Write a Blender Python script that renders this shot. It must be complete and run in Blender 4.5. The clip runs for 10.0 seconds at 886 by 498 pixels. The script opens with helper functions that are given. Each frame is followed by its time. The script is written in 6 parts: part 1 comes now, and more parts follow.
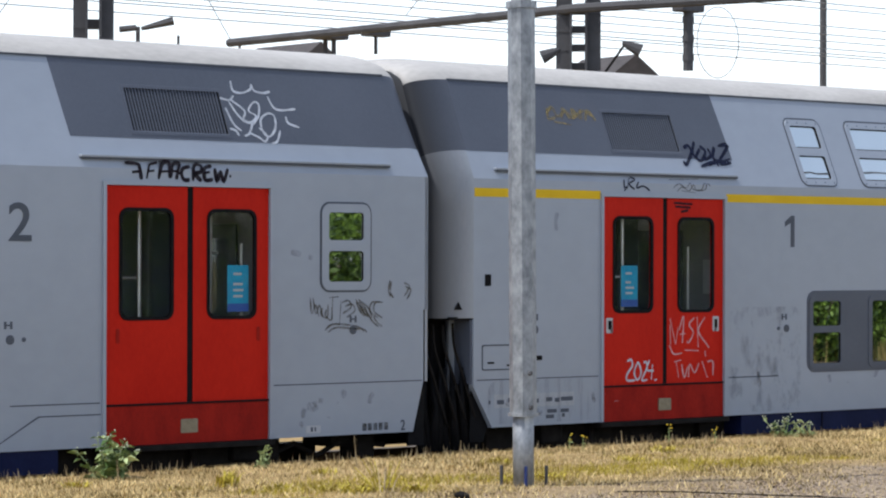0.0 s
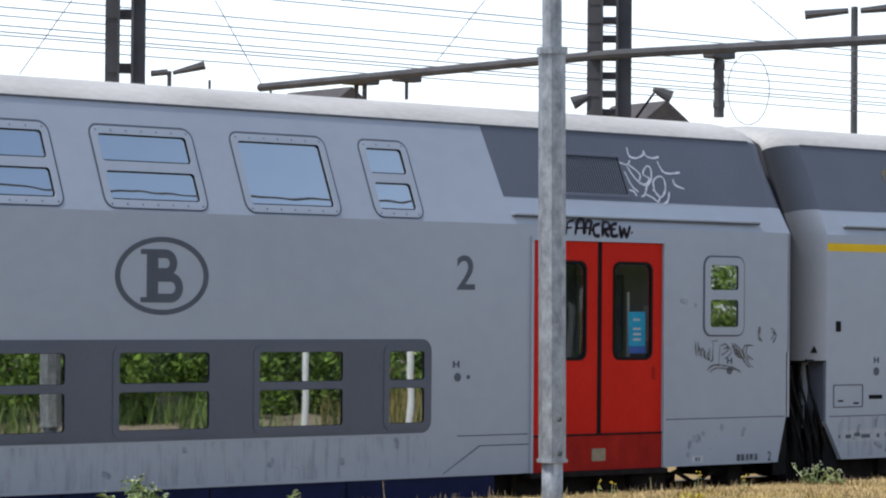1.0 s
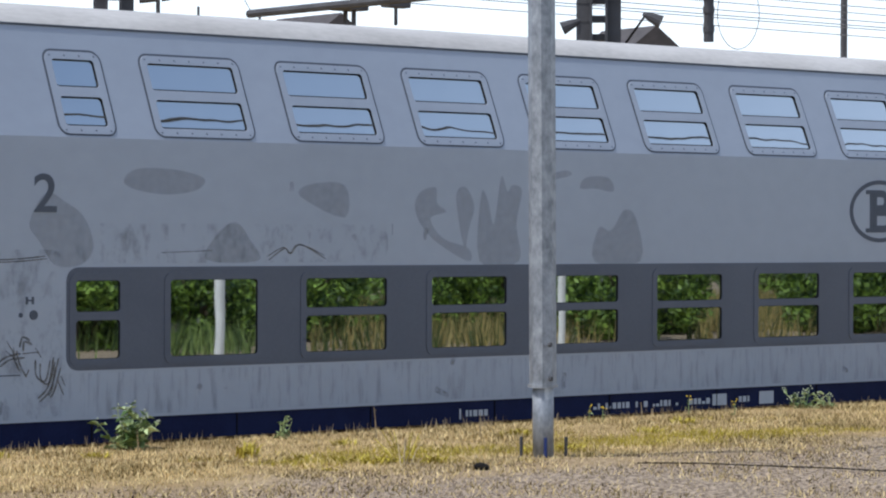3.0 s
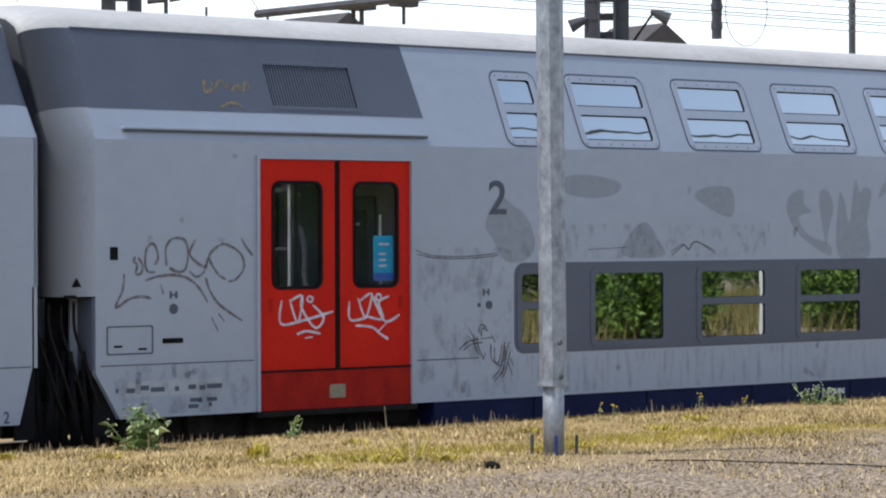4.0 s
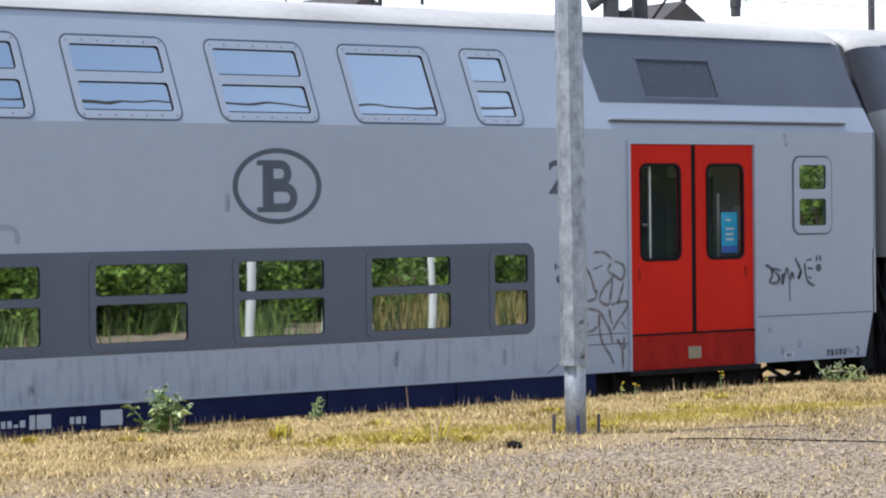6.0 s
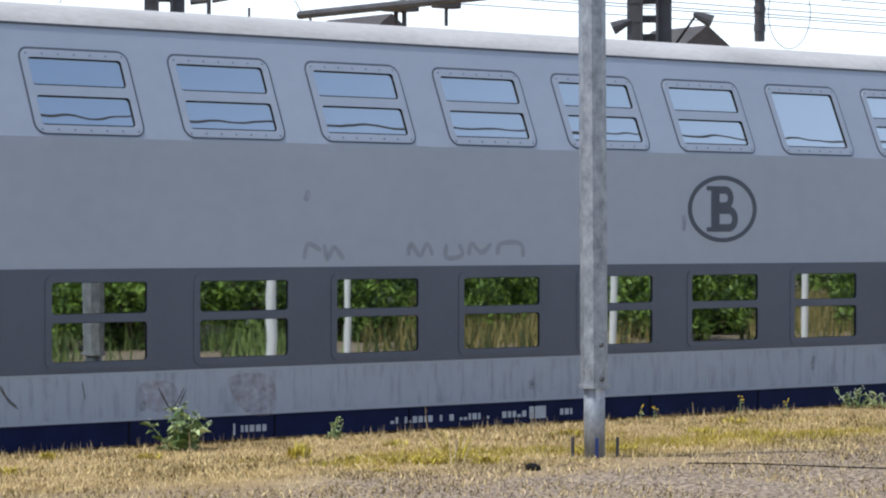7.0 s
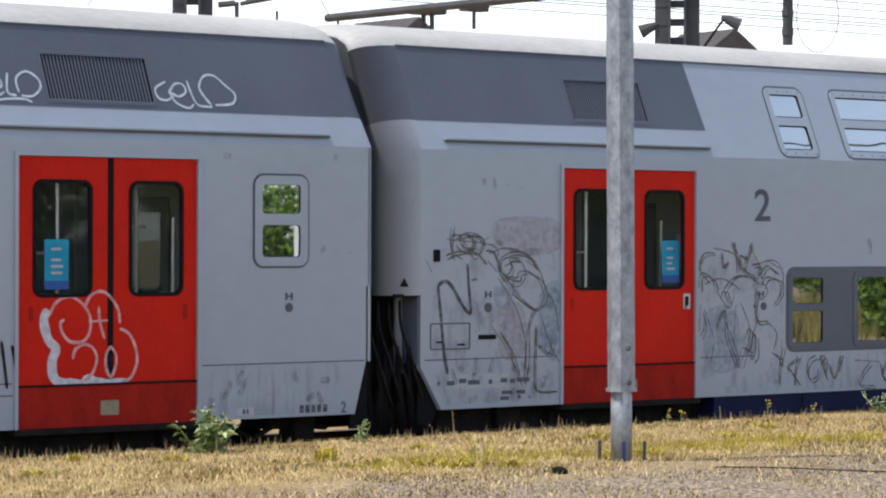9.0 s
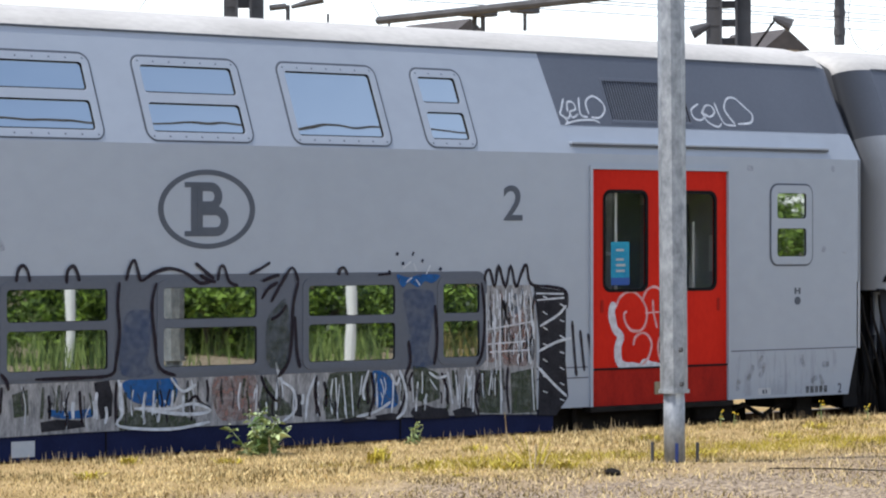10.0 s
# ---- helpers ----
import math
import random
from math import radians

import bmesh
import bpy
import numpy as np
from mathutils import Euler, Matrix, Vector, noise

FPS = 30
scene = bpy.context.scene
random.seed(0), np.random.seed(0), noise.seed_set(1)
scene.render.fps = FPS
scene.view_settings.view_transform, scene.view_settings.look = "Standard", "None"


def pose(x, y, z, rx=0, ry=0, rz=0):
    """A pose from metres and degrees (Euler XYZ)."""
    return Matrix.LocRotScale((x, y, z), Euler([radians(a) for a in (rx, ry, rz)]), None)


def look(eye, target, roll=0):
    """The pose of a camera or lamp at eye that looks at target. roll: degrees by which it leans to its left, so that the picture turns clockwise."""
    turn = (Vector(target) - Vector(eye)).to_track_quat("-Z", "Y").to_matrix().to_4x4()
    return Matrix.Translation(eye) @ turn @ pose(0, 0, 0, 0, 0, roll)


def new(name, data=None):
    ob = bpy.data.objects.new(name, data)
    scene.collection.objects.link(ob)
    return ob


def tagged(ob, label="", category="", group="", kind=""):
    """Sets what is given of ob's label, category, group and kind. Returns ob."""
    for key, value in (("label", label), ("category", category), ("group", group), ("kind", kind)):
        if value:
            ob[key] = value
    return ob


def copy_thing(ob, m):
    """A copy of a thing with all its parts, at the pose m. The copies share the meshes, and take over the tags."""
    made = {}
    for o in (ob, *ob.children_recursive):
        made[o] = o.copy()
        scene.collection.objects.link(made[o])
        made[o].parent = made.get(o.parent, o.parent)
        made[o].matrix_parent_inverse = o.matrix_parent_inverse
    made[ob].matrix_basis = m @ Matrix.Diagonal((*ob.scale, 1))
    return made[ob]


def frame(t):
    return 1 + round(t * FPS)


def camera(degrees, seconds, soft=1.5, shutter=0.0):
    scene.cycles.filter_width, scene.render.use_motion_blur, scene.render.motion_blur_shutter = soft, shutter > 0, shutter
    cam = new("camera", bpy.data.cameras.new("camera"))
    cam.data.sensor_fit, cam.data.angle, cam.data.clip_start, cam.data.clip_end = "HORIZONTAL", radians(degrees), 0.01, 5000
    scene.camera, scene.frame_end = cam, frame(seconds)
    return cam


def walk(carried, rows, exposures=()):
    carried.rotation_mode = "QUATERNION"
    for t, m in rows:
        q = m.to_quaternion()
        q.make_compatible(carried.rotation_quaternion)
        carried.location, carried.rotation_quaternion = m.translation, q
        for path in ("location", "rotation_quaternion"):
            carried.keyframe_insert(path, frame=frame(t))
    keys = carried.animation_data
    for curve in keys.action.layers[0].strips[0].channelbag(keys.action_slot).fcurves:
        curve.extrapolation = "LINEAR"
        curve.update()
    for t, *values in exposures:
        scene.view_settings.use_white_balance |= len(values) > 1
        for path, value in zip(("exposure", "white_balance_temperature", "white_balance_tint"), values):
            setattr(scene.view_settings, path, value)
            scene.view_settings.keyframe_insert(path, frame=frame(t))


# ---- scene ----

# ---- camera: it stands on the verge, 22 m from the train, and sways by hand ----
EYE = Vector((0, 0, 2.138))
SIDE = 22.115          # the near side of the train, in y
PITCH = 26.4           # from coach to coach
TURNS = (              # seconds, yaw from +y to +x, pitch, roll
    (0, 41.170, 0.222, 0.167),
    (0.2, 40.900, 0.230, 0.100),
    (0.5, 40.653, 0.802, -0.038),
    (0.8, 40.430, 0.920, 0.320),
    (1, 40.554, 1.147, 0.468),
    (1.2, 40.720, 0.530, 0.430),
    (1.5, 40.896, 0.446, 0.384),
    (2, 41.100, -0.267, 0.640),
    (2.2, 40.980, -0.570, 0.600),
    (3.3, 40.740, -0.310, 0.120),
    (3.5, 40.703, -0.340, 0.044),
    (4, 40.571, -0.392, -0.157),
    (4.2, 40.470, -0.530, -0.110),
    (4.5, 40.251, -0.442, -0.017),
    (5, 40.444, -0.860, -0.016),
    (5.2, 40.340, -0.990, -0.150),
    (5.5, 40.217, -0.781, -0.361),
    (5.8, 40.270, -0.910, -0.520),
    (6, 40.150, -0.792, -0.646),
    (6.2, 40.150, -0.700, -0.540),
    (7.3, 39.680, -0.290, 0.220),
    (7.5, 39.730, -0.269, 0.254),
    (8, 39.691, -0.461, 0.169),
    (8.2, 39.590, -0.260, 0.110),
    (8.5, 39.434, -0.137, -0.004),
    (8.8, 39.370, -0.450, 0.110),
    (9, 39.163, -0.297, 0.203),
    (9.5, 38.412, -0.419, -0.003),
    (10, 38.101, -0.258, -0.029),
)
TRAVEL = (             # seconds, place of the first coupling along x
    (0, 19.471),
    (0.5, 22.017),
    (1, 24.587),
    (1.5, 27.199),
    (2, 29.845),
    (3.5, 37.953),
    (4, 40.732),
    (4.5, 43.534),
    (5, 46.361),
    (5.5, 49.230),
    (6, 52.132),
    (7.5, 61.044),
    (8, 64.063),
    (8.5, 67.134),
    (9, 70.226),
    (9.5, 73.355),
    (10, 76.516),
)


def aim(yaw, up):
    a, b = radians(yaw), radians(up)
    return Vector((math.sin(a) * math.cos(b), math.cos(a) * math.cos(b), math.sin(b)))


LIGHT_METER = (        # seconds, stops, kelvin
    (0, 0.25, 6050), (0.5, 0.25, 6020), (1, 0.18, 5980), (1.5, 0.05, 5930), (2, 0.12, 5880), (3.5, 0.12, 5780), (4, 0.25, 5870), (4.5, 0.35, 5960), (5, 0.52, 5920), (5.5, 0.58, 5880), (6.2, 0.52, 5840), (7.5, 0.1, 5820), (8, 0.1, 5910), (8.5, 0.24, 6000), (9, 0.36, 6120), (9.5, 0.5, 6120), (10, 0.55, 6130))


cam = camera(18.0, 10.0, soft=2.1)
walk(cam, [(t, look(EYE, EYE + aim(a, b), r)) for t, a, b, r in TURNS],
     exposures=[(t, e - 0.36, k, 10) for t, e, k in LIGHT_METER])

# ---- light: a high sun beyond and along the train, clear sky ----
SUN_ELEV, SUN_AZ = 61, -71      # azimuth from +y to +x
world = bpy.data.worlds.new("world")
scene.world = world
world.use_nodes = True
nt = world.node_tree
sky = nt.nodes.new("ShaderNodeTexSky")
sky.sky_type, sky.sun_disc = "NISHITA", False
sky.sun_elevation, sky.sun_rotation = radians(SUN_ELEV), radians(SUN_AZ)
sky.air_density, sky.dust_density, sky.ozone_density = 1.0, 2.0, 1.5
# bright summer haze all round the horizon, thinning upwards
co, sep, rng, add = (nt.nodes.new("ShaderNode" + q) for q in ("TexCoord", "SeparateXYZ", "MapRange", "Mix"))
rng.interpolation_type = "SMOOTHSTEP"
rng.inputs["From Min"].default_value, rng.inputs["From Max"].default_value = 0.06, 0.80
rng.inputs["To Min"].default_value, rng.inputs["To Max"].default_value = 1.0, 0.0
add.data_type, add.blend_type = "RGBA", "ADD"
add.inputs[7].default_value = (6.4, 6.25, 6.15, 1)
nt.links.new(co.outputs["Generated"], sep.inputs[0])
nt.links.new(sep.outputs["Z"], rng.inputs["Value"])
nt.links.new(rng.outputs[0], add.inputs[0])
nt.links.new(sky.outputs[0], add.inputs[6])
nt.links.new(add.outputs[2], nt.nodes["Background"].inputs[0])
nt.nodes["Background"].inputs[1].default_value = 0.15
sun = new("sun", bpy.data.lights.new("sun", "SUN"))
sun.data.energy, sun.data.angle, sun.data.color = 3.8, radians(0.6), (1.0, 0.94, 0.85)
sun.matrix_world = look(aim(SUN_AZ, SUN_ELEV) * 50, (0, 0, 0))


# ---- materials ----
def lin(r, g, b):
    return tuple(((c / 255 + 0.055) / 1.055) ** 2.4 if c > 10 else c / 255 / 12.92 for c in (r, g, b)) + (1,)


def material(name, low, high, scale=6.0, rough=0.5, metal=0.0, bump=0.0, fine=60.0, stretch=(1, 1, 1), island=0.0, gloss=0.5):
    """Two-scale noise between two colours, with fine relief."""
    m = bpy.data.materials.new(name)
    m.use_nodes = True
    t = m.node_tree
    n, l = t.nodes, t.links
    bsdf = n["Principled BSDF"]
    co = n.new("ShaderNodeTexCoord")
    mp = n.new("ShaderNodeMapping")
    mp.inputs["Scale"].default_value = stretch
    l.new(co.outputs["Object"], mp.inputs[0])
    a, b = n.new("ShaderNodeTexNoise"), n.new("ShaderNodeTexNoise")
    a.inputs["Scale"].default_value, a.inputs["Detail"].default_value = scale, 6
    b.inputs["Scale"].default_value, b.inputs["Detail"].default_value = fine, 4
    l.new(mp.outputs[0], a.inputs[0])
    l.new(mp.outputs[0], b.inputs[0])
    mix = n.new("ShaderNodeMath")
    mix.operation = "MULTIPLY_ADD"
    mix.inputs[1].default_value = 0.35
    l.new(b.outputs[0], mix.inputs[0])
    sc = n.new("ShaderNodeMath")
    sc.operation = "MULTIPLY_ADD"
    sc.inputs[1].default_value, sc.inputs[2].default_value = 0.65, 0.0
    l.new(a.outputs[0], sc.inputs[0])
    l.new(sc.outputs[0], mix.inputs[2])
    out = mix.outputs[0]
    if island:
        geo = n.new("ShaderNodeNewGeometry")
        isl = n.new("ShaderNodeMath")
        isl.operation = "MULTIPLY_ADD"
        isl.inputs[1].default_value, isl.inputs[2].default_value = island, -island / 2
        l.new(geo.outputs["Random Per Island"], isl.inputs[0])
        ad = n.new("ShaderNodeMath")
        ad.operation = "ADD"
        l.new(out, ad.inputs[0])
        l.new(isl.outputs[0], ad.inputs[1])
        out = ad.outputs[0]
    ramp = n.new("ShaderNodeValToRGB")
    ramp.color_ramp.elements[0].position, ramp.color_ramp.elements[1].position = 0.3, 0.7
    ramp.color_ramp.elements[0].color, ramp.color_ramp.elements[1].color = (*low, 1), (*high, 1)
    l.new(out, ramp.inputs[0])
    l.new(ramp.outputs[0], bsdf.inputs["Base Color"])
    bsdf.inputs["Specular IOR Level"].default_value = gloss
    bsdf.inputs["Roughness"].default_value, bsdf.inputs["Metallic"].default_value = rough, metal
    if bump:
        bm = n.new("ShaderNodeBump")
        bm.inputs["Strength"].default_value, bm.inputs["Distance"].default_value = bump, 0.01
        l.new(b.outputs[0], bm.inputs["Height"])
        l.new(bm.outputs[0], bsdf.inputs["Normal"])
    return m


def pane_glass(name, mirror, through_colour, wobble, scale=1.7):
    """Coated glazing: part mirror, part tinted and clear, slightly uneven."""
    m = bpy.data.materials.new(name)
    m.use_nodes = True
    t = m.node_tree
    n, l = t.nodes, t.links
    n.remove(n["Principled BSDF"])
    co, no, bp = n.new("ShaderNodeTexCoord"), n.new("ShaderNodeTexNoise"), n.new("ShaderNodeBump")
    info, ad = n.new("ShaderNodeObjectInfo"), n.new("ShaderNodeVectorMath")
    l.new(co.outputs["Object"], ad.inputs[0])
    far = n.new("ShaderNodeVectorMath")
    far.operation = "SCALE"
    far.inputs[0].default_value = (37.0, 11.0, 53.0)
    l.new(info.outputs["Random"], far.inputs["Scale"])
    l.new(far.outputs[0], ad.inputs[1])
    no.inputs["Scale"].default_value, no.inputs["Detail"].default_value = scale, 1
    l.new(ad.outputs[0], no.inputs[0])
    bp.inputs["Strength"].default_value, bp.inputs["Distance"].default_value = wobble, 0.02
    l.new(no.outputs[0], bp.inputs["Height"])
    g, tr, mx = n.new("ShaderNodeBsdfGlossy"), n.new("ShaderNodeBsdfTransparent"), n.new("ShaderNodeMixShader")
    g.inputs["Roughness"].default_value = 0.015
    g.inputs["Color"].default_value = (0.9, 0.95, 0.92, 1)
    tr.inputs["Color"].default_value = through_colour
    l.new(bp.outputs[0], g.inputs["Normal"])
    mx.inputs[0].default_value = mirror
    l.new(tr.outputs[0], mx.inputs[1])
    l.new(g.outputs[0], mx.inputs[2])
    l.new(mx.outputs[0], n["Material Output"].inputs[0])
    return m


PAINT = material("grey_paint", (0.286, 0.322, 0.378), (0.336, 0.376, 0.437), 0.5, 0.40, 0, 0.01, 7, (0.6, 1, 0.8))
PAINT_END = material("grey_end_paint_shaded", (0.285, 0.308, 0.342), (0.365, 0.392, 0.43), 1.6, 0.5, 0, 0.03, 25, (1, 1, 0.4))
def soot_and_shade(m, end_tone):
    """Soot plus the gap's shade put into the colour, thinning towards the side wall."""
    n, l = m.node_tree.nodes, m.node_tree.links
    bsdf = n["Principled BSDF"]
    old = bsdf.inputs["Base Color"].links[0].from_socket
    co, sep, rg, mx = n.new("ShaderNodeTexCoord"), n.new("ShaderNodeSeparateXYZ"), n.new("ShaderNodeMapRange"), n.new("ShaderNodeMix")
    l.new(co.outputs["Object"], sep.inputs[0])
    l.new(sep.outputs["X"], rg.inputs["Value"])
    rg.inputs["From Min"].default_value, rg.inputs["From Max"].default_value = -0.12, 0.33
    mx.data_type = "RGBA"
    mx.inputs[6].default_value = (*end_tone, 1)
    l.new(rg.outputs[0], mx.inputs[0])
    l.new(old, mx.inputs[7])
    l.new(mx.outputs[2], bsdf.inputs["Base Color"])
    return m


PAINT_END = soot_and_shade(PAINT_END, (0.065, 0.067, 0.073))
BAND = material("dark_grey_paint", (0.083, 0.094, 0.120), (0.106, 0.119, 0.150), 1.1, 0.45, 0, 0.03, 30, gloss=0.25)
BAND_END = soot_and_shade(material("dark_grey_end_paint_shaded", (0.083, 0.094, 0.120), (0.106, 0.119, 0.150), 1.1, 0.5, 0, 0.03, 30, gloss=0.2), (0.028, 0.030, 0.035))
RED = material("red_paint", (0.41, 0.012, 0.006), (0.54, 0.021, 0.009), 1.8, 0.5, 0, 0.03, 30, (1, 1, 0.5), gloss=0.06)
RED_STEP = material("dark_red_paint", (0.20, 0.012, 0.009), (0.36, 0.020, 0.012), 5, 0.6, 0, 0.06, 45, (1, 1, 0.5), gloss=0.05)
NAVY = material("navy_paint", (0.005, 0.008, 0.036), (0.011, 0.017, 0.062), 3, 0.55, 0, 0.1, 40, gloss=0.1)
BLACK = material("black_rubber", (0.003, 0.003, 0.004), (0.010, 0.010, 0.011), 8, 0.7, 0, 0.2, gloss=0.1)
GEAR = material("grimy_steel", (0.006, 0.0055, 0.0055), (0.024, 0.021, 0.019), 7, 0.75, 0.2, 0.3, gloss=0.1)
ROOF = material("weathered_roof_paint", (0.36, 0.345, 0.32), (0.56, 0.54, 0.505), 1.3, 0.65, 0, 0.1, 18, (0.5, 1, 1))
INSIDE = material("interior_panel", (0.20, 0.21, 0.23), (0.29, 0.30, 0.32), 2, 0.6)
RAILING = material("brushed_handrail", (0.5, 0.5, 0.48), (0.7, 0.7, 0.68), 5, 0.3, 0.6)
SIGN = material("sign_grey", (0.070, 0.082, 0.104), (0.094, 0.107, 0.132), 4, 0.5, gloss=0.15)
YELLOW = material("yellow_stripe", (0.62, 0.40, 0.006), (0.72, 0.48, 0.01), 3, 0.45, gloss=0.15)
POSTER = material("blue_poster", (0.02, 0.22, 0.42), (0.03, 0.38, 0.55), 5, 0.5, 0, 0, 30, gloss=0.2)
POSTER_LOW = material("blue_poster_foot", (0.01, 0.06, 0.30), (0.02, 0.09, 0.38), 5, 0.5)
PLATE = material("bare_plate", (0.19, 0.16, 0.10), (0.30, 0.26, 0.18), 20, 0.5, 0.3)
GLASS = pane_glass("coated_glass", 0.60, (0.25, 0.28, 0.26, 1), 0.05, 1.3)
GLASS_UP = pane_glass("coated_upper_glass", 0.95, (0.25, 0.28, 0.26, 1), 0.13)
GLASS_DOOR = pane_glass("door_glass", 0.045, (0.9, 0.92, 0.93, 1), 0.1)
GALV = material("galvanised_steel", (0.13, 0.145, 0.16), (0.40, 0.42, 0.44), 11, 0.5, 0.25, 0.15, 34, (1, 1, 0.6))
MAST = material("rusted_mast_paint", (0.052, 0.052, 0.056), (0.105, 0.104, 0.108), 2, 0.7, 0, 0.1, gloss=0.2)
WIRE = material("overhead_wire", (0.17, 0.165, 0.165), (0.26, 0.255, 0.255), 2, 0.6)
STONE = material("ballast_stone", (0.07, 0.06, 0.05), (0.24, 0.21, 0.18), 9, 0.9, 0, 0.8, 30, gloss=0.1)
RUST = material("rusty_rail", (0.10, 0.05, 0.03), (0.2, 0.11, 0.07), 9, 0.7, 0.3)
STRAW = material("dry_grass_blade", (0.13, 0.094, 0.028), (0.84, 0.66, 0.33), 0.9, 0.75, 0, 0, 3.0, (1, 1, 1), 0.55, gloss=0.15)
GREEN = material("weed_leaf", (0.09, 0.15, 0.04), (0.44, 0.52, 0.24), 4, 0.55, 0, 0, 30, (1, 1, 1), 0.8, gloss=0.4)
MEADOW = material("meadow_blade", (0.045, 0.075, 0.014), (0.42, 0.32, 0.11), 0.16, 0.7, 0, 0, 1.2, (1, 1, 1), 0.6)
GRIT = material("gravel_stone", (0.07, 0.048, 0.034), (0.50, 0.39, 0.27), 6, 0.9, 0, 0, 40, (1, 1, 1), 0.7, gloss=0.1)
OLIVE = material("olive_grass", (0.27, 0.22, 0.025), (0.58, 0.47, 0.07), 2, 0.7, 0, 0, 20, (1, 1, 1), 0.5, gloss=0.15)
LEAF = material("bush_leaf", (0.010, 0.034, 0.006), (0.25, 0.38, 0.05), 0.8, 0.55, 0, 0, 10, (1, 1, 1), 0.5)
BARK = material("bark", (0.07, 0.05, 0.035), (0.16, 0.12, 0.09), 12, 0.9, 0, 0.5)
PETAL_W = material("pale_petal", (0.35, 0.4, 0.28), (0.55, 0.58, 0.46), 9, 0.6)
PETAL_Y = material("yellow_petal", (0.65, 0.45, 0.02), (0.8, 0.6, 0.04), 9, 0.6)
SEED = material("seed_head", (0.16, 0.12, 0.07), (0.55, 0.44, 0.26), 6, 0.8, 0, 0, 30, (1, 1, 1), 0.5, gloss=0.1)
WHITE = material("white_post_tone", (0.7, 0.7, 0.68), (0.85, 0.85, 0.83), 4, 0.6)
TILE = material("roof_tile", (0.045, 0.04, 0.04), (0.085, 0.075, 0.072), 2, 0.8, 0, 0.3)
WALLS = material("render_wall", (0.4, 0.36, 0.3), (0.5, 0.46, 0.4), 1, 0.8)
BLUE = material("blue_plastic", (0.01, 0.025, 0.12), (0.015, 0.04, 0.18), 9, 0.5)



def ink(name, colour, cover, fade=0.25):
    """Sprayed paint that lets some of the ground through, unevenly."""
    m = material(name, [c * 0.85 for c in colour], colour, 5, 0.7, 0, 0, 60, gloss=0.1)
    n, l = m.node_tree.nodes, m.node_tree.links
    no, rg, co = n.new("ShaderNodeTexNoise"), n.new("ShaderNodeMapRange"), n.new("ShaderNodeTexCoord")
    no.inputs["Scale"].default_value, no.inputs["Detail"].default_value = 14, 5
    l.new(co.outputs["Object"], no.inputs[0])
    rg.inputs["From Min"].default_value, rg.inputs["From Max"].default_value = 0.3, 0.7
    rg.inputs["To Min"].default_value, rg.inputs["To Max"].default_value = max(0, cover - fade), min(1, cover + fade)
    l.new(no.outputs[0], rg.inputs["Value"])
    l.new(rg.outputs[0], n["Principled BSDF"].inputs["Alpha"])
    return m


INK_BLACK = ink("black_spray", (0.02, 0.015, 0.022), 0.92, 0.1)
INK_NAVY = ink("navy_spray", (0.012, 0.016, 0.04), 0.92, 0.1)
INK_WHITE = ink("white_spray", (0.62, 0.66, 0.72), 0.8, 0.2)
INK_PINK = ink("pale_pink_spray", (0.72, 0.42, 0.42), 0.75, 0.25)
INK_FADE = ink("faded_brown_spray", (0.17, 0.145, 0.13), 0.56, 0.3)
INK_FAINT = ink("faint_olive_spray", (0.13, 0.12, 0.10), 0.52, 0.3)
INK_DULL = ink("dull_grey_spray", (0.075, 0.075, 0.08), 0.62, 0.3)
INK_OCHRE = ink("faded_ochre_spray", (0.30, 0.24, 0.11), 0.5, 0.3)
STAIN = ink("cleaned_patch", (0.20, 0.20, 0.205), 0.2, 0.05)
PINK_STAIN = ink("pink_ghost", (0.40, 0.28, 0.30), 0.18, 0.18)
BLUE_STAIN = ink("blue_ghost", (0.22, 0.31, 0.42), 0.18, 0.18)
MURAL_PALE = material("mural_pale", (0.07, 0.075, 0.085), (0.42, 0.42, 0.43), 7, 0.7, 0, 0, 30, (2.6, 1, 0.6), gloss=0.1)
MURAL_BLACK = material("mural_black", (0.010, 0.010, 0.014), (0.035, 0.035, 0.042), 6, 0.7, 0, 0, 40, gloss=0.1)
MURAL_BLUE = ink("mural_blue", (0.02, 0.10, 0.30), 0.85, 0.2)
MURAL_DEEP = ink("mural_deep_blue", (0.02, 0.06, 0.18), 0.24, 0.22)
MURAL_OLIVE = ink("mural_olive", (0.055, 0.07, 0.045), 0.75, 0.35)
MURAL_HAZE = ink("mural_olive_haze", (0.05, 0.065, 0.045), 0.38, 0.3)
MURAL_ROSE = ink("mural_rose", (0.28, 0.17, 0.15), 0.45, 0.45)
LABEL = material("faded_label", (0.38, 0.40, 0.42), (0.48, 0.50, 0.52), 9, 0.6)
FAINT_LABEL = material("worn_data_panel", (0.32, 0.345, 0.38), (0.40, 0.425, 0.46), 22, 0.6)

# ---- mesh helpers ----
def part(name, bm, mat, parent=None, label="", smooth=False):
    me = bpy.data.meshes.new(name)
    bm.to_mesh(me)
    bm.free()
    me.materials.append(mat)
    if smooth:
        for f in me.polygons:
            f.use_smooth = True
    ob = new(name, me)
    if parent:
        ob.parent = parent
    if label:
        tagged(ob, label)
    return ob


def reuse(name, me, parent, place=(0, 0, 0)):
    ob = new(name, me)
    ob.parent, ob.location = parent, place
    return ob


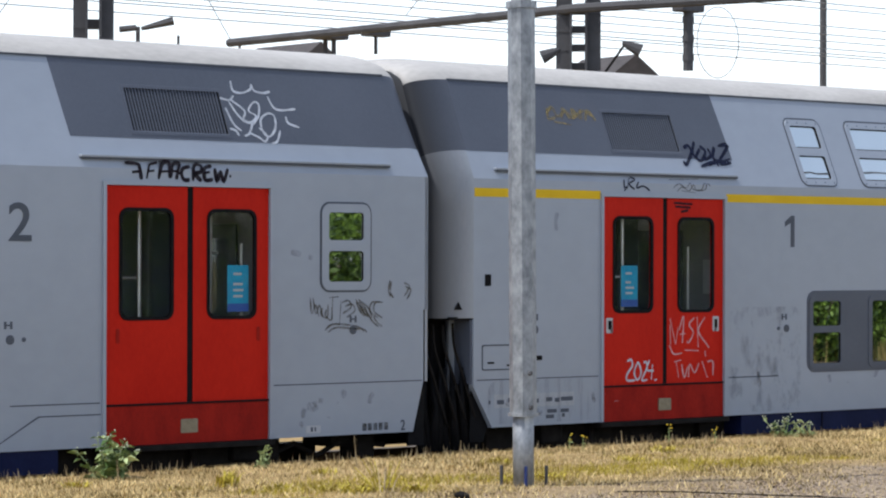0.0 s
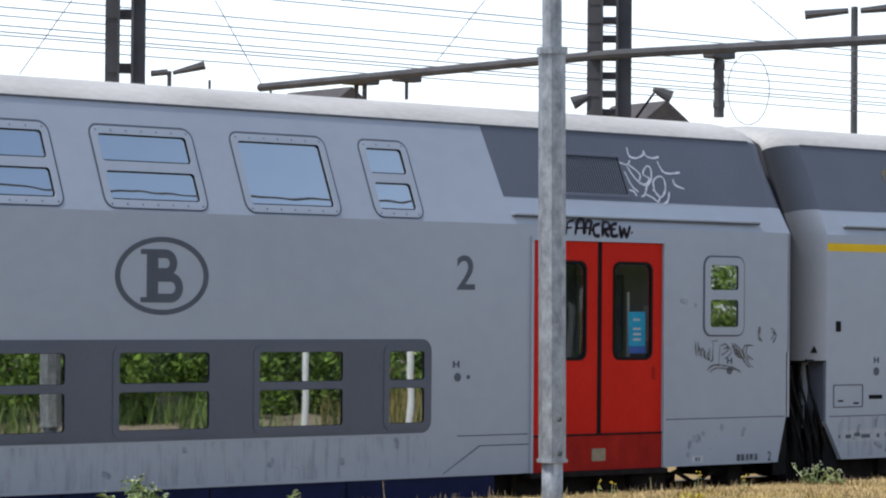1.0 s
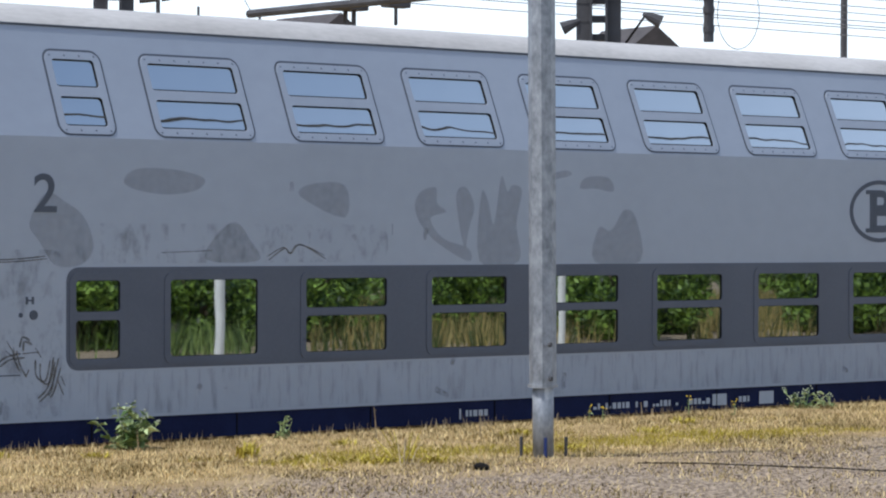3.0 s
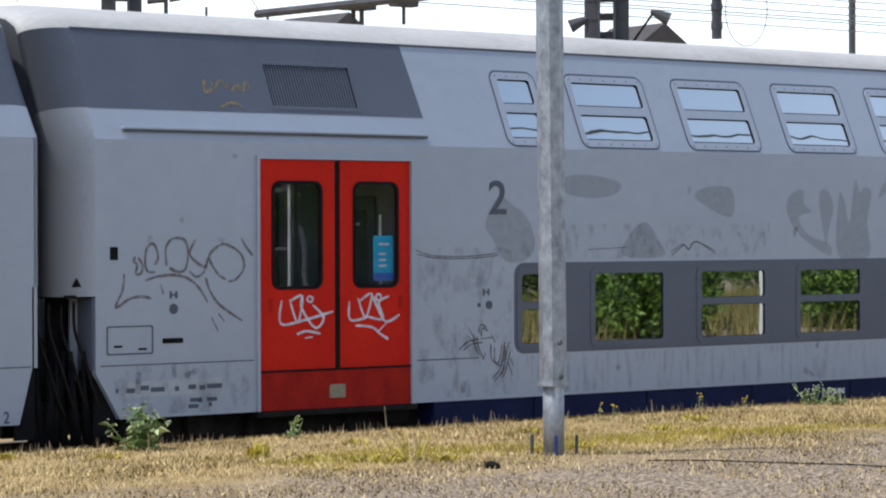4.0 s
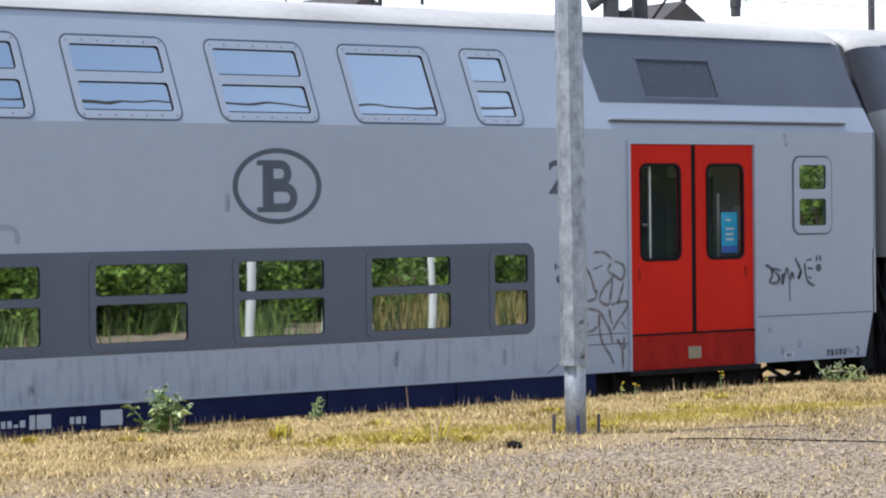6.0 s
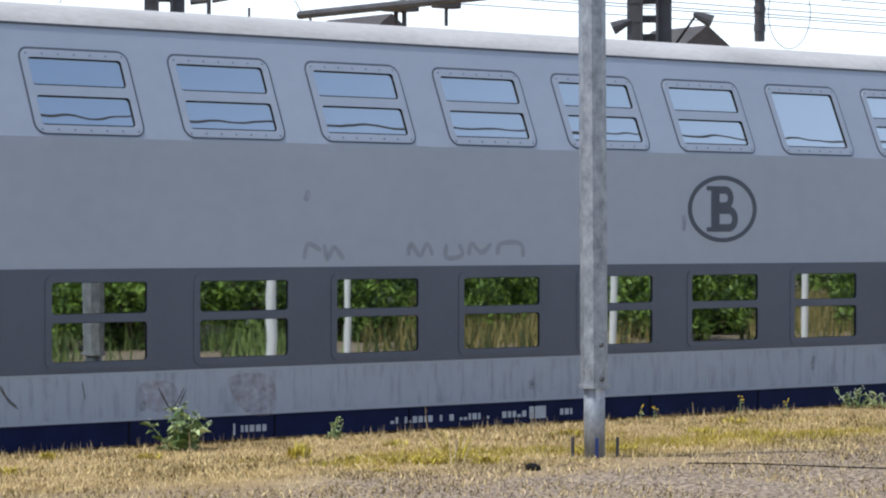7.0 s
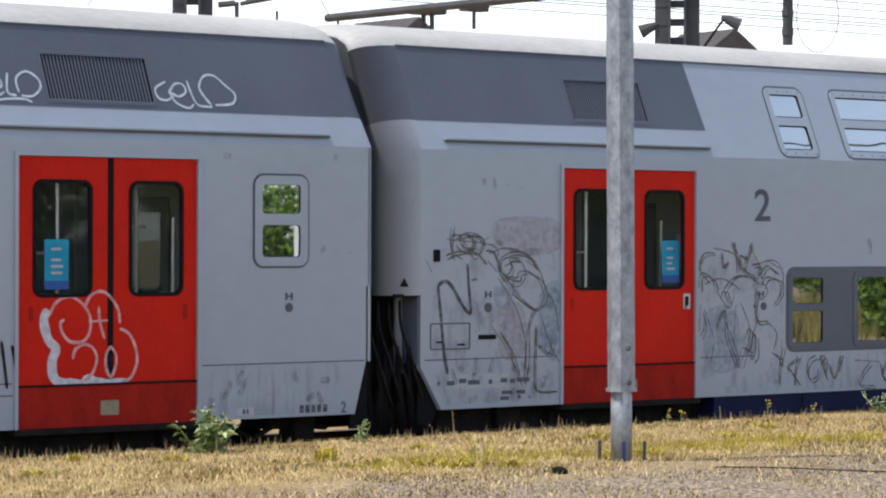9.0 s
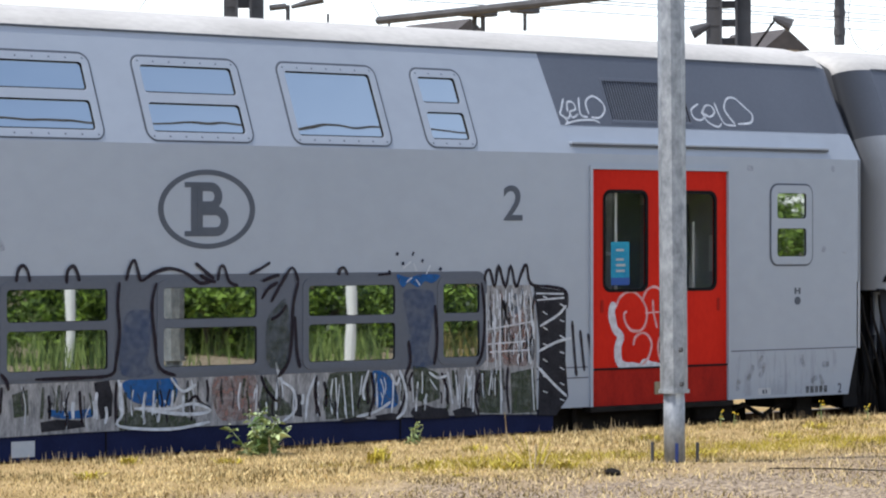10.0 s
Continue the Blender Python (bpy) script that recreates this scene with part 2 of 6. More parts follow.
def rounded(u0, z0, u1, z1, r=0.08, n=5):
    """A rounded rectangle, counter-clockwise."""
    pts = []
    for cu, cz, a0 in ((u1 - r, z0 + r, -90), (u1 - r, z1 - r, 0), (u0 + r, z1 - r, 90), (u0 + r, z0 + r, 180)):
        for i in range(n + 1):
            a = radians(a0 + 90 * i / n)
            pts.append((cu + r * math.cos(a), cz + r * math.sin(a)))
    return pts


def upright(u, z, d):
    return (u, d, z)


LEAN = 0.43
CREASE = 3.005


def sloped(u, z, d):
    return (u, LEAN * (z - CREASE) + d * 0.92, z + d * 0.39)


def plate(loops, front, back, place=upright, bm=None):
    """A sheet between two depths with the first loop as outline and the rest as openings."""
    bm = bm or bmesh.new()
    edges, fronts = [], []
    for loop in loops:
        vs = [bm.verts.new(place(u, z, front)) for u, z in loop]
        fronts.append(vs)
        edges += [bm.edges.new((vs[i], vs[(i + 1) % len(vs)])) for i in range(len(vs))]
    got = bmesh.ops.triangle_fill(bm, edges=edges, use_beauty=True, normal=(0, -1, 0))
    for f in [g for g in got["geom"] if isinstance(g, bmesh.types.BMFace)]:
        if f.normal.y > 0:
            f.normal_flip()
    for k, loop in enumerate(loops):
        a = fronts[k]
        b = [bm.verts.new(place(u, z, back)) for u, z in loop]
        for i in range(len(loop)):
            j = (i + 1) % len(loop)
            q = (a[i], a[j], b[j], b[i])
            bm.faces.new(q if k else q[::-1])
    return bm


def box(x0, y0, z0, x1, y1, z1, bm=None, bevel=0.0):
    own = bmesh.new()
    bmesh.ops.create_cube(own, size=1)
    bmesh.ops.scale(own, vec=(x1 - x0, y1 - y0, z1 - z0), verts=own.verts)
    bmesh.ops.translate(own, vec=((x0 + x1) / 2, (y0 + y1) / 2, (z0 + z1) / 2), verts=own.verts)
    if bevel:
        bmesh.ops.bevel(own, geom=own.edges[:], offset=bevel, segments=2, affect="EDGES", profile=0.5)
    return merged(own, bm)


def merged(own, bm):
    if bm is None:
        return own
    me = bpy.data.meshes.new("tmp")
    own.to_mesh(me)
    own.free()
    bm.from_mesh(me)
    bpy.data.meshes.remove(me)
    return bm


def tube(points, r, n=8, bm=None, r1=None):
    """A tube along points, tapering from r to r1, with closed ends."""
    bm = bm or bmesh.new()
    pts = [Vector(q) for q in points]
    r1 = r if r1 is None else r1
    rings = []
    for i, q in enumerate(pts):
        way = (pts[min(i + 1, len(pts) - 1)] - pts[max(i - 1, 0)]).normalized()
        side = way.cross(Vector((0.31, 0.17, 0.93) if abs(way.z) < 0.9 else (1, 0.1, 0))).normalized()
        other = way.cross(side)
        rr = r + (r1 - r) * i / max(1, len(pts) - 1)
        rings.append([bm.verts.new(q + (side * math.cos(2 * math.pi * (k + 0.5) / n) + other * math.sin(2 * math.pi * (k + 0.5) / n)) * rr) for k in range(n)])
    for a, b in zip(rings, rings[1:]):
        for k in range(n):
            bm.faces.new((a[k], a[(k + 1) % n], b[(k + 1) % n], b[k]))
    bm.faces.new(rings[0][::-1])
    bm.faces.new(rings[-1])
    return bm


def curved3(pts, n=5):
    """A smooth line through points in space."""
    pts = [Vector(q) for q in pts]
    got = []
    for i in range(len(pts) - 1):
        a, b, c, d = (pts[min(max(i + j, 0), len(pts) - 1)] for j in (-1, 0, 1, 2))
        for k in range(n):
            t = k / n
            got.append(0.5 * (2 * b + (c - a) * t + (2 * a - 5 * b + 4 * c - d) * t * t + (3 * b - a - 3 * c + d) * t ** 3))
    return got + [pts[-1]]


def sweep(profile, us):
    """A sheet with a profile of (y, z) carried along x."""
    bm = bmesh.new()
    rows = [[bm.verts.new((u, y, z)) for y, z in profile] for u in us]
    for a, b in zip(rows, rows[1:]):
        for i in range(len(profile) - 1):
            bm.faces.new((a[i], b[i], b[i + 1], a[i + 1]))
    return bm


def lettering(name, body, height, width, u, z, mat, parent, label=""):
    """A character of the built-in font on the coach side, its box from (u, z)."""
    cu = bpy.data.curves.new(name, "FONT")
    cu.body, cu.size, cu.extrude, cu.offset = body, 1.0, 0.004, 0.01
    tmp = new("tmp_text", cu)
    dg = bpy.context.evaluated_depsgraph_get()
    me = bpy.data.meshes.new_from_object(tmp.evaluated_get(dg))
    bpy.data.objects.remove(tmp)
    co = np.array([v.co[:] for v in me.vertices])
    lo, hi = co.min(0), co.max(0)
    sx, sz = width / (hi[0] - lo[0]), height / (hi[1] - lo[1])
    for v in me.vertices:
        x, y, d = v.co
        v.co = (u + (x - lo[0]) * sx, -0.004 - d * 0.5, z + (y - lo[1]) * sz)
    me.materials.append(mat)
    ob = new(name, me)
    ob.parent = parent
    return tagged(ob, label)


# ---- the coach ----
DOORS = (2.217, 4.165, 22.008, 23.971)
DOOR_LOW, DOOR_TOP = 0.35, 2.845
LOWER = [(5.70, 6.20)] + [(6.78 + 1.655 * i, 7.83 + 1.655 * i) for i in range(8)] + [(20.02, 20.49)]
UPPER = [(5.55, 6.17)] + [(6.64 + 1.655 * i, 7.815 + 1.655 * i) for i in range(8)] + [(19.86, 20.485)]


def coach_window(coach, u0, z0, u1, z1, bars, place, frame_mat, glass, edge, radius, name, deep):
    """A framed window with one pane, or two with a bar between them; bars: the bar's lower and upper edge."""
    outer = rounded(u0, z0, u1, z1, radius)
    cells = [(z0 + edge, z1 - edge)] if not bars else [(z0 + edge, bars[0]), (bars[1], z1 - edge)]
    holes = [rounded(u0 + edge, a, u1 - edge, b, 0.035, 3) for a, b in cells]
    rim = part(name, plate([outer] + holes, -0.014, 0.045, place), frame_mat, coach)
    for a, b in cells:
        part("seal", plate([rounded(u0 + edge - 0.003, a - 0.003, u1 - edge + 0.003, b + 0.003, 0.037, 3), rounded(u0 + edge + 0.004, a + 0.004, u1 - edge - 0.004, b - 0.004, 0.033, 3)], -0.004, deep + 0.01, place), BLACK, rim)
    part("surround", plate([rounded(u0 - 0.02, z0 - 0.02, u1 + 0.02, z1 + 0.02, radius + 0.02), rounded(u0 + 0.004, z0 + 0.004, u1 - 0.004, z1 - 0.004, radius)], -0.005, 0.01, place), BLACK if name == "lower_window" else SIGN, rim)
    for a, b in cells:
        part("pane", plate([rounded(u0 + edge, a, u1 - edge, b, 0.03, 3)], deep, deep + 0.008, place), glass, rim)
    if place is sloped:
        bolts = bmesh.new()
        k = max(2, round((u1 - u0) / 0.19))
        for i in range(k + 1):
            for zz in (z0 + 0.035, z1 - 0.035):
                uu = u0 + 0.06 + (u1 - u0 - 0.12) * i / k
                plate([rounded(uu - 0.008, zz - 0.007, uu + 0.008, zz + 0.007, 0.006, 2)], -0.02, -0.01, place, bolts)
        tagged(part("rivets", bolts, SIGN, rim), kind="stuff")
    return rim


def coach_door(coach, u0, u1):
    """A pair of red plug doors over a red step panel, with rubber between the leaves."""
    mid = (u0 + u1) / 2 + 0.02
    zs = 0.735
    rim = part("door_frame", plate([[(u0 - 0.035, DOOR_LOW), (u0, DOOR_LOW), (u0, DOOR_TOP), (u1, DOOR_TOP), (u1, DOOR_LOW), (u1 + 0.035, DOOR_LOW), (u1 + 0.035, DOOR_TOP + 0.035), (u0 - 0.035, DOOR_TOP + 0.035)]], -0.022, 0.06), PAINT, coach)
    for a, b, w0, w1 in ((u0 + 0.004, mid - 0.035, u0 + 0.175, u0 + 0.79), (mid + 0.035, u1 - 0.004, mid + 0.21, u1 - 0.165)):
        hole = rounded(w0, 1.56, w1, 2.62, 0.09)
        leaf = part("door_leaf", plate([[(a, zs + 0.012), (b, zs + 0.012), (b, DOOR_TOP - 0.004), (a, DOOR_TOP - 0.004)], hole], 0.012, 0.06), RED, coach)
        part("seal", plate([rounded(w0 - 0.012, 1.548, w1 + 0.012, 2.632, 0.1), rounded(w0 + 0.022, 1.582, w1 - 0.022, 2.598, 0.075)], 0.002, 0.03), BLACK, leaf)
        part("pane", plate([rounded(w0, 1.56, w1, 2.62, 0.08)], 0.026, 0.032), GLASS_DOOR, leaf)
    part("rubber_joint", plate([[(mid - 0.034, zs + 0.02), (mid + 0.034, zs + 0.02), (mid + 0.034, DOOR_TOP - 0.01), (mid - 0.034, DOOR_TOP - 0.01)]], 0.018, 0.05), BLACK, coach)
    step = part("step_panel", plate([[(u0 + 0.004, DOOR_LOW), (u1 - 0.004, DOOR_LOW), (u1 - 0.004, zs), (u0 + 0.004, zs)]], 0.004, 0.06), RED_STEP, coach, "dark red step panel")
    part("lip", box(u0 - 0.01, -0.006, zs - 0.006, u1 + 0.01, 0.05, zs + 0.014), BLACK, step)
    part("plate", plate([rounded(mid - 0.115, 0.45, mid + 0.085, 0.585, 0.012, 2)], -0.006, 0.01), PLATE, step, "bare metal step plate")
    part("threshold", box(u0 - 0.05, -0.05, DOOR_LOW - 0.06, u1 + 0.05, 0.1, DOOR_LOW - 0.004, None, 0.008), GEAR, coach)
    part("door_button", plate([rounded(u0 + 0.13, 1.33, u0 + 0.17, 1.47, 0.012, 2)], 0.006, 0.02), RED_STEP, coach)
    part("door_button", plate([rounded(u1 - 0.15, 1.33, u1 - 0.11, 1.47, 0.012, 2)], 0.006, 0.02), RED_STEP, coach)
    for uu, yy in ((u0 + 0.42, 0.55), (u0 + 0.60, 0.30), (u1 - 0.42, 0.42), (u1 - 0.25, 0.7)):
        part("handrail", tube([(uu, yy, 0.7), (uu, yy, 2.75)], 0.02, 8), RAILING, coach)
    part("partition", box(mid + 0.32, 1.1, 0.6, u1 - 0.28, 1.18, 2.75, None, 0.02), SIGN, coach)
    part("grab_bar", tube([(u0 + 0.2, 0.5, 1.95), (u0 + 0.75, 0.5, 1.95)], 0.016, 8), RAILING, coach)
    part("grab_bar", tube([(u1 - 0.55, 0.6, 2.2), (u1 - 0.2, 0.6, 2.2)], 0.016, 8), RAILING, coach)
    # vestibule: cross wall with a dark glazed saloon door, notice frame, tip-up seat
    w = u1 + 0.36
    cross = part("cross_wall", box(w, 0.10, 0.47, w + 0.04, 2.72, 2.95), INSIDE, coach)
    part("saloon_door", box(w - 0.02, 1.0, 0.5, w - 0.001, 1.85, 2.5, None, 0.006), SIGN, cross)
    part("door_glass", box(w - 0.028, 1.14, 1.3, w - 0.021, 1.71, 2.35), GLASS_DOOR, cross)
    part("notice", box(w - 0.012, 0.36, 1.75, w - 0.001, 0.66, 2.15), LABEL, cross)
    part("tip_up_seat", box(w - 0.09, 0.3, 0.95, w - 0.001, 0.75, 1.45, None, 0.03), BLUE, cross)
    part("grab_rail", tube([(w - 0.06, 0.86, 0.8), (w - 0.06, 0.86, 2.3)], 0.018, 8), RAILING, cross)
    part("ceiling_panel", box(u0 - 0.3, 0.10, 2.90, w, 2.72, 2.94), INSIDE, coach)


TAIL = 25.80           # from here the roof and the sloping side round off to the rear end


def make_coach():
    coach = new("coach")
    d0, d1, d2, d3 = DOORS
    a, b, c, e = d0 - 0.02, d1 + 0.02, d2 - 0.02, d3 + 0.02
    t = DOOR_TOP + 0.02
    lo = DOOR_LOW
    side = [(0.57, lo), (a, lo), (a, t), (b, t), (b, lo), (c, lo), (c, t), (e, t), (e, lo), (25.86, lo), (26.0, 0.87), (26.0, 1.62), (26.06, 1.62), (26.06, CREASE), (0.30, CREASE), (0.30, 0.79)]
    holes = [rounded(u0 - 0.03, 0.88, u1 + 0.03, 1.70, 0.06) for u0, u1 in LOWER] + [rounded(24.69, 1.87, 25.21, 2.65, 0.06)]
    part("side_wall", plate([side] + holes, 0.0, 0.07), PAINT, coach)
    up = [(0.30, CREASE), (TAIL, CREASE), (TAIL, 4.075), (0.30, 4.075)]
    holes = [rounded(u0 + 0.03, 3.06, u1 - 0.03, 3.82, 0.06) for u0, u1 in UPPER] + [rounded(v0, 3.36, v1, 3.82, 0.012, 2) for v0, v1 in ((2.50, 3.62), (22.42, 23.60))]
    part("upper_wall", plate([up] + holes, 0.0, 0.06, sloped), PAINT, coach)
    # dark end fields with louvres, and the gutter over the doors
    for u0, u1, v0, v1, g0, g1 in ((0.30, 4.42, 2.50, 3.62, 0.627, 4.404), (21.66, TAIL, 22.42, 23.60, 21.736, 25.548)):
        shape = [(u0 + (0 if u0 < 1 else 0.03), 3.305), (u1 + (0.02 if u0 < 1 else 0), 3.305), (u1 - (0.03 if u0 < 1 else 0), 4.074), (u0 - (0 if u0 < 1 else 0.03), 4.074)]
        field = part("dark_panel", plate([shape, rounded(v0, 3.36, v1, 3.82, 0.012, 2)], -0.004, 0.02, sloped), BAND, coach, "dark grey upper end panel")
        vent = part("louvre", plate([rounded(v0 - 0.012, 3.345, v1 + 0.012, 3.835, 0.015, 2), rounded(v0 + 0.015, 3.375, v1 - 0.015, 3.805, 0.01, 2)], -0.010, 0.01, sloped), BAND, coach)
        part("backing", plate([rounded(v0, 3.36, v1, 3.82, 0.01, 2)], 0.03, 0.035, sloped), BLACK, vent)
        k = 30
        first = None
        for i in range(k):
            uu = v0 + 0.03 + (v1 - v0 - 0.06) * (i + 0.5) / k
            if first is None:
                first = part("slat", plate([[(uu - 0.0085, 3.376), (uu + 0.0085, 3.376), (uu + 0.0085, 3.804), (uu - 0.0085, 3.804)]], 0.004, 0.02, sloped), BAND, vent)
                u_first = uu
            else:
                reuse("slat", first.data, vent, (uu - u_first, 0, 0))
        gut = part("gutter", box(g0, -0.005, 3.105, g1, 0.06, 3.128, None, 0.004), PAINT, coach)
        # dark strip drawn in as the shadow below the gutter
        part("gutter_shadow", box(g0, 0.004, 3.086, g1, 0.05, 3.104), SIGN, gut)
        coach_door(coach, *((d0, d1) if u0 < 1 else (d2, d3)))
    # the dark window band and its windows
    holes = [rounded(u0 - 0.03, 0.88, u1 + 0.03, 1.70, 0.06) for u0, u1 in LOWER]
    part("window_band", plate([rounded(5.60, 0.815, 20.59, 1.785, 0.13, 6)] + holes, -0.006, 0.004), BAND, coach, "dark grey painted window band")
    for i, (u0, u1) in enumerate(LOWER):
        coach_window(coach, u0 - 0.07, 0.85, u1 + 0.07, 1.73, None if i == 1 else (1.285, 1.365), upright, BAND, GLASS, 0.07, 0.09, "lower_window", 0.006)
    for i, (u0, u1) in enumerate(UPPER):
        coach_window(coach, u0, 3.045, u1, 3.832, None if i == 8 else (3.40, 3.49), sloped, PAINT, GLASS_UP, 0.072, 0.09, "upper_window", 0.018)
    coach_window(coach, 24.635, 1.825, 25.27, 2.705, (2.225, 2.335), upright, PAINT, GLASS, 0.088, 0.10, "small_window", 0.006)
    # roof, far side, ends
    half = 1.415
    arch = [(LEAN * (4.075 - CREASE), 4.075), (0.51, 4.135), (0.60, 4.20), (0.78, 4.265), (1.0, 4.31), (1.2, 4.335), (half, 4.342)]
    section = [(0.0, 1.52), (0.0, 2.2), (0.0, 2.7), (0.0, CREASE), (LEAN * 0.3, 3.305), (LEAN * 0.695, 3.7)] + arch
    arch += [(2 * half - y, z) for y, z in arch[-2::-1]]
    us = [0.30] + [0.3 + (TAIL - 0.3) * i / 40 for i in range(1, 41)]
    part("roof", sweep(arch, us), ROOF, coach, "weathered pale roof", True)
    part("far_upper_wall", sweep([(2 * half - 0.46, 4.075), (2 * half, CREASE)], [0.30, TAIL]), PAINT, coach)
    far_panes = [(d + 0.19, d + 0.77) for d in (d0, d2)] + [(d - 0.77, d - 0.19) for d in (d1, d3)]
    far = part("far_wall", plate([[(0.30, 0.35), (26.06, 0.35), (26.06, CREASE), (0.30, CREASE)]] + [rounded(p, 1.56, q, 2.62, 0.08) for p, q in far_panes], 2 * half - 0.05, 2 * half), PAINT, coach)
    for p, q in far_panes:
        part("pane", plate([rounded(p, 1.56, q, 2.62, 0.08)], 2 * half - 0.02, 2 * half - 0.01), GLASS_DOOR, far)
    part("underfloor", box(0.6, 0.08, 0.36, 25.8, 2.75, 0.46), GEAR, coach)
    part("inner_lining", box(4.62, 1.6, 0.47, 21.6, 1.64, 2.9), INSIDE, coach)
    part("upper_floor", box(4.6, 0.1, 2.0, 21.6, 2.7, 2.06), INSIDE, coach)
    part("roof_seam", box(0.31, 0.445, 4.066, TAIL, 0.47, 4.086), SIGN, coach)
    # the leading end: side, sloping panel and roof all round off into the end sheet
    rad = 0.20
    inward = []
    for i in range(len(section)):
        (ya, za), (yb, zb) = section[max(i - 1, 0)], section[min(i + 1, len(section) - 1)]
        k = math.hypot(yb - ya, zb - za)
        inward.append(((zb - za) / k, -(yb - ya) / k))
    turns = [(0.30 - 0.47 * math.sin(radians(q)), rad * (1 - math.cos(radians(q)))) for q in range(0, 91, 9)]

    tail = [(TAIL + 0.26 * math.sin(radians(q)), 0.16 * (1 - math.cos(radians(q)))) for q in range(0, 91, 9)]
    # how far each point of the section draws in: little at the crease, less on top of the leading end
    lead_in = [1.0] * 6 + [0.9, 0.8, 0.7, 0.6, 0.6, 0.6, 0.6]
    tail_in = [0.0] * 4 + [0.35, 0.8, 1.0, 1.1, 1.2, 1.2, 1.2, 1.2, 1.2]

    def shell(curve, share, i0, i1, mirror):
        bm = bmesh.new()
        grid = []
        for x, d in curve:
            row = []
            for i in range(i0, i1):
                (y, z), (ny, nz) = section[i], inward[i]
                yy = y + ny * d * share[i]
                row.append(bm.verts.new((x, 2 * half - yy if mirror else yy, z + nz * d * share[i])))
            grid.append(row)
        for r0, r1 in zip(grid, grid[1:]):
            for i in range(len(r0) - 1):
                q = (r0[i], r0[i + 1], r1[i + 1], r1[i])
                bm.faces.new(q[::-1] if mirror != (curve is tail) else q)
        return bm

    for mirror in (False, True):
        # leading end paints carry soot and the gap's shade in their colour
        part("end_corner", shell(turns, lead_in, 0, 5, mirror), PAINT_END, coach, "grimy rounded coach end, gap shade painted in", True)
        part("end_panel", shell(turns, lead_in, 4, 7, mirror), BAND_END, coach, "dark grey panel round the coach end, gap shade painted in", True)
        part("roof_end", shell(turns, lead_in, 6, len(section), mirror), ROOF, coach, "rounded pale roof end", True)
        part("rear_corner", shell(tail, tail_in, 3, 5, mirror), PAINT, coach, "", True)
        part("end_panel", shell(tail, tail_in, 4, 7, mirror), BAND, coach, "", True)
        part("roof_end", shell(tail, tail_in, 6, len(section), mirror), ROOF, coach, "rounded pale roof end", True)
    front = bmesh.new()
    near = [(y + ny * rad * k, z + nz * rad * k) for (y, z), (ny, nz), k in zip(section, inward, lead_in)]
    front.faces.new([front.verts.new((-0.17, y, z)) for y, z in near + [(2 * half - y, z) for y, z in near[-2::-1]]])
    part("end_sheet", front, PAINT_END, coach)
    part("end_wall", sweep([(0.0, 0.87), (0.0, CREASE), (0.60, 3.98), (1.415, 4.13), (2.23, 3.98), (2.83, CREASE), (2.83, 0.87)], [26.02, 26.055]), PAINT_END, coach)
    seal = bmesh.new()
    vs = [seal.verts.new((26.05, y, z)) for y, z in ((0.01, 0.87), (0.01, CREASE), (0.60, 3.98), (1.415, 4.13), (2.23, 3.98), (2.82, CREASE), (2.82, 0.87))]
    seal.faces.new(vs)
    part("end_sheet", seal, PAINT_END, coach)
    # coupling recess, gangway and hoses
    rec = part("coupling_recess", box(0.05, 0.42, 0.4, 0.5, 0.5, 1.55), BLACK, coach)
    part("cheek", box(0.27, 0.02, 0.82, 0.31, 0.42, 1.52), BAND, rec)
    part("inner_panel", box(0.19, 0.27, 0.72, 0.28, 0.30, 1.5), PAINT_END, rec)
    part("shelf", box(-0.02, 0.02, 1.50, 0.30, 0.5, 1.535), BLACK, rec)
    for q in range(9):
        x0 = -0.36 + 0.1 * q
        part("rubber_strip", tube([(x0, 0.12 + 0.03 * (q % 3), 1.0), (x0 + 0.03 * math.sin(q), 0.14 + 0.05 * math.sin(q * 2), 0.6), (x0 + 0.05 * math.cos(q), 0.12, 0.12)], 0.018, 6, None, 0.06), BLACK, rec, "", True)
    fold = bmesh.new()
    shape = ((0.66, 1.55), (0.66, 3.0), (0.86, 3.7), (1.15, 3.95), (1.68, 3.95), (1.97, 3.7), (2.17, 3.0), (2.17, 1.55))
    rings = [[fold.verts.new((-0.335 + 0.045 * i, 1.415 + (y - 1.415) * (1 - 0.05 * (i % 2)), z - 0.03 * (i % 2))) for y, z in shape] for i in range(9)]
    for q, r in zip(rings, rings[1:]):
        for i in range(len(shape)):
            fold.faces.new((q[i], q[(i + 1) % 8], r[(i + 1) % 8], r[i]))
    part("gangway_bellows", fold, BLACK, coach)
    part("buffer_beam", box(-0.30, 0.45, 0.55, 0.3, 2.4, 1.1, None, 0.02), GEAR, coach)
    for q in range(4):
        x0 = -0.22 + 0.14 * q
        part("hose", tube(curved3([(x0, 0.22, 1.46), (x0 - 0.05, 0.13, 1.2), (x0 + 0.05, 0.08, 0.85), (x0 + 0.16, 0.06, 0.5), (x0 + 0.3, 0.16, 0.36)]), 0.016, 6), GEAR, rec, "", True)
    part("flap", plate([[(0.33, 0.78), (0.56, 0.37), (0.5, 0.2), (0.30, 0.2)]], 0.06, 0.08), BLACK, coach)
    part("flap", plate([[(25.84, 0.2), (26.05, 0.2), (26.06, 0.9), (25.98, 0.87), (25.84, 0.40)]], 0.05, 0.08), BLACK, coach)
    # navy underframe and running gear
    sole = part("underframe", plate([rounded(4.5, 0.12, 21.5, 0.348, 0.01, 2)], 0.03, 0.3), NAVY, coach, "navy blue underframe skirt")
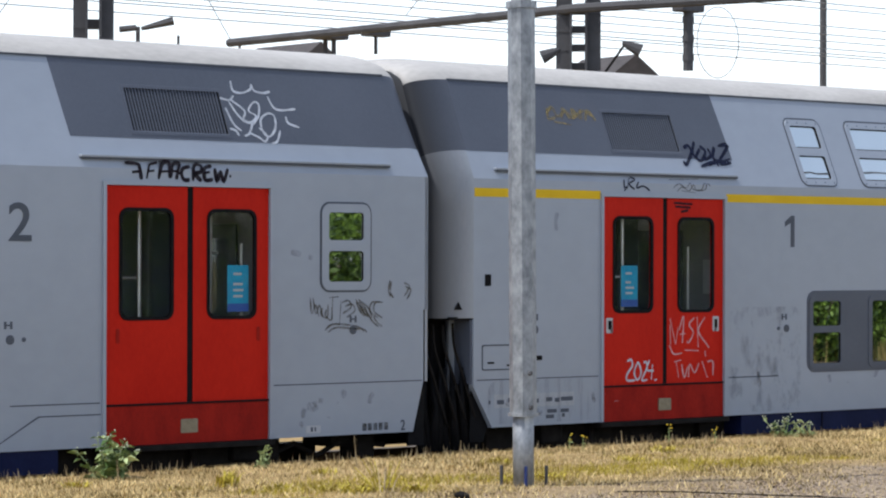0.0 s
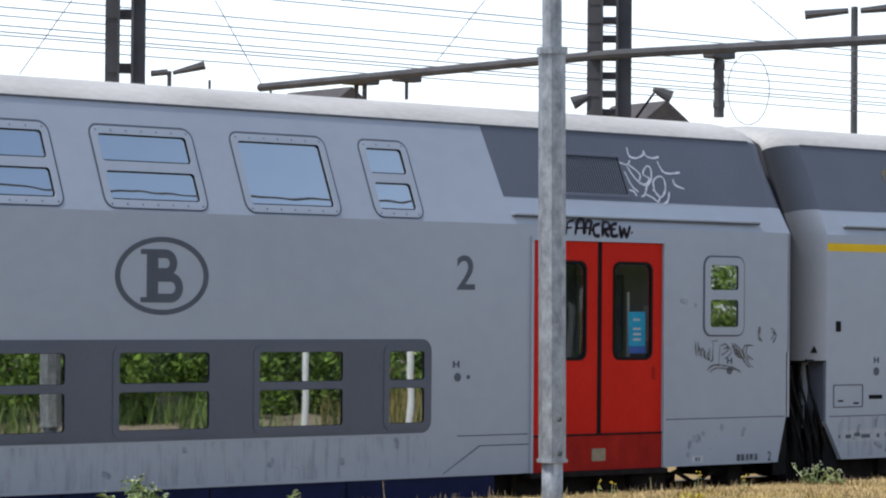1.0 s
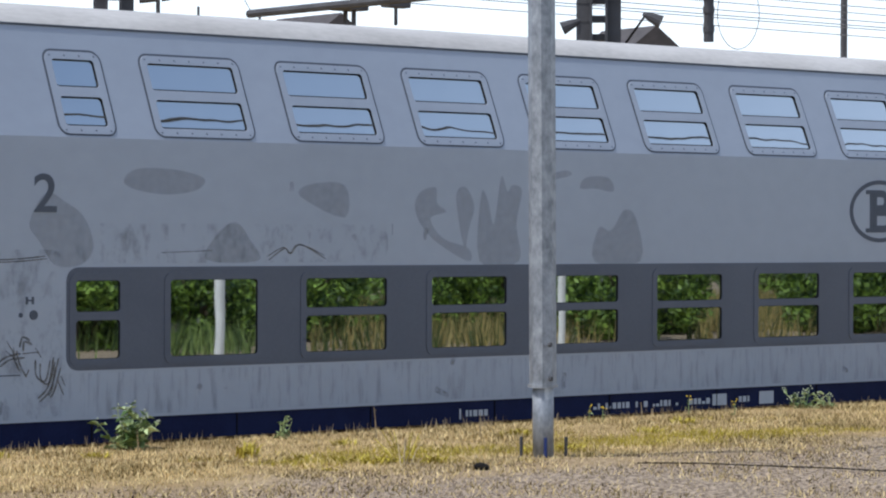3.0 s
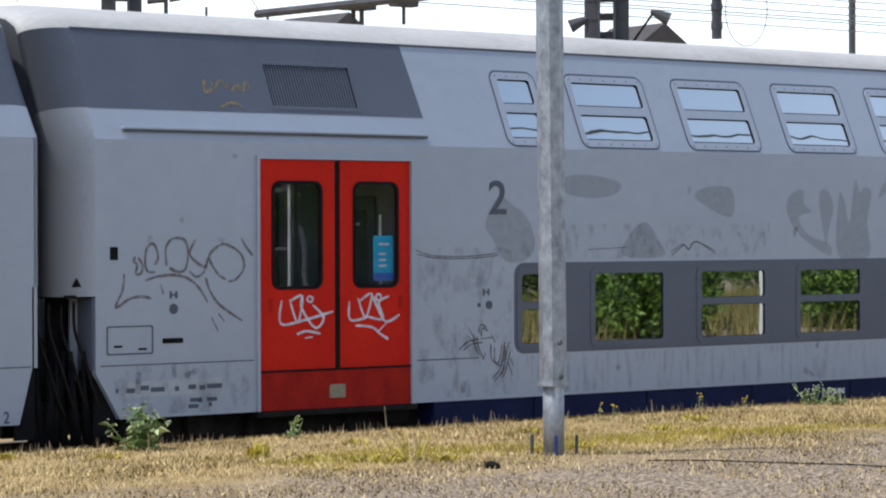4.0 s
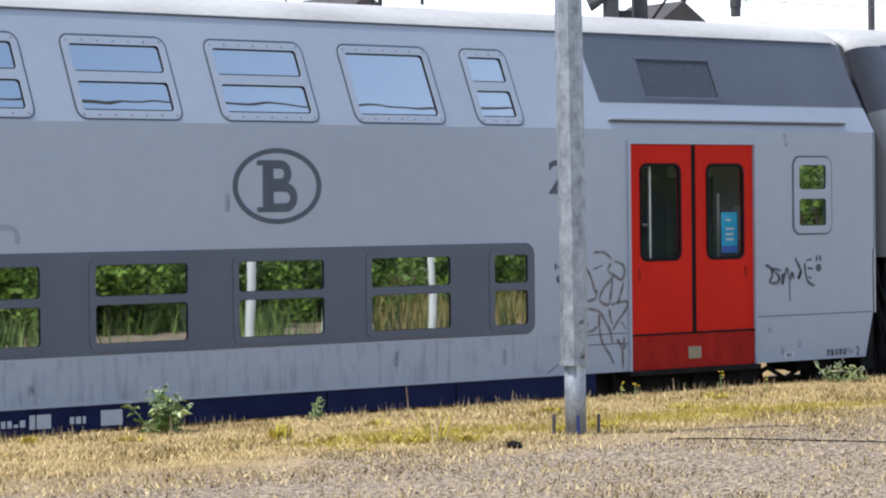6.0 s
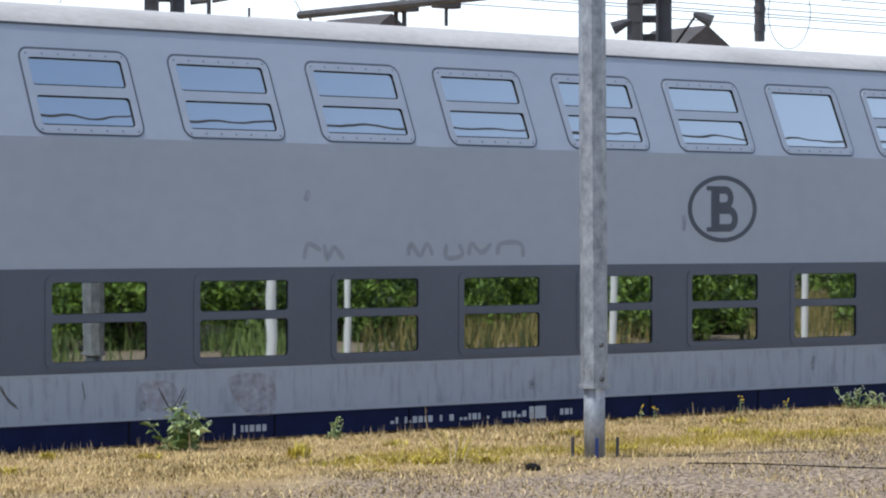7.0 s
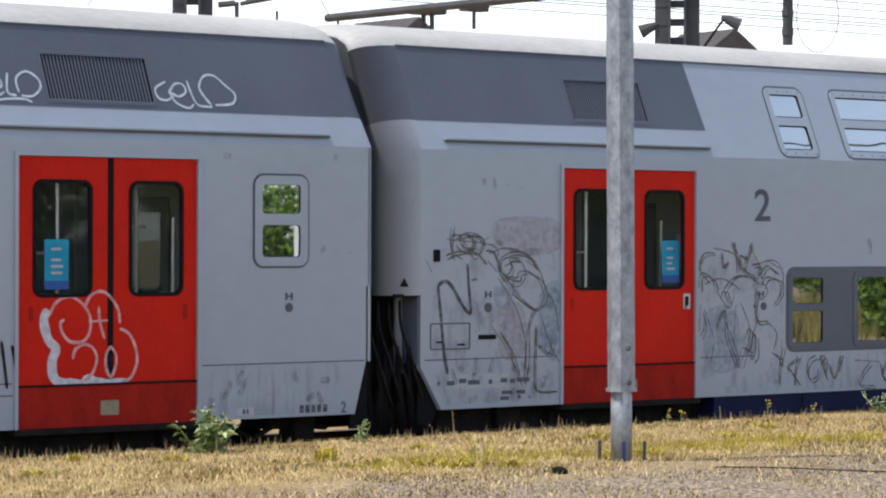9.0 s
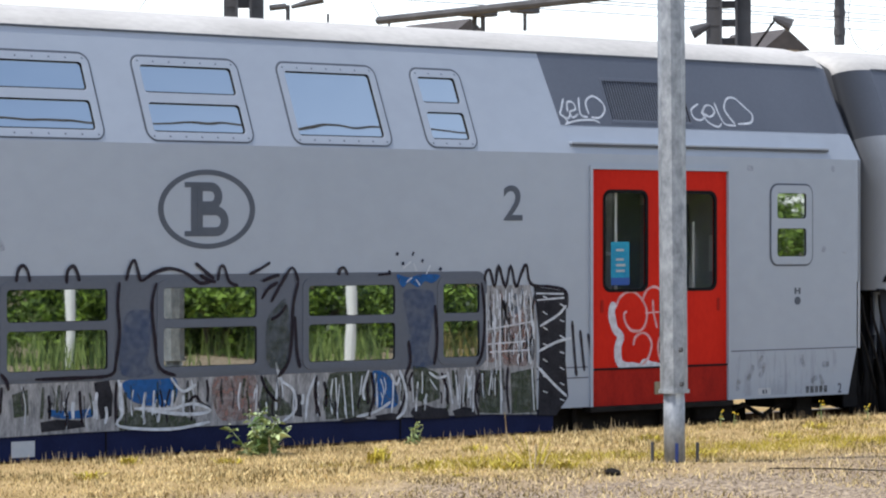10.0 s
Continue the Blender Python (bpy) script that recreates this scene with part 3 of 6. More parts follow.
    for u in (5.9, 7.6, 9.3, 11.0, 12.7, 14.4, 16.1, 17.8, 19.5):
        part("skirt_joint", box(u, 0.022, 0.13, u + 0.012, 0.03, 0.345), BLACK, sole)
    for u, lo_u, hi_u in ((2.9, 0.75, 4.6), (22.6, 21.4, 24.35)):
        bog = part("bogie_frame", box(lo_u, 0.30, 0.02, hi_u, 0.42, 0.40, None, 0.03), GEAR, coach)
        part("bogie_frame", box(lo_u, 2.4, 0.02, hi_u, 2.5, 0.40, None, 0.03), GEAR, coach)
        part("bolster", box(u - 0.3, 0.4, 0.1, u + 0.3, 2.4, 0.45, None, 0.02), GEAR, bog)
        for du in (-1.25, 1.25):
            part("axle_box", box(u + du - 0.16, 0.20, 0.12, u + du + 0.16, 0.34, 0.40, None, 0.03), GEAR, bog)
            part("damper", tube([(u + du * 0.5, 0.25, 0.05), (u + du * 0.5, 0.25, 0.4)], 0.04, 8), GEAR, bog)
    for u in (1.65, 4.15, 21.95, 24.0):
        wheelset = part("wheelset", tube([(0, -0.95, 0), (0, 0.95, 0)], 0.08, 12), GEAR, coach)
        wheelset.location = (u, 1.415, 0.46)
        for y in (-0.735, 0.735):
            wheel = tube([(0, y - 0.065, 0), (0, y + 0.065, 0)], 0.46, 28)
            tube([(0, y - 0.085, 0), (0, y + 0.085, 0)], 0.16, 16, wheel)
            part("wheel", wheel, GEAR, wheelset)
    part("brake_pipe", tube([(24.3, 0.4, 0.16), (24.6, 0.4, 0.26), (24.9, 0.4, 0.12), (25.2, 0.4, 0.26), (25.8, 0.4, 0.2)], 0.03, 6), GEAR, coach)
    part("life_guard", box(25.35, 0.3, 0.0, 25.6, 0.6, 0.36, None, 0.03), GEAR, coach)
    part("crossbeam", box(24.35, 1.8, -0.05, 26.0, 2.1, 0.14), GEAR, coach)
    for u in (4.7, 20.9, 25.1, 0.55):
        part("equipment_box", box(u, 0.4, 0.2, u + 0.5, 0.9, 0.5, None, 0.02), GEAR, coach)
    # sockets, hatches, panel lines
    for u0, z0, u1, z1 in ((0.42, 0.96, 0.95, 1.235),):
        part("hatch", plate([rounded(u0, z0, u1, z1, 0.02, 2), rounded(u0 + 0.014, z0 + 0.014, u1 - 0.014, z1 - 0.014, 0.015, 2)], -0.005, 0.003), SIGN, coach)
    for u0, z0, u1, z1 in ((0.50, 1.03, 0.60, 1.05), (0.78, 1.0, 0.88, 1.02), (1.06, 1.055, 1.30, 1.105), (0.46, 1.86, 0.55, 1.985)):
        part("recess", plate([rounded(u0, z0, u1, z1, 0.01, 2)], -0.004, 0.003), BLACK, coach)
    for u, z, r in ((1.19, 1.385, 0.05), (5.24, 1.345, 0.045), (5.10, 1.345, 0.022), (20.95, 1.385, 0.045), (21.1, 1.385, 0.022), (25.05, 1.42, 0.045)):
        part("socket", plate([rounded(u - r, z - r, u + r, z + r, r * 0.98, 5)], -0.006, 0.003), SIGN, coach)
    for u, z in ((1.19, 1.52), (5.2, 1.48), (20.93, 1.52), (25.05, 1.53)):
        h = box(u - 0.045, -0.004, z - 0.035, u - 0.02, 0.002, z + 0.035)
        box(u + 0.02, -0.004, z - 0.035, u + 0.045, 0.002, z + 0.035, h)
        part("jack_mark", box(u - 0.02, -0.004, z - 0.008, u + 0.02, 0.002, z + 0.008, h), SIGN, coach)
    for u0, u1, z in ((0.35, 2.15, 0.86), (4.25, 5.1, 0.79), (24.03, 25.98, 0.88), (20.95, 21.95, 0.77)):
        part("panel_line", box(u0, -0.002, z - 0.006, u1, 0.004, z + 0.006), SIGN, coach)
    tagged(coach, "light grey double-deck railway coach with red doors", "railway coach", "coaches of the train")
    return coach


def class_sign(coach, body, u):
    if body == "1":
        part("class_number", plate([[(u + 0.10, 2.30), (u + 0.165, 2.30), (u + 0.165, 2.67), (u + 0.11, 2.67), (u, 2.60), (u, 2.54), (u + 0.10, 2.585)]], -0.004, 0.002), SIGN, coach, "dark grey painted class numeral")
        return
    lettering("class_number", body, 0.36, 0.25, u, 2.30, SIGN, coach, "dark grey painted class numeral")


def logo(coach):
    """Plain oval ring with a stem and two bows."""
    cu, cz = 17.2, 2.395
    ell = lambda a, b, n=48, x=0, z=0: [(cu + x + a * math.cos(2 * math.pi * i / n), cz + z + b * math.sin(2 * math.pi * i / n)) for i in range(n)]
    sign = part("emblem", plate([ell(0.545, 0.375), ell(0.485, 0.325)], -0.004, 0.003), SIGN, coach, "dark grey oval emblem")
    part("stem", plate([rounded(cu - 0.18, cz - 0.24, cu - 0.05, cz + 0.24, 0.005, 2)], -0.004, 0.003), SIGN, sign)
    for z0, z1, w in ((cz - 0.01, cz + 0.255, 0.17), (cz - 0.255, cz + 0.03, 0.24)):
        def half(e):
            r = (z1 - z0) / 2 - e
            return [(cu - 0.11 + e * 0.3, z0 + e), (cu + w - r - e, z0 + e)] + [(cu + w - e - r + r * math.cos(radians(q)), (z0 + z1) / 2 + r * math.sin(radians(q))) for q in range(-75, 90, 15)] + [(cu + w - r - e, z1 - e), (cu - 0.11 + e * 0.3, z1 - e)]
        part("bow", plate([half(0.0), half(0.085)], -0.005 if z0 > cz - 0.1 else -0.006, 0.003), SIGN, sign)
    for zz in (cz - 0.255, cz + 0.205):
        part("serif", plate([rounded(cu - 0.25, zz, cu - 0.02, zz + 0.05, 0.01, 2)], -0.007, 0.003), SIGN, sign)


coaches = [make_coach()]
for k in (1, 2, 3):
    coaches.append(copy_thing(coaches[0], Matrix()))
for k, c in enumerate(coaches):
    class_sign(c, "1" if k == 0 else "2", (5.21, 5.24, 5.09, 5.2)[k])
    class_sign(c, "1" if k == 0 else "2", (20.81, 20.93, 20.81, 20.81)[k])
    logo(c)
for u0, u1 in ((0.31, 2.175), (4.205, 21.965), (24.015, 26.0)):
    part("first_class_stripe", box(u0, -0.004, 2.812, u1, 0.003, 2.906), YELLOW, coaches[0], "yellow first-class stripe")
# ---- sprayed paint and small marks on the coaches ----
WALL, DOOR, SLOPE, OVER_BAND = (upright, -0.003), (upright, 0.008), (sloped, -0.010), (upright, -0.016)
WALL2, WALL3, BAND_OVER = (upright, -0.0055), (upright, -0.008), OVER_BAND


def curved(pts, closed=False, n=4):
    """A smooth line through points."""
    m = len(pts)
    if m < 3:
        return list(pts)
    got = []
    for i in range(m if closed else m - 1):
        q = [pts[(i + j) % m] if closed else pts[min(max(i + j, 0), m - 1)] for j in (-1, 0, 1, 2)]
        for k in range(n):
            t = k / n
            got.append(tuple(0.5 * (2 * q[1][c] + (q[2][c] - q[0][c]) * t + (2 * q[0][c] - 5 * q[1][c] + 4 * q[2][c] - q[3][c]) * t * t + (3 * q[1][c] - q[0][c] - 3 * q[2][c] + q[3][c]) * t ** 3) for c in (0, 1)))
    if not closed:
        got.append(tuple(pts[-1]))
    return got


def strokes(coach, mat, width, where, lines, label=""):
    """Flat sprayed strokes of even width with round ends."""
    place, depth = where
    bm = bmesh.new()
    if mat is INK_FAINT:
        lines = list(lines) + [[(u + 0.035 + 0.02 * math.sin(9 * z), z - 0.02 + 0.02 * math.sin(7 * u)) for u, z in line] for line in lines if len(line) > 2]
    for j, line in enumerate(lines):
        pts = curved(line)
        d = depth - 0.0002 * j
        left, right = [], []
        for i, (u, z) in enumerate(pts):
            a, b = pts[max(i - 1, 0)], pts[min(i + 1, len(pts) - 1)]
            du, dz = b[0] - a[0], b[1] - a[1]
            k = math.hypot(du, dz) or 1
            w = width * 0.68 * (0.85 + 0.3 * noise.noise((u * 9, z * 9, 1)))
            if i in (0, len(pts) - 1):
                w *= 0.6
            left.append(bm.verts.new(place(u - dz / k * w, z + du / k * w, d)))
            right.append(bm.verts.new(place(u + dz / k * w, z - du / k * w, d)))
        for i in range(len(pts) - 1):
            bm.faces.new((left[i], right[i], right[i + 1], left[i + 1]))
    return tagged(part("graffiti", bm, mat, coach, label), kind="stuff")


def blobs(coach, mat, edge, where, shapes, label=""):
    """Flat painted fields, with soft or sharp corners."""
    place, depth = where
    for j, shape in enumerate(shapes):
        pts = curved(shape, True) if edge == "soft" else list(shape)
        d = depth - 0.0002 * j
        bm = bmesh.new()
        vs = [bm.verts.new(place(u, z, d)) for u, z in pts]
        bmesh.ops.triangle_fill(bm, edges=[bm.edges.new((vs[i], vs[(i + 1) % len(vs)])) for i in range(len(vs))], use_beauty=True, normal=(0, -1, 0))
        part("paint_field", bm, mat, coach, label)


strokes(coaches[1], INK_BLACK, 0.035, WALL, (((22.22, 3.06), (22.37, 3.05), (22.4, 3), (22.42, 2.9)), ((22.31, 2.97), (22.42, 2.98)), ((22.51, 3.05), (22.48, 2.91)), ((22.51, 3.05), (22.6, 3.07)), ((22.49, 2.98), (22.57, 2.99)), ((22.62, 2.91), (22.66, 3.06), (22.74, 3.07), (22.75, 2.92)), ((22.63, 2.98), (22.75, 2.99)), ((22.76, 2.92), (22.79, 3.06), (22.86, 3.06), (22.85, 3.01), (22.83, 2.91)), ((22.78, 2.99), (22.85, 2.99)), ((22.85, 2.97), (22.88, 2.97)), ((22.99, 3.04), (22.91, 3.02), (22.89, 2.97), (22.92, 2.91), (22.99, 2.91)), ((23.03, 2.9), (23.04, 3.05), (23.12, 3.05), (23.12, 2.99), (23.05, 2.97), (23.13, 2.9)), ((23.25, 3.05), (23.17, 3.03), (23.16, 2.97), (23.18, 2.91), (23.27, 2.92)), ((23.16, 2.98), (23.23, 2.99)),), "black sprayed lettering")
strokes(coaches[1], INK_BLACK, 0.035, WALL, (((23.29, 3.03), (23.32, 2.9), (23.36, 3), (23.4, 2.9), (23.45, 3.03)), ((23.47, 2.96), (23.49, 2.95)),), "black sprayed lettering")
strokes(coaches[1], INK_WHITE, 0.02, SLOPE, (((23.77, 3.93), (23.77, 3.83), (23.87, 3.81), (23.99, 3.85), (24.02, 3.9), (24.04, 3.84), (24.14, 3.82), (24.24, 3.84)), ((24.19, 3.79), (24.23, 3.68), (24.32, 3.65), (24.51, 3.67)), ((24.36, 3.59), (24.37, 3.52), (24.5, 3.48)), ((23.58, 3.75), (23.69, 3.73), (23.76, 3.78)), ((23.68, 3.72), (23.74, 3.6), (23.82, 3.51)), ((23.62, 3.65), (23.67, 3.49), (23.75, 3.42)), ((23.7, 3.74), (23.85, 3.63), (23.81, 3.54), (23.89, 3.51), (23.98, 3.58), (23.9, 3.63), (23.99, 3.72), (24.05, 3.7), (24.01, 3.58), (23.91, 3.49)), ((24.01, 3.46), (24.03, 3.55), (24.13, 3.61), (24.21, 3.59), (24.19, 3.47), (24.1, 3.38), (24.03, 3.39), (24.01, 3.46)), ((23.92, 3.52), (23.84, 3.4), (23.77, 3.37)),), "white sprayed star-shaped tag")
strokes(coaches[1], INK_WHITE, 0.02, SLOPE, (((23.85, 3.4), (23.95, 3.36), (24.01, 3.32), (24.06, 3.38), (23.98, 3.46)), ((24.24, 3.44), (24.17, 3.33), (24.09, 3.3)), ((23.61, 3.44), (23.68, 3.42), (23.7, 3.37)),), "white sprayed star-shaped tag")
strokes(coaches[1], INK_FAINT, 0.018, WALL, (((24.49, 1.75), (24.51, 1.59), (24.56, 1.68), (24.6, 1.56)), ((24.65, 1.65), (24.63, 1.58), (24.71, 1.55), (24.72, 1.68)), ((24.78, 1.76), (24.77, 1.53)), ((24.73, 1.75), (24.86, 1.76)), ((24.89, 1.72), (24.87, 1.47)), ((24.9, 1.7), (24.99, 1.72), (25.02, 1.65), (24.91, 1.59)), ((25.08, 1.73), (25.15, 1.64), (25.21, 1.57), (25.15, 1.6), (25.09, 1.7)), ((25.12, 1.73), (25.21, 1.64), (25.24, 1.55)), ((25.4, 1.7), (25.3, 1.7), (25.27, 1.61), (25.38, 1.54)), ((25.26, 1.56), (25.32, 1.49), (25.39, 1.45)), ((24.68, 1.42), (24.78, 1.48), (25, 1.47), (25.15, 1.44), (25.19, 1.4)), ((25.54, 1.93), (25.52, 1.82), (25.55, 1.76)), ((25.73, 1.9), (25.8, 1.87), (25.78, 1.82), (25.73, 1.76)),), "faded grey scribbled tag")
strokes(coaches[0], INK_NAVY, 0.035, SLOPE, (((3.67, 3.43), (3.76, 3.46), (3.78, 3.38), (3.64, 3.24), (3.61, 3.28)), ((3.88, 3.51), (3.8, 3.38), (3.85, 3.31)), ((3.94, 3.43), (3.84, 3.33), (3.91, 3.29), (4.02, 3.4), (3.95, 3.46)), ((4.07, 3.44), (4.09, 3.35), (3.96, 3.3)), ((4.19, 3.46), (4.12, 3.32), (4.24, 3.29)), ((4.26, 3.47), (4.43, 3.48), (4.19, 3.27), (4.4, 3.28)), ((3.87, 3.22), (4.12, 3.28), (4.17, 3.23)), ((4, 3.24), (4.4, 3.32)),), "dark navy sprayed tag")
strokes(coaches[0], INK_NAVY, 0.018, WALL, (((2.54, 3.04), (2.55, 2.95), (2.6, 2.96)), ((2.62, 3.06), (2.59, 2.93)), ((2.63, 3.07), (2.71, 3.04), (2.62, 2.99), (2.71, 2.93)), ((2.77, 3.02), (2.74, 2.95), (2.85, 2.97), (2.95, 2.92)), ((2.54, 2.91), (2.57, 2.93)),), "small navy sprayed tag")
strokes(coaches[0], INK_FAINT, 0.012, WALL, (((3.26, 3.05), (3.74, 3.07)), ((3.33, 2.96), (3.42, 3.01), (3.53, 2.96), (3.6, 3.02), (3.65, 2.95), (3.79, 2.95), (3.83, 3.02), (3.88, 2.99)), ((3.46, 2.93), (3.69, 2.91)),))
strokes(coaches[0], INK_BLACK, 0.035, DOOR, (((3.35, 2.79), (3.65, 2.78)), ((3.37, 2.75), (3.62, 2.74)), ((3.46, 2.69), (3.58, 2.71)),))
strokes(coaches[0], INK_WHITE, 0.022, DOOR, (((2.61, 1.01), (2.67, 1.03), (2.69, 0.96), (2.61, 0.87), (2.61, 0.8), (2.74, 0.8)), ((2.76, 0.98), (2.72, 0.88), (2.77, 0.8), (2.83, 0.88), (2.79, 0.99), (2.76, 0.98)), ((2.87, 0.99), (2.91, 1), (2.92, 0.93), (2.84, 0.8), (2.93, 0.8)), ((2.96, 1.02), (2.92, 0.91), (3.03, 0.9)), ((3.01, 0.97), (2.99, 0.8)), ((3.04, 0.79), (3.08, 0.8)),), "white sprayed year number")
strokes(coaches[0], INK_PINK, 0.018, DOOR, (((3.29, 1.41), (3.3, 1.19)), ((3.29, 1.48), (3.38, 1.19)), ((3.38, 1.19), (3.42, 1.38)), ((3.44, 1.35), (3.51, 1.51), (3.49, 1.2)), ((3.45, 1.3), (3.54, 1.31)), ((3.69, 1.49), (3.6, 1.41), (3.67, 1.32), (3.6, 1.21), (3.56, 1.22)), ((3.73, 1.5), (3.75, 1.15)), ((3.86, 1.49), (3.75, 1.34), (3.88, 1.19), (3.93, 1.14)), ((3.28, 1.18), (3.35, 1.08), (3.49, 1.09)), ((3.53, 1.12), (3.76, 1.11)), ((3.86, 1.11), (3.87, 1.04)), ((3.36, 0.99), (3.47, 1.01)), ((3.39, 0.99), (3.43, 0.81)), ((3.48, 0.96), (3.52, 0.81), (3.58, 0.94)), ((3.59, 0.81), (3.61, 0.96), (3.69, 0.86), (3.76, 0.97)), ((3.81, 0.99), (3.9, 0.8)), ((3.9, 0.98), (3.99, 0.98), (3.99, 0.82)),), "pale pink sprayed tag")
strokes(coaches[1], INK_FADE, 0.024, WALL, (((0.75, 1.89), (0.73, 1.85), (0.77, 1.81), (0.75, 1.73), (0.81, 1.73), (0.83, 1.81), (0.78, 1.88)), ((0.97, 1.81), (1.01, 1.89), (0.96, 2.01), (0.88, 1.97), (0.86, 1.83), (0.89, 1.75), (0.98, 1.74)), ((1.11, 1.8), (1.1, 1.97), (1.18, 2.06), (1.31, 2.05), (1.36, 1.94), (1.33, 1.77), (1.24, 1.74), (1.14, 1.78)), ((1.45, 2.05), (1.38, 1.91), (1.51, 1.8), (1.58, 1.79)), ((1.37, 1.75), (1.46, 1.69), (1.55, 1.74), (1.6, 1.88)), ((1.81, 1.66), (1.71, 1.72), (1.61, 1.88), (1.71, 1.98), (1.82, 2), (1.99, 1.91), (2.03, 1.77), (1.93, 1.66), (1.84, 1.64)), ((2, 2.06), (2.06, 1.97), (2.14, 1.89)),), "faded brown sprayed tag")
strokes(coaches[1], INK_FADE, 0.024, WALL, (((0.86, 1.66), (1.01, 1.7), (1.21, 1.71), (1.37, 1.67), (1.5, 1.57), (1.59, 1.44)), ((1.57, 1.68), (1.62, 1.55), (1.74, 1.41), (2.01, 1.25)), ((0.62, 1.73), (0.6, 1.57), (0.52, 1.41), (0.68, 1.49), (0.81, 1.51), (0.93, 1.49)), ((1.72, 1.33), (1.79, 1.25)), ((1.64, 1.29), (1.72, 1.15)), ((1.04, 1.62), (1.07, 1.53)),), "faded brown sprayed tag")
strokes(coaches[1], INK_WHITE, 0.022, DOOR, (((2.5, 1.44), (2.49, 1.21), (2.78, 1.24), (3.15, 1.32)), ((2.6, 1.45), (2.7, 1.22), (2.76, 1.48), (2.6, 1.43)), ((2.76, 1.48), (2.75, 1.36), (2.92, 1.16), (3.03, 1.26), (2.89, 1.39)), ((2.84, 1.48), (2.82, 1.44), (2.87, 1.42), (2.89, 1.46), (2.84, 1.48)), ((2.69, 1.1), (2.81, 1.13), (2.99, 1.1)), ((2.79, 1.06), (2.89, 1.07)), ((3.36, 1.42), (3.37, 1.23), (3.59, 1.25)), ((3.47, 1.45), (3.57, 1.25), (3.65, 1.49), (3.48, 1.41)), ((3.59, 1.26), (3.8, 1.23), (3.74, 1.4), (3.88, 1.46)), ((3.65, 1.49), (3.73, 1.34), (3.84, 1.2), (4.02, 1.27)), ((3.73, 1.49), (3.7, 1.44), (3.76, 1.42), (3.77, 1.47), (3.73, 1.49)),), "white sprayed tag on the door")
strokes(coaches[1], INK_WHITE, 0.022, DOOR, (((3.44, 1.17), (3.65, 1.15), (3.76, 1.08), (3.87, 1.02)), ((3.73, 1.1), (3.86, 1.2)),), "white sprayed tag on the door")
strokes(coaches[1], INK_FAINT, 0.018, WALL, (((4.82, 0.88), (4.94, 0.96), (5.1, 0.99)), ((4.94, 1.02), (5.06, 0.93)), ((5.02, 1.05), (5.04, 0.92), (5.11, 0.81)), ((5.09, 1.05), (5.12, 1.14), (5.2, 1.11)), ((5.12, 0.99), (5.3, 1)), ((5.19, 0.84), (5.16, 0.78)), ((5.26, 0.93), (5.27, 0.78), (5.37, 0.73), (5.42, 0.92)), ((5.46, 0.95), (5.4, 0.68), (5.29, 0.57)), ((5.48, 0.86), (5.44, 0.65), (5.4, 0.59)), ((5.54, 0.77), (5.59, 0.67)), ((5.5, 0.74), (5.57, 0.59)), ((4.95, 1.11), (5.02, 1)), ((5.26, 1.04), (5.32, 0.95)),), "faded grey scribbled tag")
strokes(coaches[1], INK_OCHRE, 0.03, SLOPE, (((1.74, 3.62), (1.71, 3.51), (1.79, 3.52), (1.82, 3.6)), ((1.83, 3.51), (1.93, 3.62), (1.98, 3.55), (2.04, 3.62)), ((2.04, 3.52), (2.13, 3.58), (2.14, 3.52)), ((2.17, 3.5), (2.24, 3.61), (2.28, 3.53)), ((1.85, 3.35), (2.03, 3.4), (2.12, 3.35)),), "faded yellow sprayed tag")
strokes(coaches[0], INK_OCHRE, 0.03, SLOPE, (((1.65, 3.76), (1.76, 3.83), (1.81, 3.73), (1.97, 3.8), (2.02, 3.72), (2.23, 3.81), (2.34, 3.75)), ((1.74, 3.67), (1.99, 3.64)), ((1.68, 3.82), (1.66, 3.70), (1.78, 3.72)), ((1.86, 3.70), (1.92, 3.83), (1.98, 3.70)), ((2.05, 3.70), (2.06, 3.82), (2.16, 3.72), (2.18, 3.83)), ((2.22, 3.70), (2.30, 3.82), (2.38, 3.70)),), "faded yellow sprayed tag")
strokes(coaches[2], INK_FADE, 0.03, WALL, (((21.16, 1.31), (21.16, 1.23), (21.28, 1.21), (21.32, 1.4)), ((21.33, 1.51), (21.41, 1.4), (21.47, 1.23)), ((21.45, 1.48), (21.58, 1.52)), ((21.45, 1.66), (21.61, 1.66), (21.73, 1.58)), ((21.71, 1.54), (21.67, 1.46), (21.77, 1.4), (21.87, 1.36), (21.92, 1.44), (21.89, 1.52), (21.77, 1.56)), ((21.74, 1.39), (21.59, 1.26), (21.54, 1.14), (21.67, 1.09), (21.71, 1.23), (21.73, 1.36)), ((21.9, 1.33), (21.84, 1.17), (21.8, 1.09)), ((21.28, 1.13), (21.47, 1.16), (21.49, 1.26)), ((21.28, 1.13), (21.18, 1.03), (21.17, 0.89), (21.21, 0.83), (21.27, 0.86)), ((21.34, 1.06), (21.53, 1.02), (21.6, 0.93), (21.69, 0.8), (21.72, 0.66)), ((21.36, 0.91), (21.34, 0.83), (21.41, 0.81), (21.5, 0.86)),), "faded brown sprayed tag")
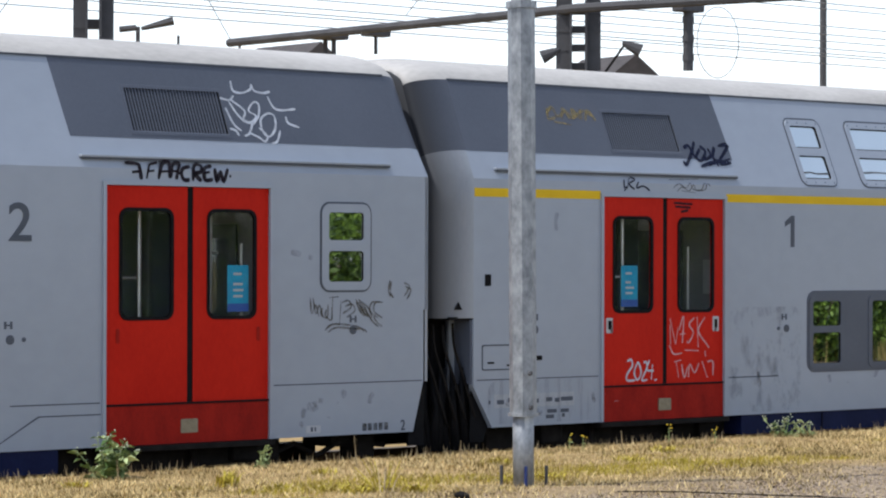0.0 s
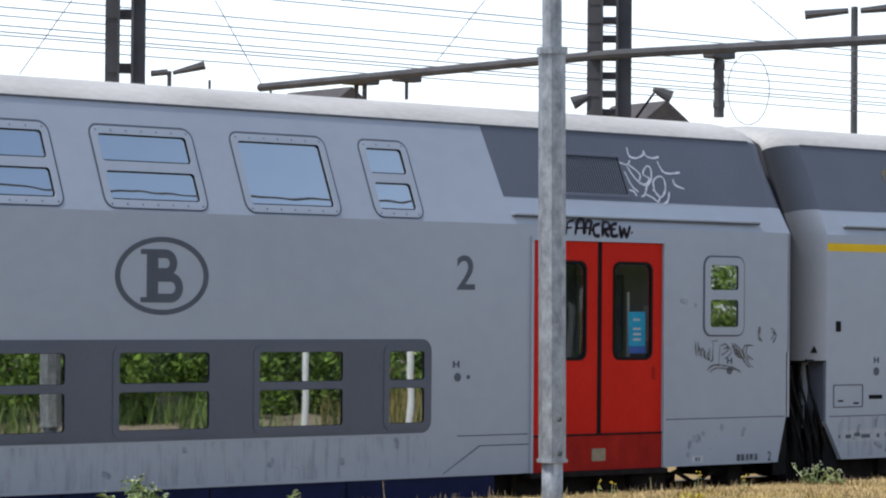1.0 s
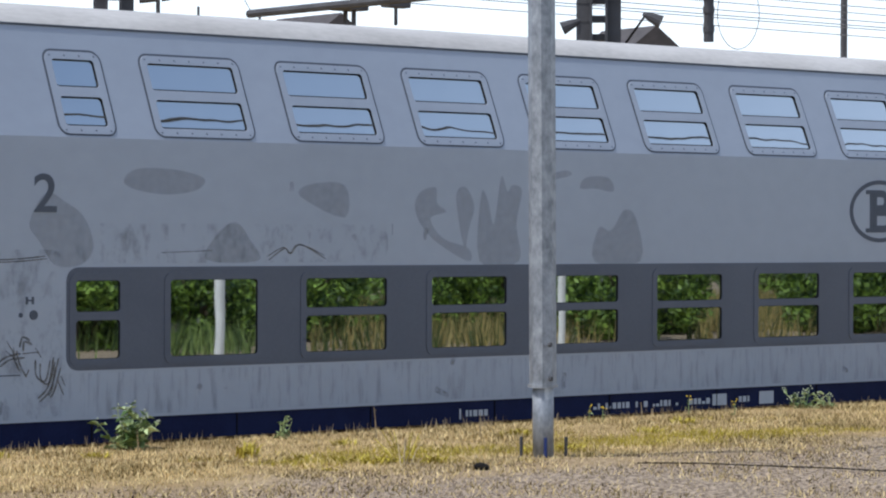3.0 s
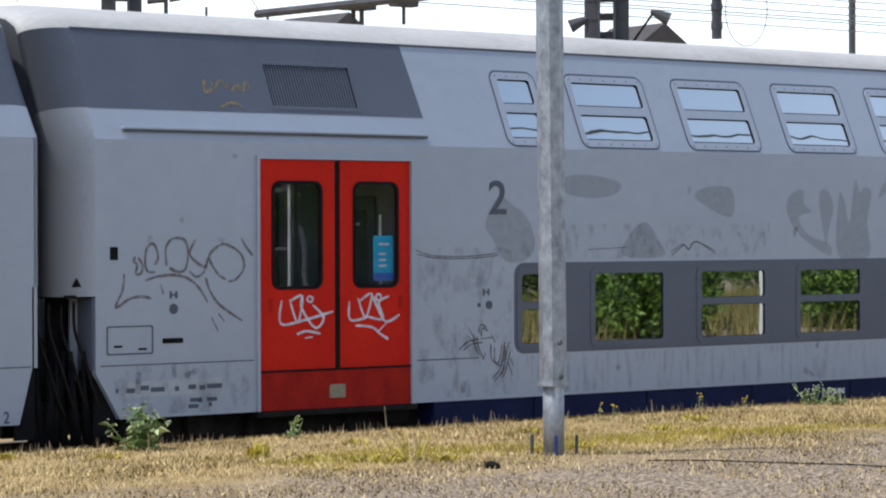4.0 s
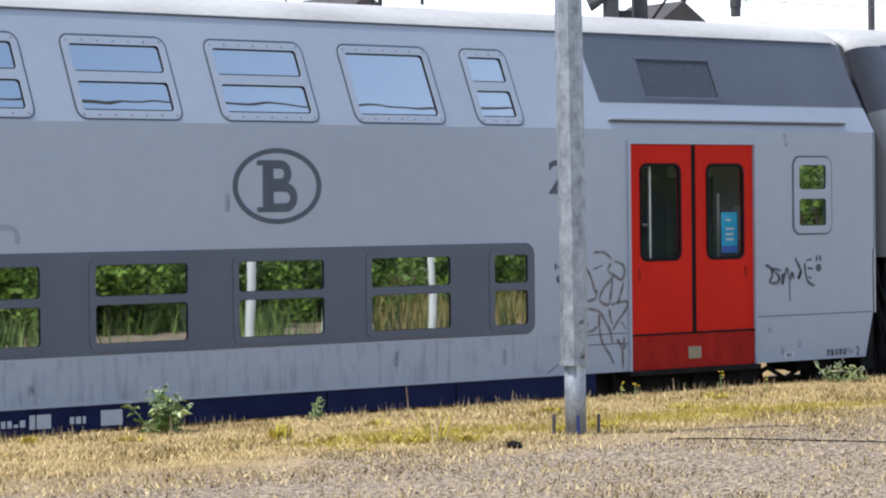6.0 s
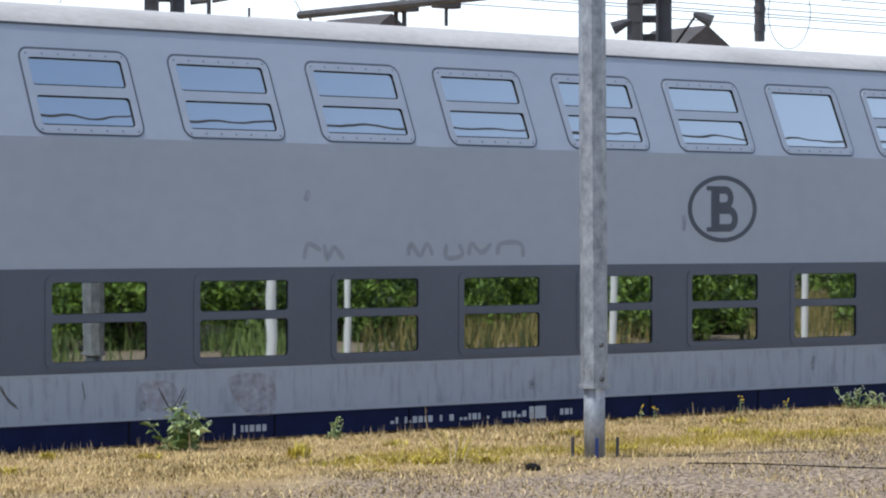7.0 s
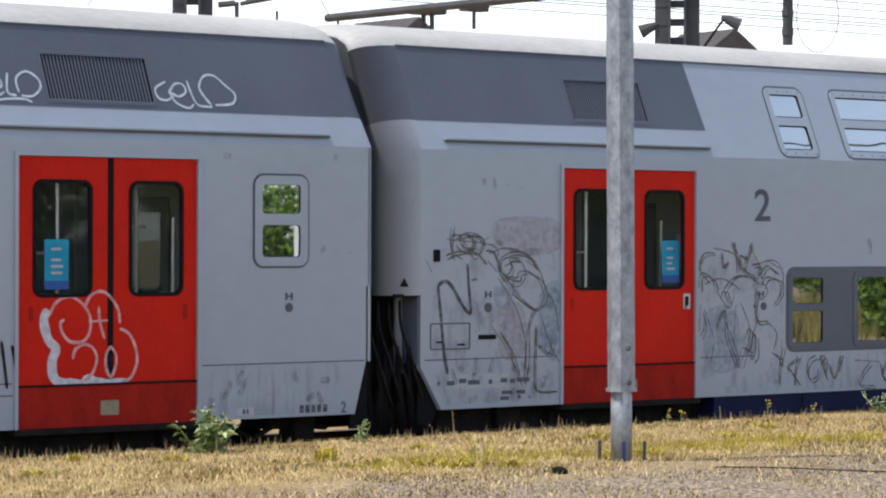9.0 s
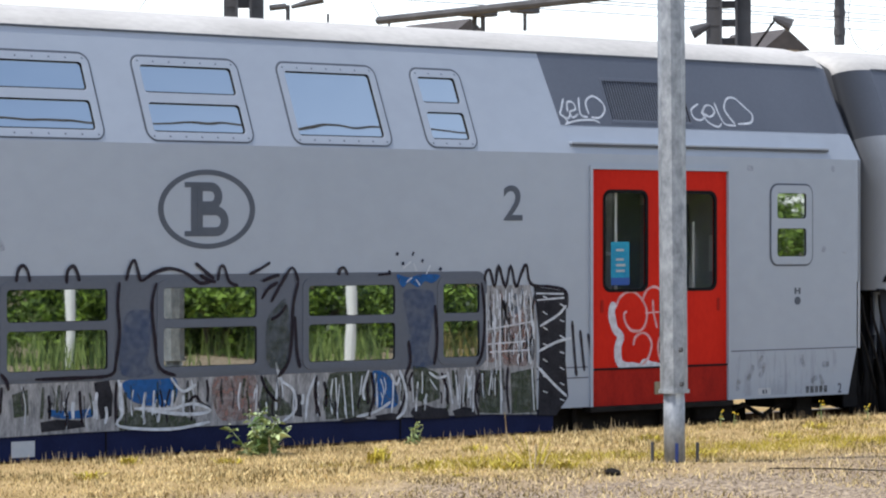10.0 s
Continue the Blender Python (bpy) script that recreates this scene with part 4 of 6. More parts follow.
strokes(coaches[2], INK_FADE, 0.03, WALL, (((21.53, 0.99), (21.53, 0.86), (21.57, 0.69), (21.69, 0.53), (21.74, 0.44)), ((21.68, 1.04), (21.7, 0.93), (21.73, 0.88)), ((21.71, 1.09), (21.94, 1.12), (21.93, 1.03), (21.83, 0.93), (21.73, 0.81)), ((21.86, 0.9), (21.93, 0.81)), ((21.79, 0.71), (21.87, 0.6), (21.88, 0.38)), ((21.9, 0.74), (21.89, 0.6), (21.93, 0.65)),), "faded brown sprayed tag")
strokes(coaches[2], INK_DULL, 0.033, WALL, (((24.15, 1.47), (24.24, 1.43), (24.26, 1.34), (24.22, 1.27), (24.34, 1.26), (24.38, 1.33), (24.26, 1.42), (24.42, 1.4)), ((24.44, 1.37), (24.43, 1.24), (24.51, 1.43), (24.54, 1.3)), ((24.57, 1.28), (24.59, 1.37), (24.63, 1.3)), ((24.55, 1.28), (24.56, 1.05)), ((24.65, 1.54), (24.74, 1.39), (24.7, 1.3), (24.76, 1.41)), ((24.81, 1.48), (24.85, 1.28), (24.98, 1.21)), ((24.84, 1.51), (24.93, 1.52)), ((24.86, 1.42), (24.96, 1.41)), ((24.86, 1.32), (24.93, 1.3)),), "dull grey sprayed tag")
strokes(coaches[2], INK_FAINT, 0.017, WALL, (((0.69, 2.21), (0.68, 2.08), (0.71, 1.92)), ((0.73, 2.13), (0.92, 2.13), (1.05, 2.11), (1.13, 2.02)), ((0.82, 2.13), (0.83, 2.03), (0.96, 2), (0.99, 2.13)), ((0.89, 2.16), (1, 2.03), (0.95, 1.97)), ((0.62, 1.92), (0.75, 1.96), (0.95, 1.96), (1.05, 1.93), (1.15, 1.83)), ((1.15, 1.97), (1.25, 1.96), (1.31, 1.86), (1.34, 1.75), (1.41, 1.64)), ((1.18, 1.87), (1.31, 1.75)), ((1.35, 1.89), (1.48, 1.95), (1.62, 1.96), (1.75, 1.91), (1.85, 1.77)), ((1.35, 1.89), (1.33, 1.78), (1.44, 1.72), (1.51, 1.8), (1.48, 1.89), (1.61, 1.89)),), "faded olive scribbled tag")
strokes(coaches[2], INK_FAINT, 0.017, WALL, (((1.41, 1.71), (1.58, 1.69), (1.61, 1.75), (1.75, 1.75), (1.88, 1.66), (1.95, 1.52), (1.93, 1.41), (1.81, 1.36), (1.61, 1.47), (1.51, 1.53)), ((1.53, 1.69), (1.53, 1.5)), ((1.36, 1.12), (1.49, 0.93), (1.59, 0.7)), ((1.82, 1.36), (1.74, 1.2), (1.7, 0.87), (1.68, 0.59)), ((1.84, 1.19), (1.82, 0.64), (1.87, 0.5), (2.14, 0.49)), ((1.84, 1), (2.01, 0.88), (2.08, 1.02)),), "faded olive scribbled tag")
strokes(coaches[2], INK_DULL, 0.034, WALL, (((0.52, 1.62), (0.56, 1.3), (0.6, 0.95), (0.65, 0.71)), ((0.52, 1.62), (0.62, 1.66), (0.71, 1.6), (0.87, 1.38), (0.96, 1.32)), ((0.91, 1.84), (0.93, 1.59), (0.96, 1.32)), ((0.96, 1.67), (1.04, 1.68)),), "dull grey sprayed letter shape")
strokes(coaches[2], INK_FAINT, 0.017, WALL, (((4.22, 1.72), (4.23, 1.84), (4.31, 1.94), (4.47, 1.94)), ((4.22, 1.55), (4.23, 1.7), (4.31, 1.72), (4.42, 1.66), (4.47, 1.55)), ((4.57, 1.95), (4.59, 1.78), (4.67, 1.84)), ((4.72, 2.06), (4.8, 1.9), (4.81, 1.72)), ((5.04, 2.06), (4.97, 1.9), (4.85, 1.91), (4.89, 1.72)), ((4.97, 1.93), (4.93, 1.75), (5.09, 1.69)), ((5.05, 1.81), (5.17, 1.81), (5.16, 1.69), (5.29, 1.8), (5.44, 1.71)), ((5.29, 1.86), (5.49, 1.77)), ((5.2, 1.57), (5.28, 1.67), (5.48, 1.62), (5.5, 1.47), (5.4, 1.36)), ((4.61, 1.54), (4.77, 1.67), (4.97, 1.69), (5.12, 1.63)), ((5.12, 1.54), (5.1, 1.3), (5.16, 1.18), (5.31, 1.18)), ((4.57, 1.46), (4.61, 1.52), (4.69, 1.37)),), "faded olive scribbled tag")
strokes(coaches[2], INK_FAINT, 0.017, WALL, (((4.49, 1.14), (4.61, 1.31), (4.64, 1.01), (4.75, 0.78), (4.81, 0.66)), ((4.91, 0.89), (5.03, 0.86), (5.07, 1.03), (5, 1.09), (4.95, 0.98)), ((5.11, 1.03), (5.11, 0.82), (5.05, 0.74)), ((4.29, 1.29), (4.32, 1.14), (4.24, 1.02)), ((4.25, 1.37), (4.23, 1.08)), ((4.8, 1.37), (4.76, 0.89)),), "faded olive scribbled tag")
strokes(coaches[2], INK_FAINT, 0.016, WALL, (((5.55, 0.87), (5.50, 0.67), (5.49, 0.45)), ((5.37, 0.82), (5.49, 0.75), (5.53, 0.65)), ((5.80, 0.76), (5.63, 0.65), (5.69, 0.59), (5.82, 0.45)), ((5.80, 0.76), (5.75, 0.59), (5.74, 0.44)), ((6.09, 0.77), (5.98, 0.72), (5.95, 0.60), (6.01, 0.50), (6.11, 0.53), (6.13, 0.61)), ((6.16, 0.77), (6.21, 0.64), (6.28, 0.49)), ((6.13, 0.70), (6.23, 0.76), (6.26, 0.57)), ((6.30, 0.68), (6.40, 0.50), (6.50, 0.76), (6.48, 0.57)), ((6.74, 0.70), (7.18, 0.67)), ((7.01, 0.67), (6.88, 0.55), (6.82, 0.42), (7.09, 0.39)), ((7.18, 0.65), (7.24, 0.47), (7.35, 0.40)),), "faded grey scribbled tag")
strokes(coaches[2], INK_FAINT, 0.016, WALL, (((7.31, 0.70), (7.22, 0.54), (7.31, 0.43), (7.41, 0.46), (7.46, 0.60), (7.35, 0.70)), ((7.52, 0.67), (7.46, 0.53), (7.57, 0.39), (7.74, 0.42), (7.81, 0.56), (7.72, 0.69), (7.59, 0.69)), ((7.85, 0.77), (7.96, 0.62), (8.07, 0.53)), ((8.77, 0.73), (8.80, 0.58)), ((9.62, 0.65), (9.77, 0.45), (9.91, 0.64)),), "faded grey scribbled tag")
strokes(coaches[3], INK_WHITE, 0.019, SLOPE, (((21.82, 3.59), (21.76, 3.49), (21.72, 3.42), (21.81, 3.38), (21.86, 3.43)), ((21.73, 3.42), (21.79, 3.35), (21.75, 3.31)), ((21.83, 3.45), (21.86, 3.55), (21.94, 3.55), (21.95, 3.48), (21.86, 3.45), (21.88, 3.39), (21.97, 3.43)), ((22.04, 3.61), (22, 3.43), (22.09, 3.4)), ((22.12, 3.43), (22.12, 3.56), (22.24, 3.63), (22.35, 3.57), (22.36, 3.48), (22.26, 3.4), (22.14, 3.4)), ((21.76, 3.32), (21.94, 3.36), (22.15, 3.37), (22.24, 3.34)),), "white sprayed tag on dark panel")
strokes(coaches[3], INK_WHITE, 0.019, SLOPE, (((23.76, 3.59), (23.63, 3.52), (23.64, 3.43), (23.73, 3.41), (23.82, 3.45)), ((23.77, 3.48), (23.86, 3.57), (23.95, 3.57), (23.97, 3.5), (23.88, 3.45), (23.79, 3.48), (23.83, 3.39), (23.96, 3.34), (24.03, 3.38)), ((24.01, 3.61), (24.04, 3.44), (24.09, 3.37), (24.24, 3.36)), ((24.23, 3.38), (24.16, 3.48), (24.14, 3.56), (24.22, 3.66), (24.34, 3.67), (24.46, 3.57), (24.54, 3.49), (24.48, 3.4), (24.28, 3.38)),), "white sprayed tag on dark panel")
strokes(coaches[3], INK_WHITE, 0.075, DOOR, (((22.33, 1.44), (22.29, 1.33), (22.34, 1.16), (22.42, 1.08), (22.38, 0.97), (22.39, 0.83), (22.47, 0.77), (22.69, 0.75), (22.76, 0.79), (22.9, 0.75), (23.08, 0.74), (23.19, 0.73)),), "white sprayed shading of bubble letters")
strokes(coaches[3], INK_PINK, 0.024, DOOR, (((22.35, 1.38), (22.4, 1.48), (22.49, 1.54), (22.59, 1.55), (22.7, 1.49), (22.78, 1.38), (22.79, 1.26), (22.73, 1.15), (22.62, 1.13), (22.54, 1.16), (22.48, 1.24), (22.47, 1.32), (22.51, 1.34)), ((22.73, 1.46), (22.79, 1.56), (22.9, 1.6), (23, 1.55), (23.09, 1.43), (23.11, 1.3)), ((22.77, 1.32), (22.98, 1.33)), ((22.88, 1.46), (22.89, 1.32), (22.94, 1.16)), ((23.11, 1.25), (23.21, 1.2), (23.28, 1.08), (23.3, 0.94), (23.24, 0.8), (23.13, 0.74)), ((22.6, 0.98), (22.63, 1.07), (22.73, 1.11), (22.82, 1.07), (22.86, 0.97), (22.81, 0.84), (22.72, 0.77)), ((23.01, 1.09), (22.96, 1.01), (22.96, 0.89), (23.01, 0.8), (23.06, 0.89), (23.07, 1), (23.01, 1.09)),), "pale pink bubble letters on the door")
strokes(coaches[3], INK_NAVY, 0.035, DOOR, (((23.01, 1.03), (23.01, 0.86)),))
blobs(coaches[3], MURAL_PALE, "sharp", WALL, (((14.26, 0.75), (14.65, 0.78), (14.99, 0.82), (15.87, 0.83), (16.78, 0.86), (17.74, 0.85), (19.01, 0.84), (20.00, 0.83), (20.49, 0.82), (20.53, 1.64), (21.16, 1.64), (21.25, 1.31), (21.25, 0.30), (20.51, 0.33), (19.43, 0.34), (18.06, 0.34), (16.78, 0.36), (15.87, 0.35), (14.99, 0.34), (14.26, 0.34)),), "pale streaky spray-painted mural ground")
blobs(coaches[3], MURAL_BLACK, "sharp", WALL2, (((21.21, 1.62), (21.65, 1.57), (21.64, 0.84), (21.68, 0.47), (21.51, 0.28), (21.27, 0.29), (21.29, 1.08)), ((15.96, 0.80), (16.12, 0.82), (16.16, 0.68), (16.15, 0.49), (16.03, 0.46), (15.99, 0.63)), ((15.40, 0.46), (15.57, 0.48), (15.84, 0.46), (15.87, 0.40), (15.63, 0.38), (15.41, 0.37)), ((19.64, 0.43), (19.79, 0.46), (19.91, 0.42), (20.07, 0.41), (20.11, 0.31), (19.67, 0.31), (19.61, 0.38)), ((20.14, 0.38), (20.29, 0.42), (20.42, 0.39), (20.45, 0.32), (20.18, 0.31)), ((18.19, 0.62), (18.28, 0.61), (18.29, 0.39), (18.19, 0.41)), ((19.17, 0.37), (19.36, 0.39), (19.51, 0.37), (19.51, 0.32), (19.20, 0.32)),), "black spray-painted mural field")
blobs(coaches[3], MURAL_BLACK, "sharp", WALL2, (((18.73, 0.35), (19.01, 0.37), (19.11, 0.33), (18.80, 0.32)),), "black spray-painted mural field")
blobs(coaches[3], MURAL_BLUE, "soft", WALL2, (((16.28, 0.80), (16.55, 0.83), (16.83, 0.82), (16.86, 0.65), (16.76, 0.56), (16.54, 0.57), (16.36, 0.62), (16.29, 0.70)), ((19.13, 0.80), (19.31, 0.78), (19.43, 0.62), (19.45, 0.47), (19.31, 0.44), (19.17, 0.48)), ((15.49, 0.57), (15.69, 0.55), (15.93, 0.56), (15.94, 0.49), (15.69, 0.48), (15.51, 0.51)),), "blue spray-painted mural field")
blobs(coaches[3], MURAL_DEEP, "soft", OVER_BAND, (((16.30, 1.42), (16.46, 1.46), (16.57, 1.42), (16.57, 1.19), (16.53, 0.98), (16.59, 0.86), (16.26, 0.86), (16.24, 1.14)), ((19.51, 1.57), (19.71, 1.61), (19.90, 1.56), (19.88, 1.28), (19.82, 1.00), (19.88, 0.86), (19.60, 0.86), (19.58, 1.23)),), "dark blue paint over the band")
blobs(coaches[3], MURAL_HAZE, "soft", OVER_BAND, (((17.87, 1.32), (17.97, 1.45), (18.10, 1.53), (18.14, 1.15), (18.08, 0.88), (17.98, 0.87), (17.87, 0.94)),), "olive paint over the band")
blobs(coaches[3], MURAL_BLUE, "soft", OVER_BAND, (((19.43, 1.76), (19.58, 1.73), (19.74, 1.76), (19.97, 1.75), (19.88, 1.67), (19.78, 1.69), (19.70, 1.63), (19.58, 1.68), (19.50, 1.63)),), "blue spray over the band")
blobs(coaches[3], MURAL_OLIVE, "sharp", WALL2, (((16.21, 0.48), (16.41, 0.53), (17.06, 0.43), (17.08, 0.35), (16.78, 0.36), (16.23, 0.35)), ((17.85, 0.81), (18.00, 0.61), (18.14, 0.53), (18.16, 0.42), (17.89, 0.41), (17.79, 0.56)), ((18.62, 0.80), (18.82, 0.84), (19.11, 0.82), (19.12, 0.36), (18.57, 0.36), (18.56, 0.65)), ((19.64, 0.85), (19.79, 0.83), (19.97, 0.76), (19.98, 0.51), (19.82, 0.47), (19.65, 0.51)), ((20.49, 0.78), (20.77, 0.77), (20.76, 0.33), (20.48, 0.35)), ((20.90, 0.74), (21.21, 0.78), (21.25, 0.33), (20.91, 0.32)), ((15.11, 0.72), (15.27, 0.76), (15.28, 0.53), (15.13, 0.51)),), "olive spray-painted mural field")
blobs(coaches[3], MURAL_ROSE, "soft", WALL2, (((20.84, 1.32), (21.00, 1.41), (21.12, 1.34), (21.13, 0.85), (20.97, 0.82), (20.80, 0.86)), ((17.28, 0.81), (17.72, 0.82), (17.77, 0.47), (17.57, 0.39), (17.31, 0.44)), ((20.56, 1.12), (20.80, 1.15), (20.79, 0.91), (20.58, 0.87)),), "faded rose spray-painted mural field")
strokes(coaches[3], INK_BLACK, 0.03, OVER_BAND, (((15.15, 1.73), (15.17, 1.83), (15.22, 1.88), (15.27, 1.82), (15.29, 1.73)), ((15.67, 1.71), (15.68, 1.82), (15.74, 1.87), (15.79, 1.79), (15.80, 1.73)), ((16.30, 1.73), (16.34, 1.86), (16.39, 1.92), (16.43, 1.81), (16.47, 1.73), (16.60, 1.80), (16.78, 1.84), (16.97, 1.79), (17.11, 1.70), (17.25, 1.72)), ((17.06, 1.89), (17.17, 1.81), (17.27, 1.74)), ((17.11, 1.78), (17.20, 1.73), (17.29, 1.71)), ((17.31, 1.72), (17.34, 1.85), (17.39, 1.84), (17.44, 1.71), (17.54, 1.67)), ((17.67, 1.78), (17.80, 1.83), (17.91, 1.89)), ((17.82, 1.71), (17.93, 1.75), (18.02, 1.77)), ((17.92, 1.51), (18.05, 1.70), (18.17, 1.84), (18.24, 1.70)),), "black sprayed loops above the windows")
strokes(coaches[3], INK_BLACK, 0.03, OVER_BAND, (((18.72, 1.76), (18.74, 1.82), (18.79, 1.83), (18.83, 1.76)), ((17.81, 1.54), (17.89, 1.64), (18.00, 1.70)), ((19.20, 1.76), (19.36, 1.77)),), "black sprayed loops above the windows")
strokes(coaches[3], INK_BLACK, 0.03, OVER_BAND, (((16.23, 1.72), (16.21, 1.51), (16.23, 1.25), (16.19, 0.99), (16.14, 0.87), (15.87, 0.85), (15.34, 0.85)), ((14.99, 0.91), (15.05, 0.84), (15.07, 0.76)), ((18.24, 1.70), (18.18, 1.48), (18.16, 1.15), (18.12, 0.93), (18.00, 0.79)), ((19.58, 1.10), (19.60, 0.89), (19.54, 0.76)), ((19.90, 0.85), (19.94, 1.11), (19.91, 1.45)), ((16.63, 1.71), (16.58, 1.50), (16.61, 1.19), (16.66, 0.92), (16.84, 0.84)), ((18.20, 1.37), (18.22, 1.04), (18.26, 0.87)), ((18.10, 1.48), (18.02, 1.39), (17.92, 1.34)), ((20.51, 1.67), (20.55, 1.33), (20.52, 0.98), (20.45, 0.84)),), "black sprayed outlines round the windows")
strokes(coaches[3], INK_BLACK, 0.028, WALL3, (((20.55, 1.62), (20.57, 1.76), (20.63, 1.79), (20.69, 1.62), (20.74, 1.84), (20.83, 1.62), (20.90, 1.84), (20.97, 1.62), (21.04, 1.75), (21.11, 1.85), (21.17, 1.65), (21.41, 1.62), (21.64, 1.57), (21.66, 1.39)), ((21.73, 1.26), (21.76, 0.95), (21.79, 0.68)), ((21.84, 1.16), (21.87, 0.95), (21.90, 0.73)), ((21.95, 1.12), (21.98, 0.97), (22.00, 0.80)), ((16.97, 0.57), (17.06, 0.64), (17.13, 0.57), (17.23, 0.52)), ((18.46, 0.79), (18.44, 0.60), (18.50, 0.39)), ((19.54, 0.76), (19.54, 0.56), (19.45, 0.36)), ((20.86, 0.80), (20.85, 0.57), (20.88, 0.33)), ((19.12, 0.80), (19.15, 0.57), (19.09, 0.37)), ((20.49, 0.75), (20.43, 0.53), (20.48, 0.32)),), "black sprayed mural outlines")
strokes(coaches[3], INK_BLACK, 0.028, WALL3, (((17.81, 0.81), (17.87, 0.67), (18.00, 0.55)), ((20.00, 0.77), (20.07, 0.60), (20.08, 0.45)), ((16.20, 0.80), (16.19, 0.62), (16.20, 0.39)),), "black sprayed mural outlines")
strokes(coaches[3], INK_WHITE, 0.024, WALL3, (((21.27, 0.95), (21.51, 1.04), (21.72, 1.08)), ((21.25, 0.80), (21.50, 0.59), (21.66, 0.47)), ((21.29, 1.21), (21.53, 1.32), (21.65, 1.42)), ((21.25, 1.48), (21.62, 1.50)), ((21.24, 1.55), (21.61, 1.54)), ((16.79, 0.82), (16.92, 0.69), (17.07, 0.75)), ((16.39, 0.55), (16.78, 0.53), (17.03, 0.57), (17.23, 0.50), (17.03, 0.47), (16.53, 0.52)), ((16.22, 0.82), (16.25, 0.65), (16.26, 0.50), (16.23, 0.39), (16.78, 0.34), (17.22, 0.39)), ((17.98, 0.93), (18.04, 0.76), (18.18, 0.66), (18.21, 0.47), (18.06, 0.36)), ((19.47, 0.81), (19.55, 0.61), (19.54, 0.42), (19.43, 0.33)), ((19.36, 0.78), (19.43, 0.67), (19.47, 0.74)),), "white sprayed mural strokes")
strokes(coaches[3], INK_WHITE, 0.024, WALL3, (((18.46, 0.79), (18.36, 0.60), (18.33, 0.37)), ((19.09, 0.82), (19.02, 0.63), (19.04, 0.53)), ((19.84, 0.78), (19.95, 0.72), (20.07, 0.74)), ((19.85, 0.71), (19.94, 0.60)),), "white sprayed mural strokes")
strokes(coaches[3], INK_WHITE, 0.024, WALL3, (((18.69, 0.76), (18.71, 0.36)), ((18.77, 0.78), (18.82, 0.36)), ((18.87, 0.80), (18.90, 0.38)), ((19.01, 0.77), (18.98, 0.58)), ((19.36, 0.50), (19.17, 0.41), (18.94, 0.37)), ((20.58, 1.56), (20.59, 0.81)), ((20.67, 1.55), (20.70, 0.80)), ((20.76, 1.55), (20.76, 0.81)), ((20.88, 1.55), (20.91, 1.32)), ((20.98, 1.54), (21.06, 0.85)), ((21.07, 1.57), (21.16, 0.82)), ((21.15, 1.55), (21.21, 1.08)), ((20.58, 1.04), (21.10, 1.06)), ((20.58, 1.19), (21.18, 1.26)), ((20.62, 0.96), (21.15, 0.97)), ((20.76, 0.80), (20.77, 0.33)), ((21.18, 0.79), (21.21, 0.34)), ((20.42, 0.73), (20.40, 0.36)), ((20.18, 0.74), (20.21, 0.44)), ((20.30, 0.74), (20.27, 0.46)),), "white sprayed drips and hatching")
strokes(coaches[3], INK_WHITE, 0.024, WALL3, (((20.08, 0.77), (20.14, 0.45)), ((20.61, 0.52), (20.65, 0.75)),), "white sprayed drips and hatching")
strokes(coaches[3], INK_WHITE, 0.02, WALL3, (((21.33, 1.52), (21.39, 1.50)), ((21.56, 1.44), (21.62, 1.41)), ((21.33, 1.36), (21.39, 1.33)), ((21.56, 1.27), (21.62, 1.25)), ((21.33, 1.20), (21.39, 1.17)), ((21.56, 1.11), (21.62, 1.08)), ((21.33, 1.03), (21.39, 1.01)), ((21.56, 0.94), (21.62, 0.92)), ((21.33, 0.87), (21.39, 0.84)), ((21.56, 0.78), (21.62, 0.75)), ((21.33, 0.70), (21.39, 0.68)), ((21.56, 0.62), (21.62, 0.59)), ((21.33, 0.54), (21.39, 0.52)), ((21.56, 0.45), (21.62, 0.43)),), "white sprayed dashes")
strokes(coaches[3], INK_NAVY, 0.055, WALL3, (((19.43, 1.97), (19.46, 1.96)), ((19.63, 1.97), (19.65, 1.96)), ((19.50, 1.87), (19.53, 1.87)), ((19.75, 1.90), (19.77, 1.89)), ((19.97, 1.82), (20.00, 1.80)), ((19.33, 1.79), (19.36, 1.78)),), "navy paint splashes")
strokes(coaches[3], INK_WHITE, 0.02, OVER_BAND, (((19.51, 1.82), (19.61, 1.89)), ((19.68, 1.79), (19.64, 1.87)), ((19.80, 1.76), (19.85, 1.85)), ((19.72, 1.65), (19.67, 1.71)), ((19.55, 1.68), (19.62, 1.73)),), "white paint splashes")
blobs(coaches[1], STAIN, 'soft', WALL, (((6.24, 2.6), (6.39, 2.72), (6.84, 2.72), (7.18, 2.64), (7.1, 2.53), (6.76, 2.48), (6.39, 2.52)), ((8.36, 2.48), (8.48, 2.6), (8.93, 2.6), (8.93, 2.27)), ((7.21, 1.85), (7.33, 2.09), (7.56, 2.22), (7.75, 2.03), (7.84, 1.84)), ((9.86, 2.4), (9.95, 2.55), (10.15, 2.59), (10.16, 2.43), (10.29, 2.34), (10.07, 2.27), (10.25, 2.06), (10.6, 1.96), (10.6, 1.82), (10.16, 2.02), (9.94, 2.21)), ((10.43, 2.53), (10.56, 2.6), (10.68, 2.4), (10.6, 2.15), (10.55, 1.96), (10.47, 2.21)),), "cleaned grey patch where paint was removed")
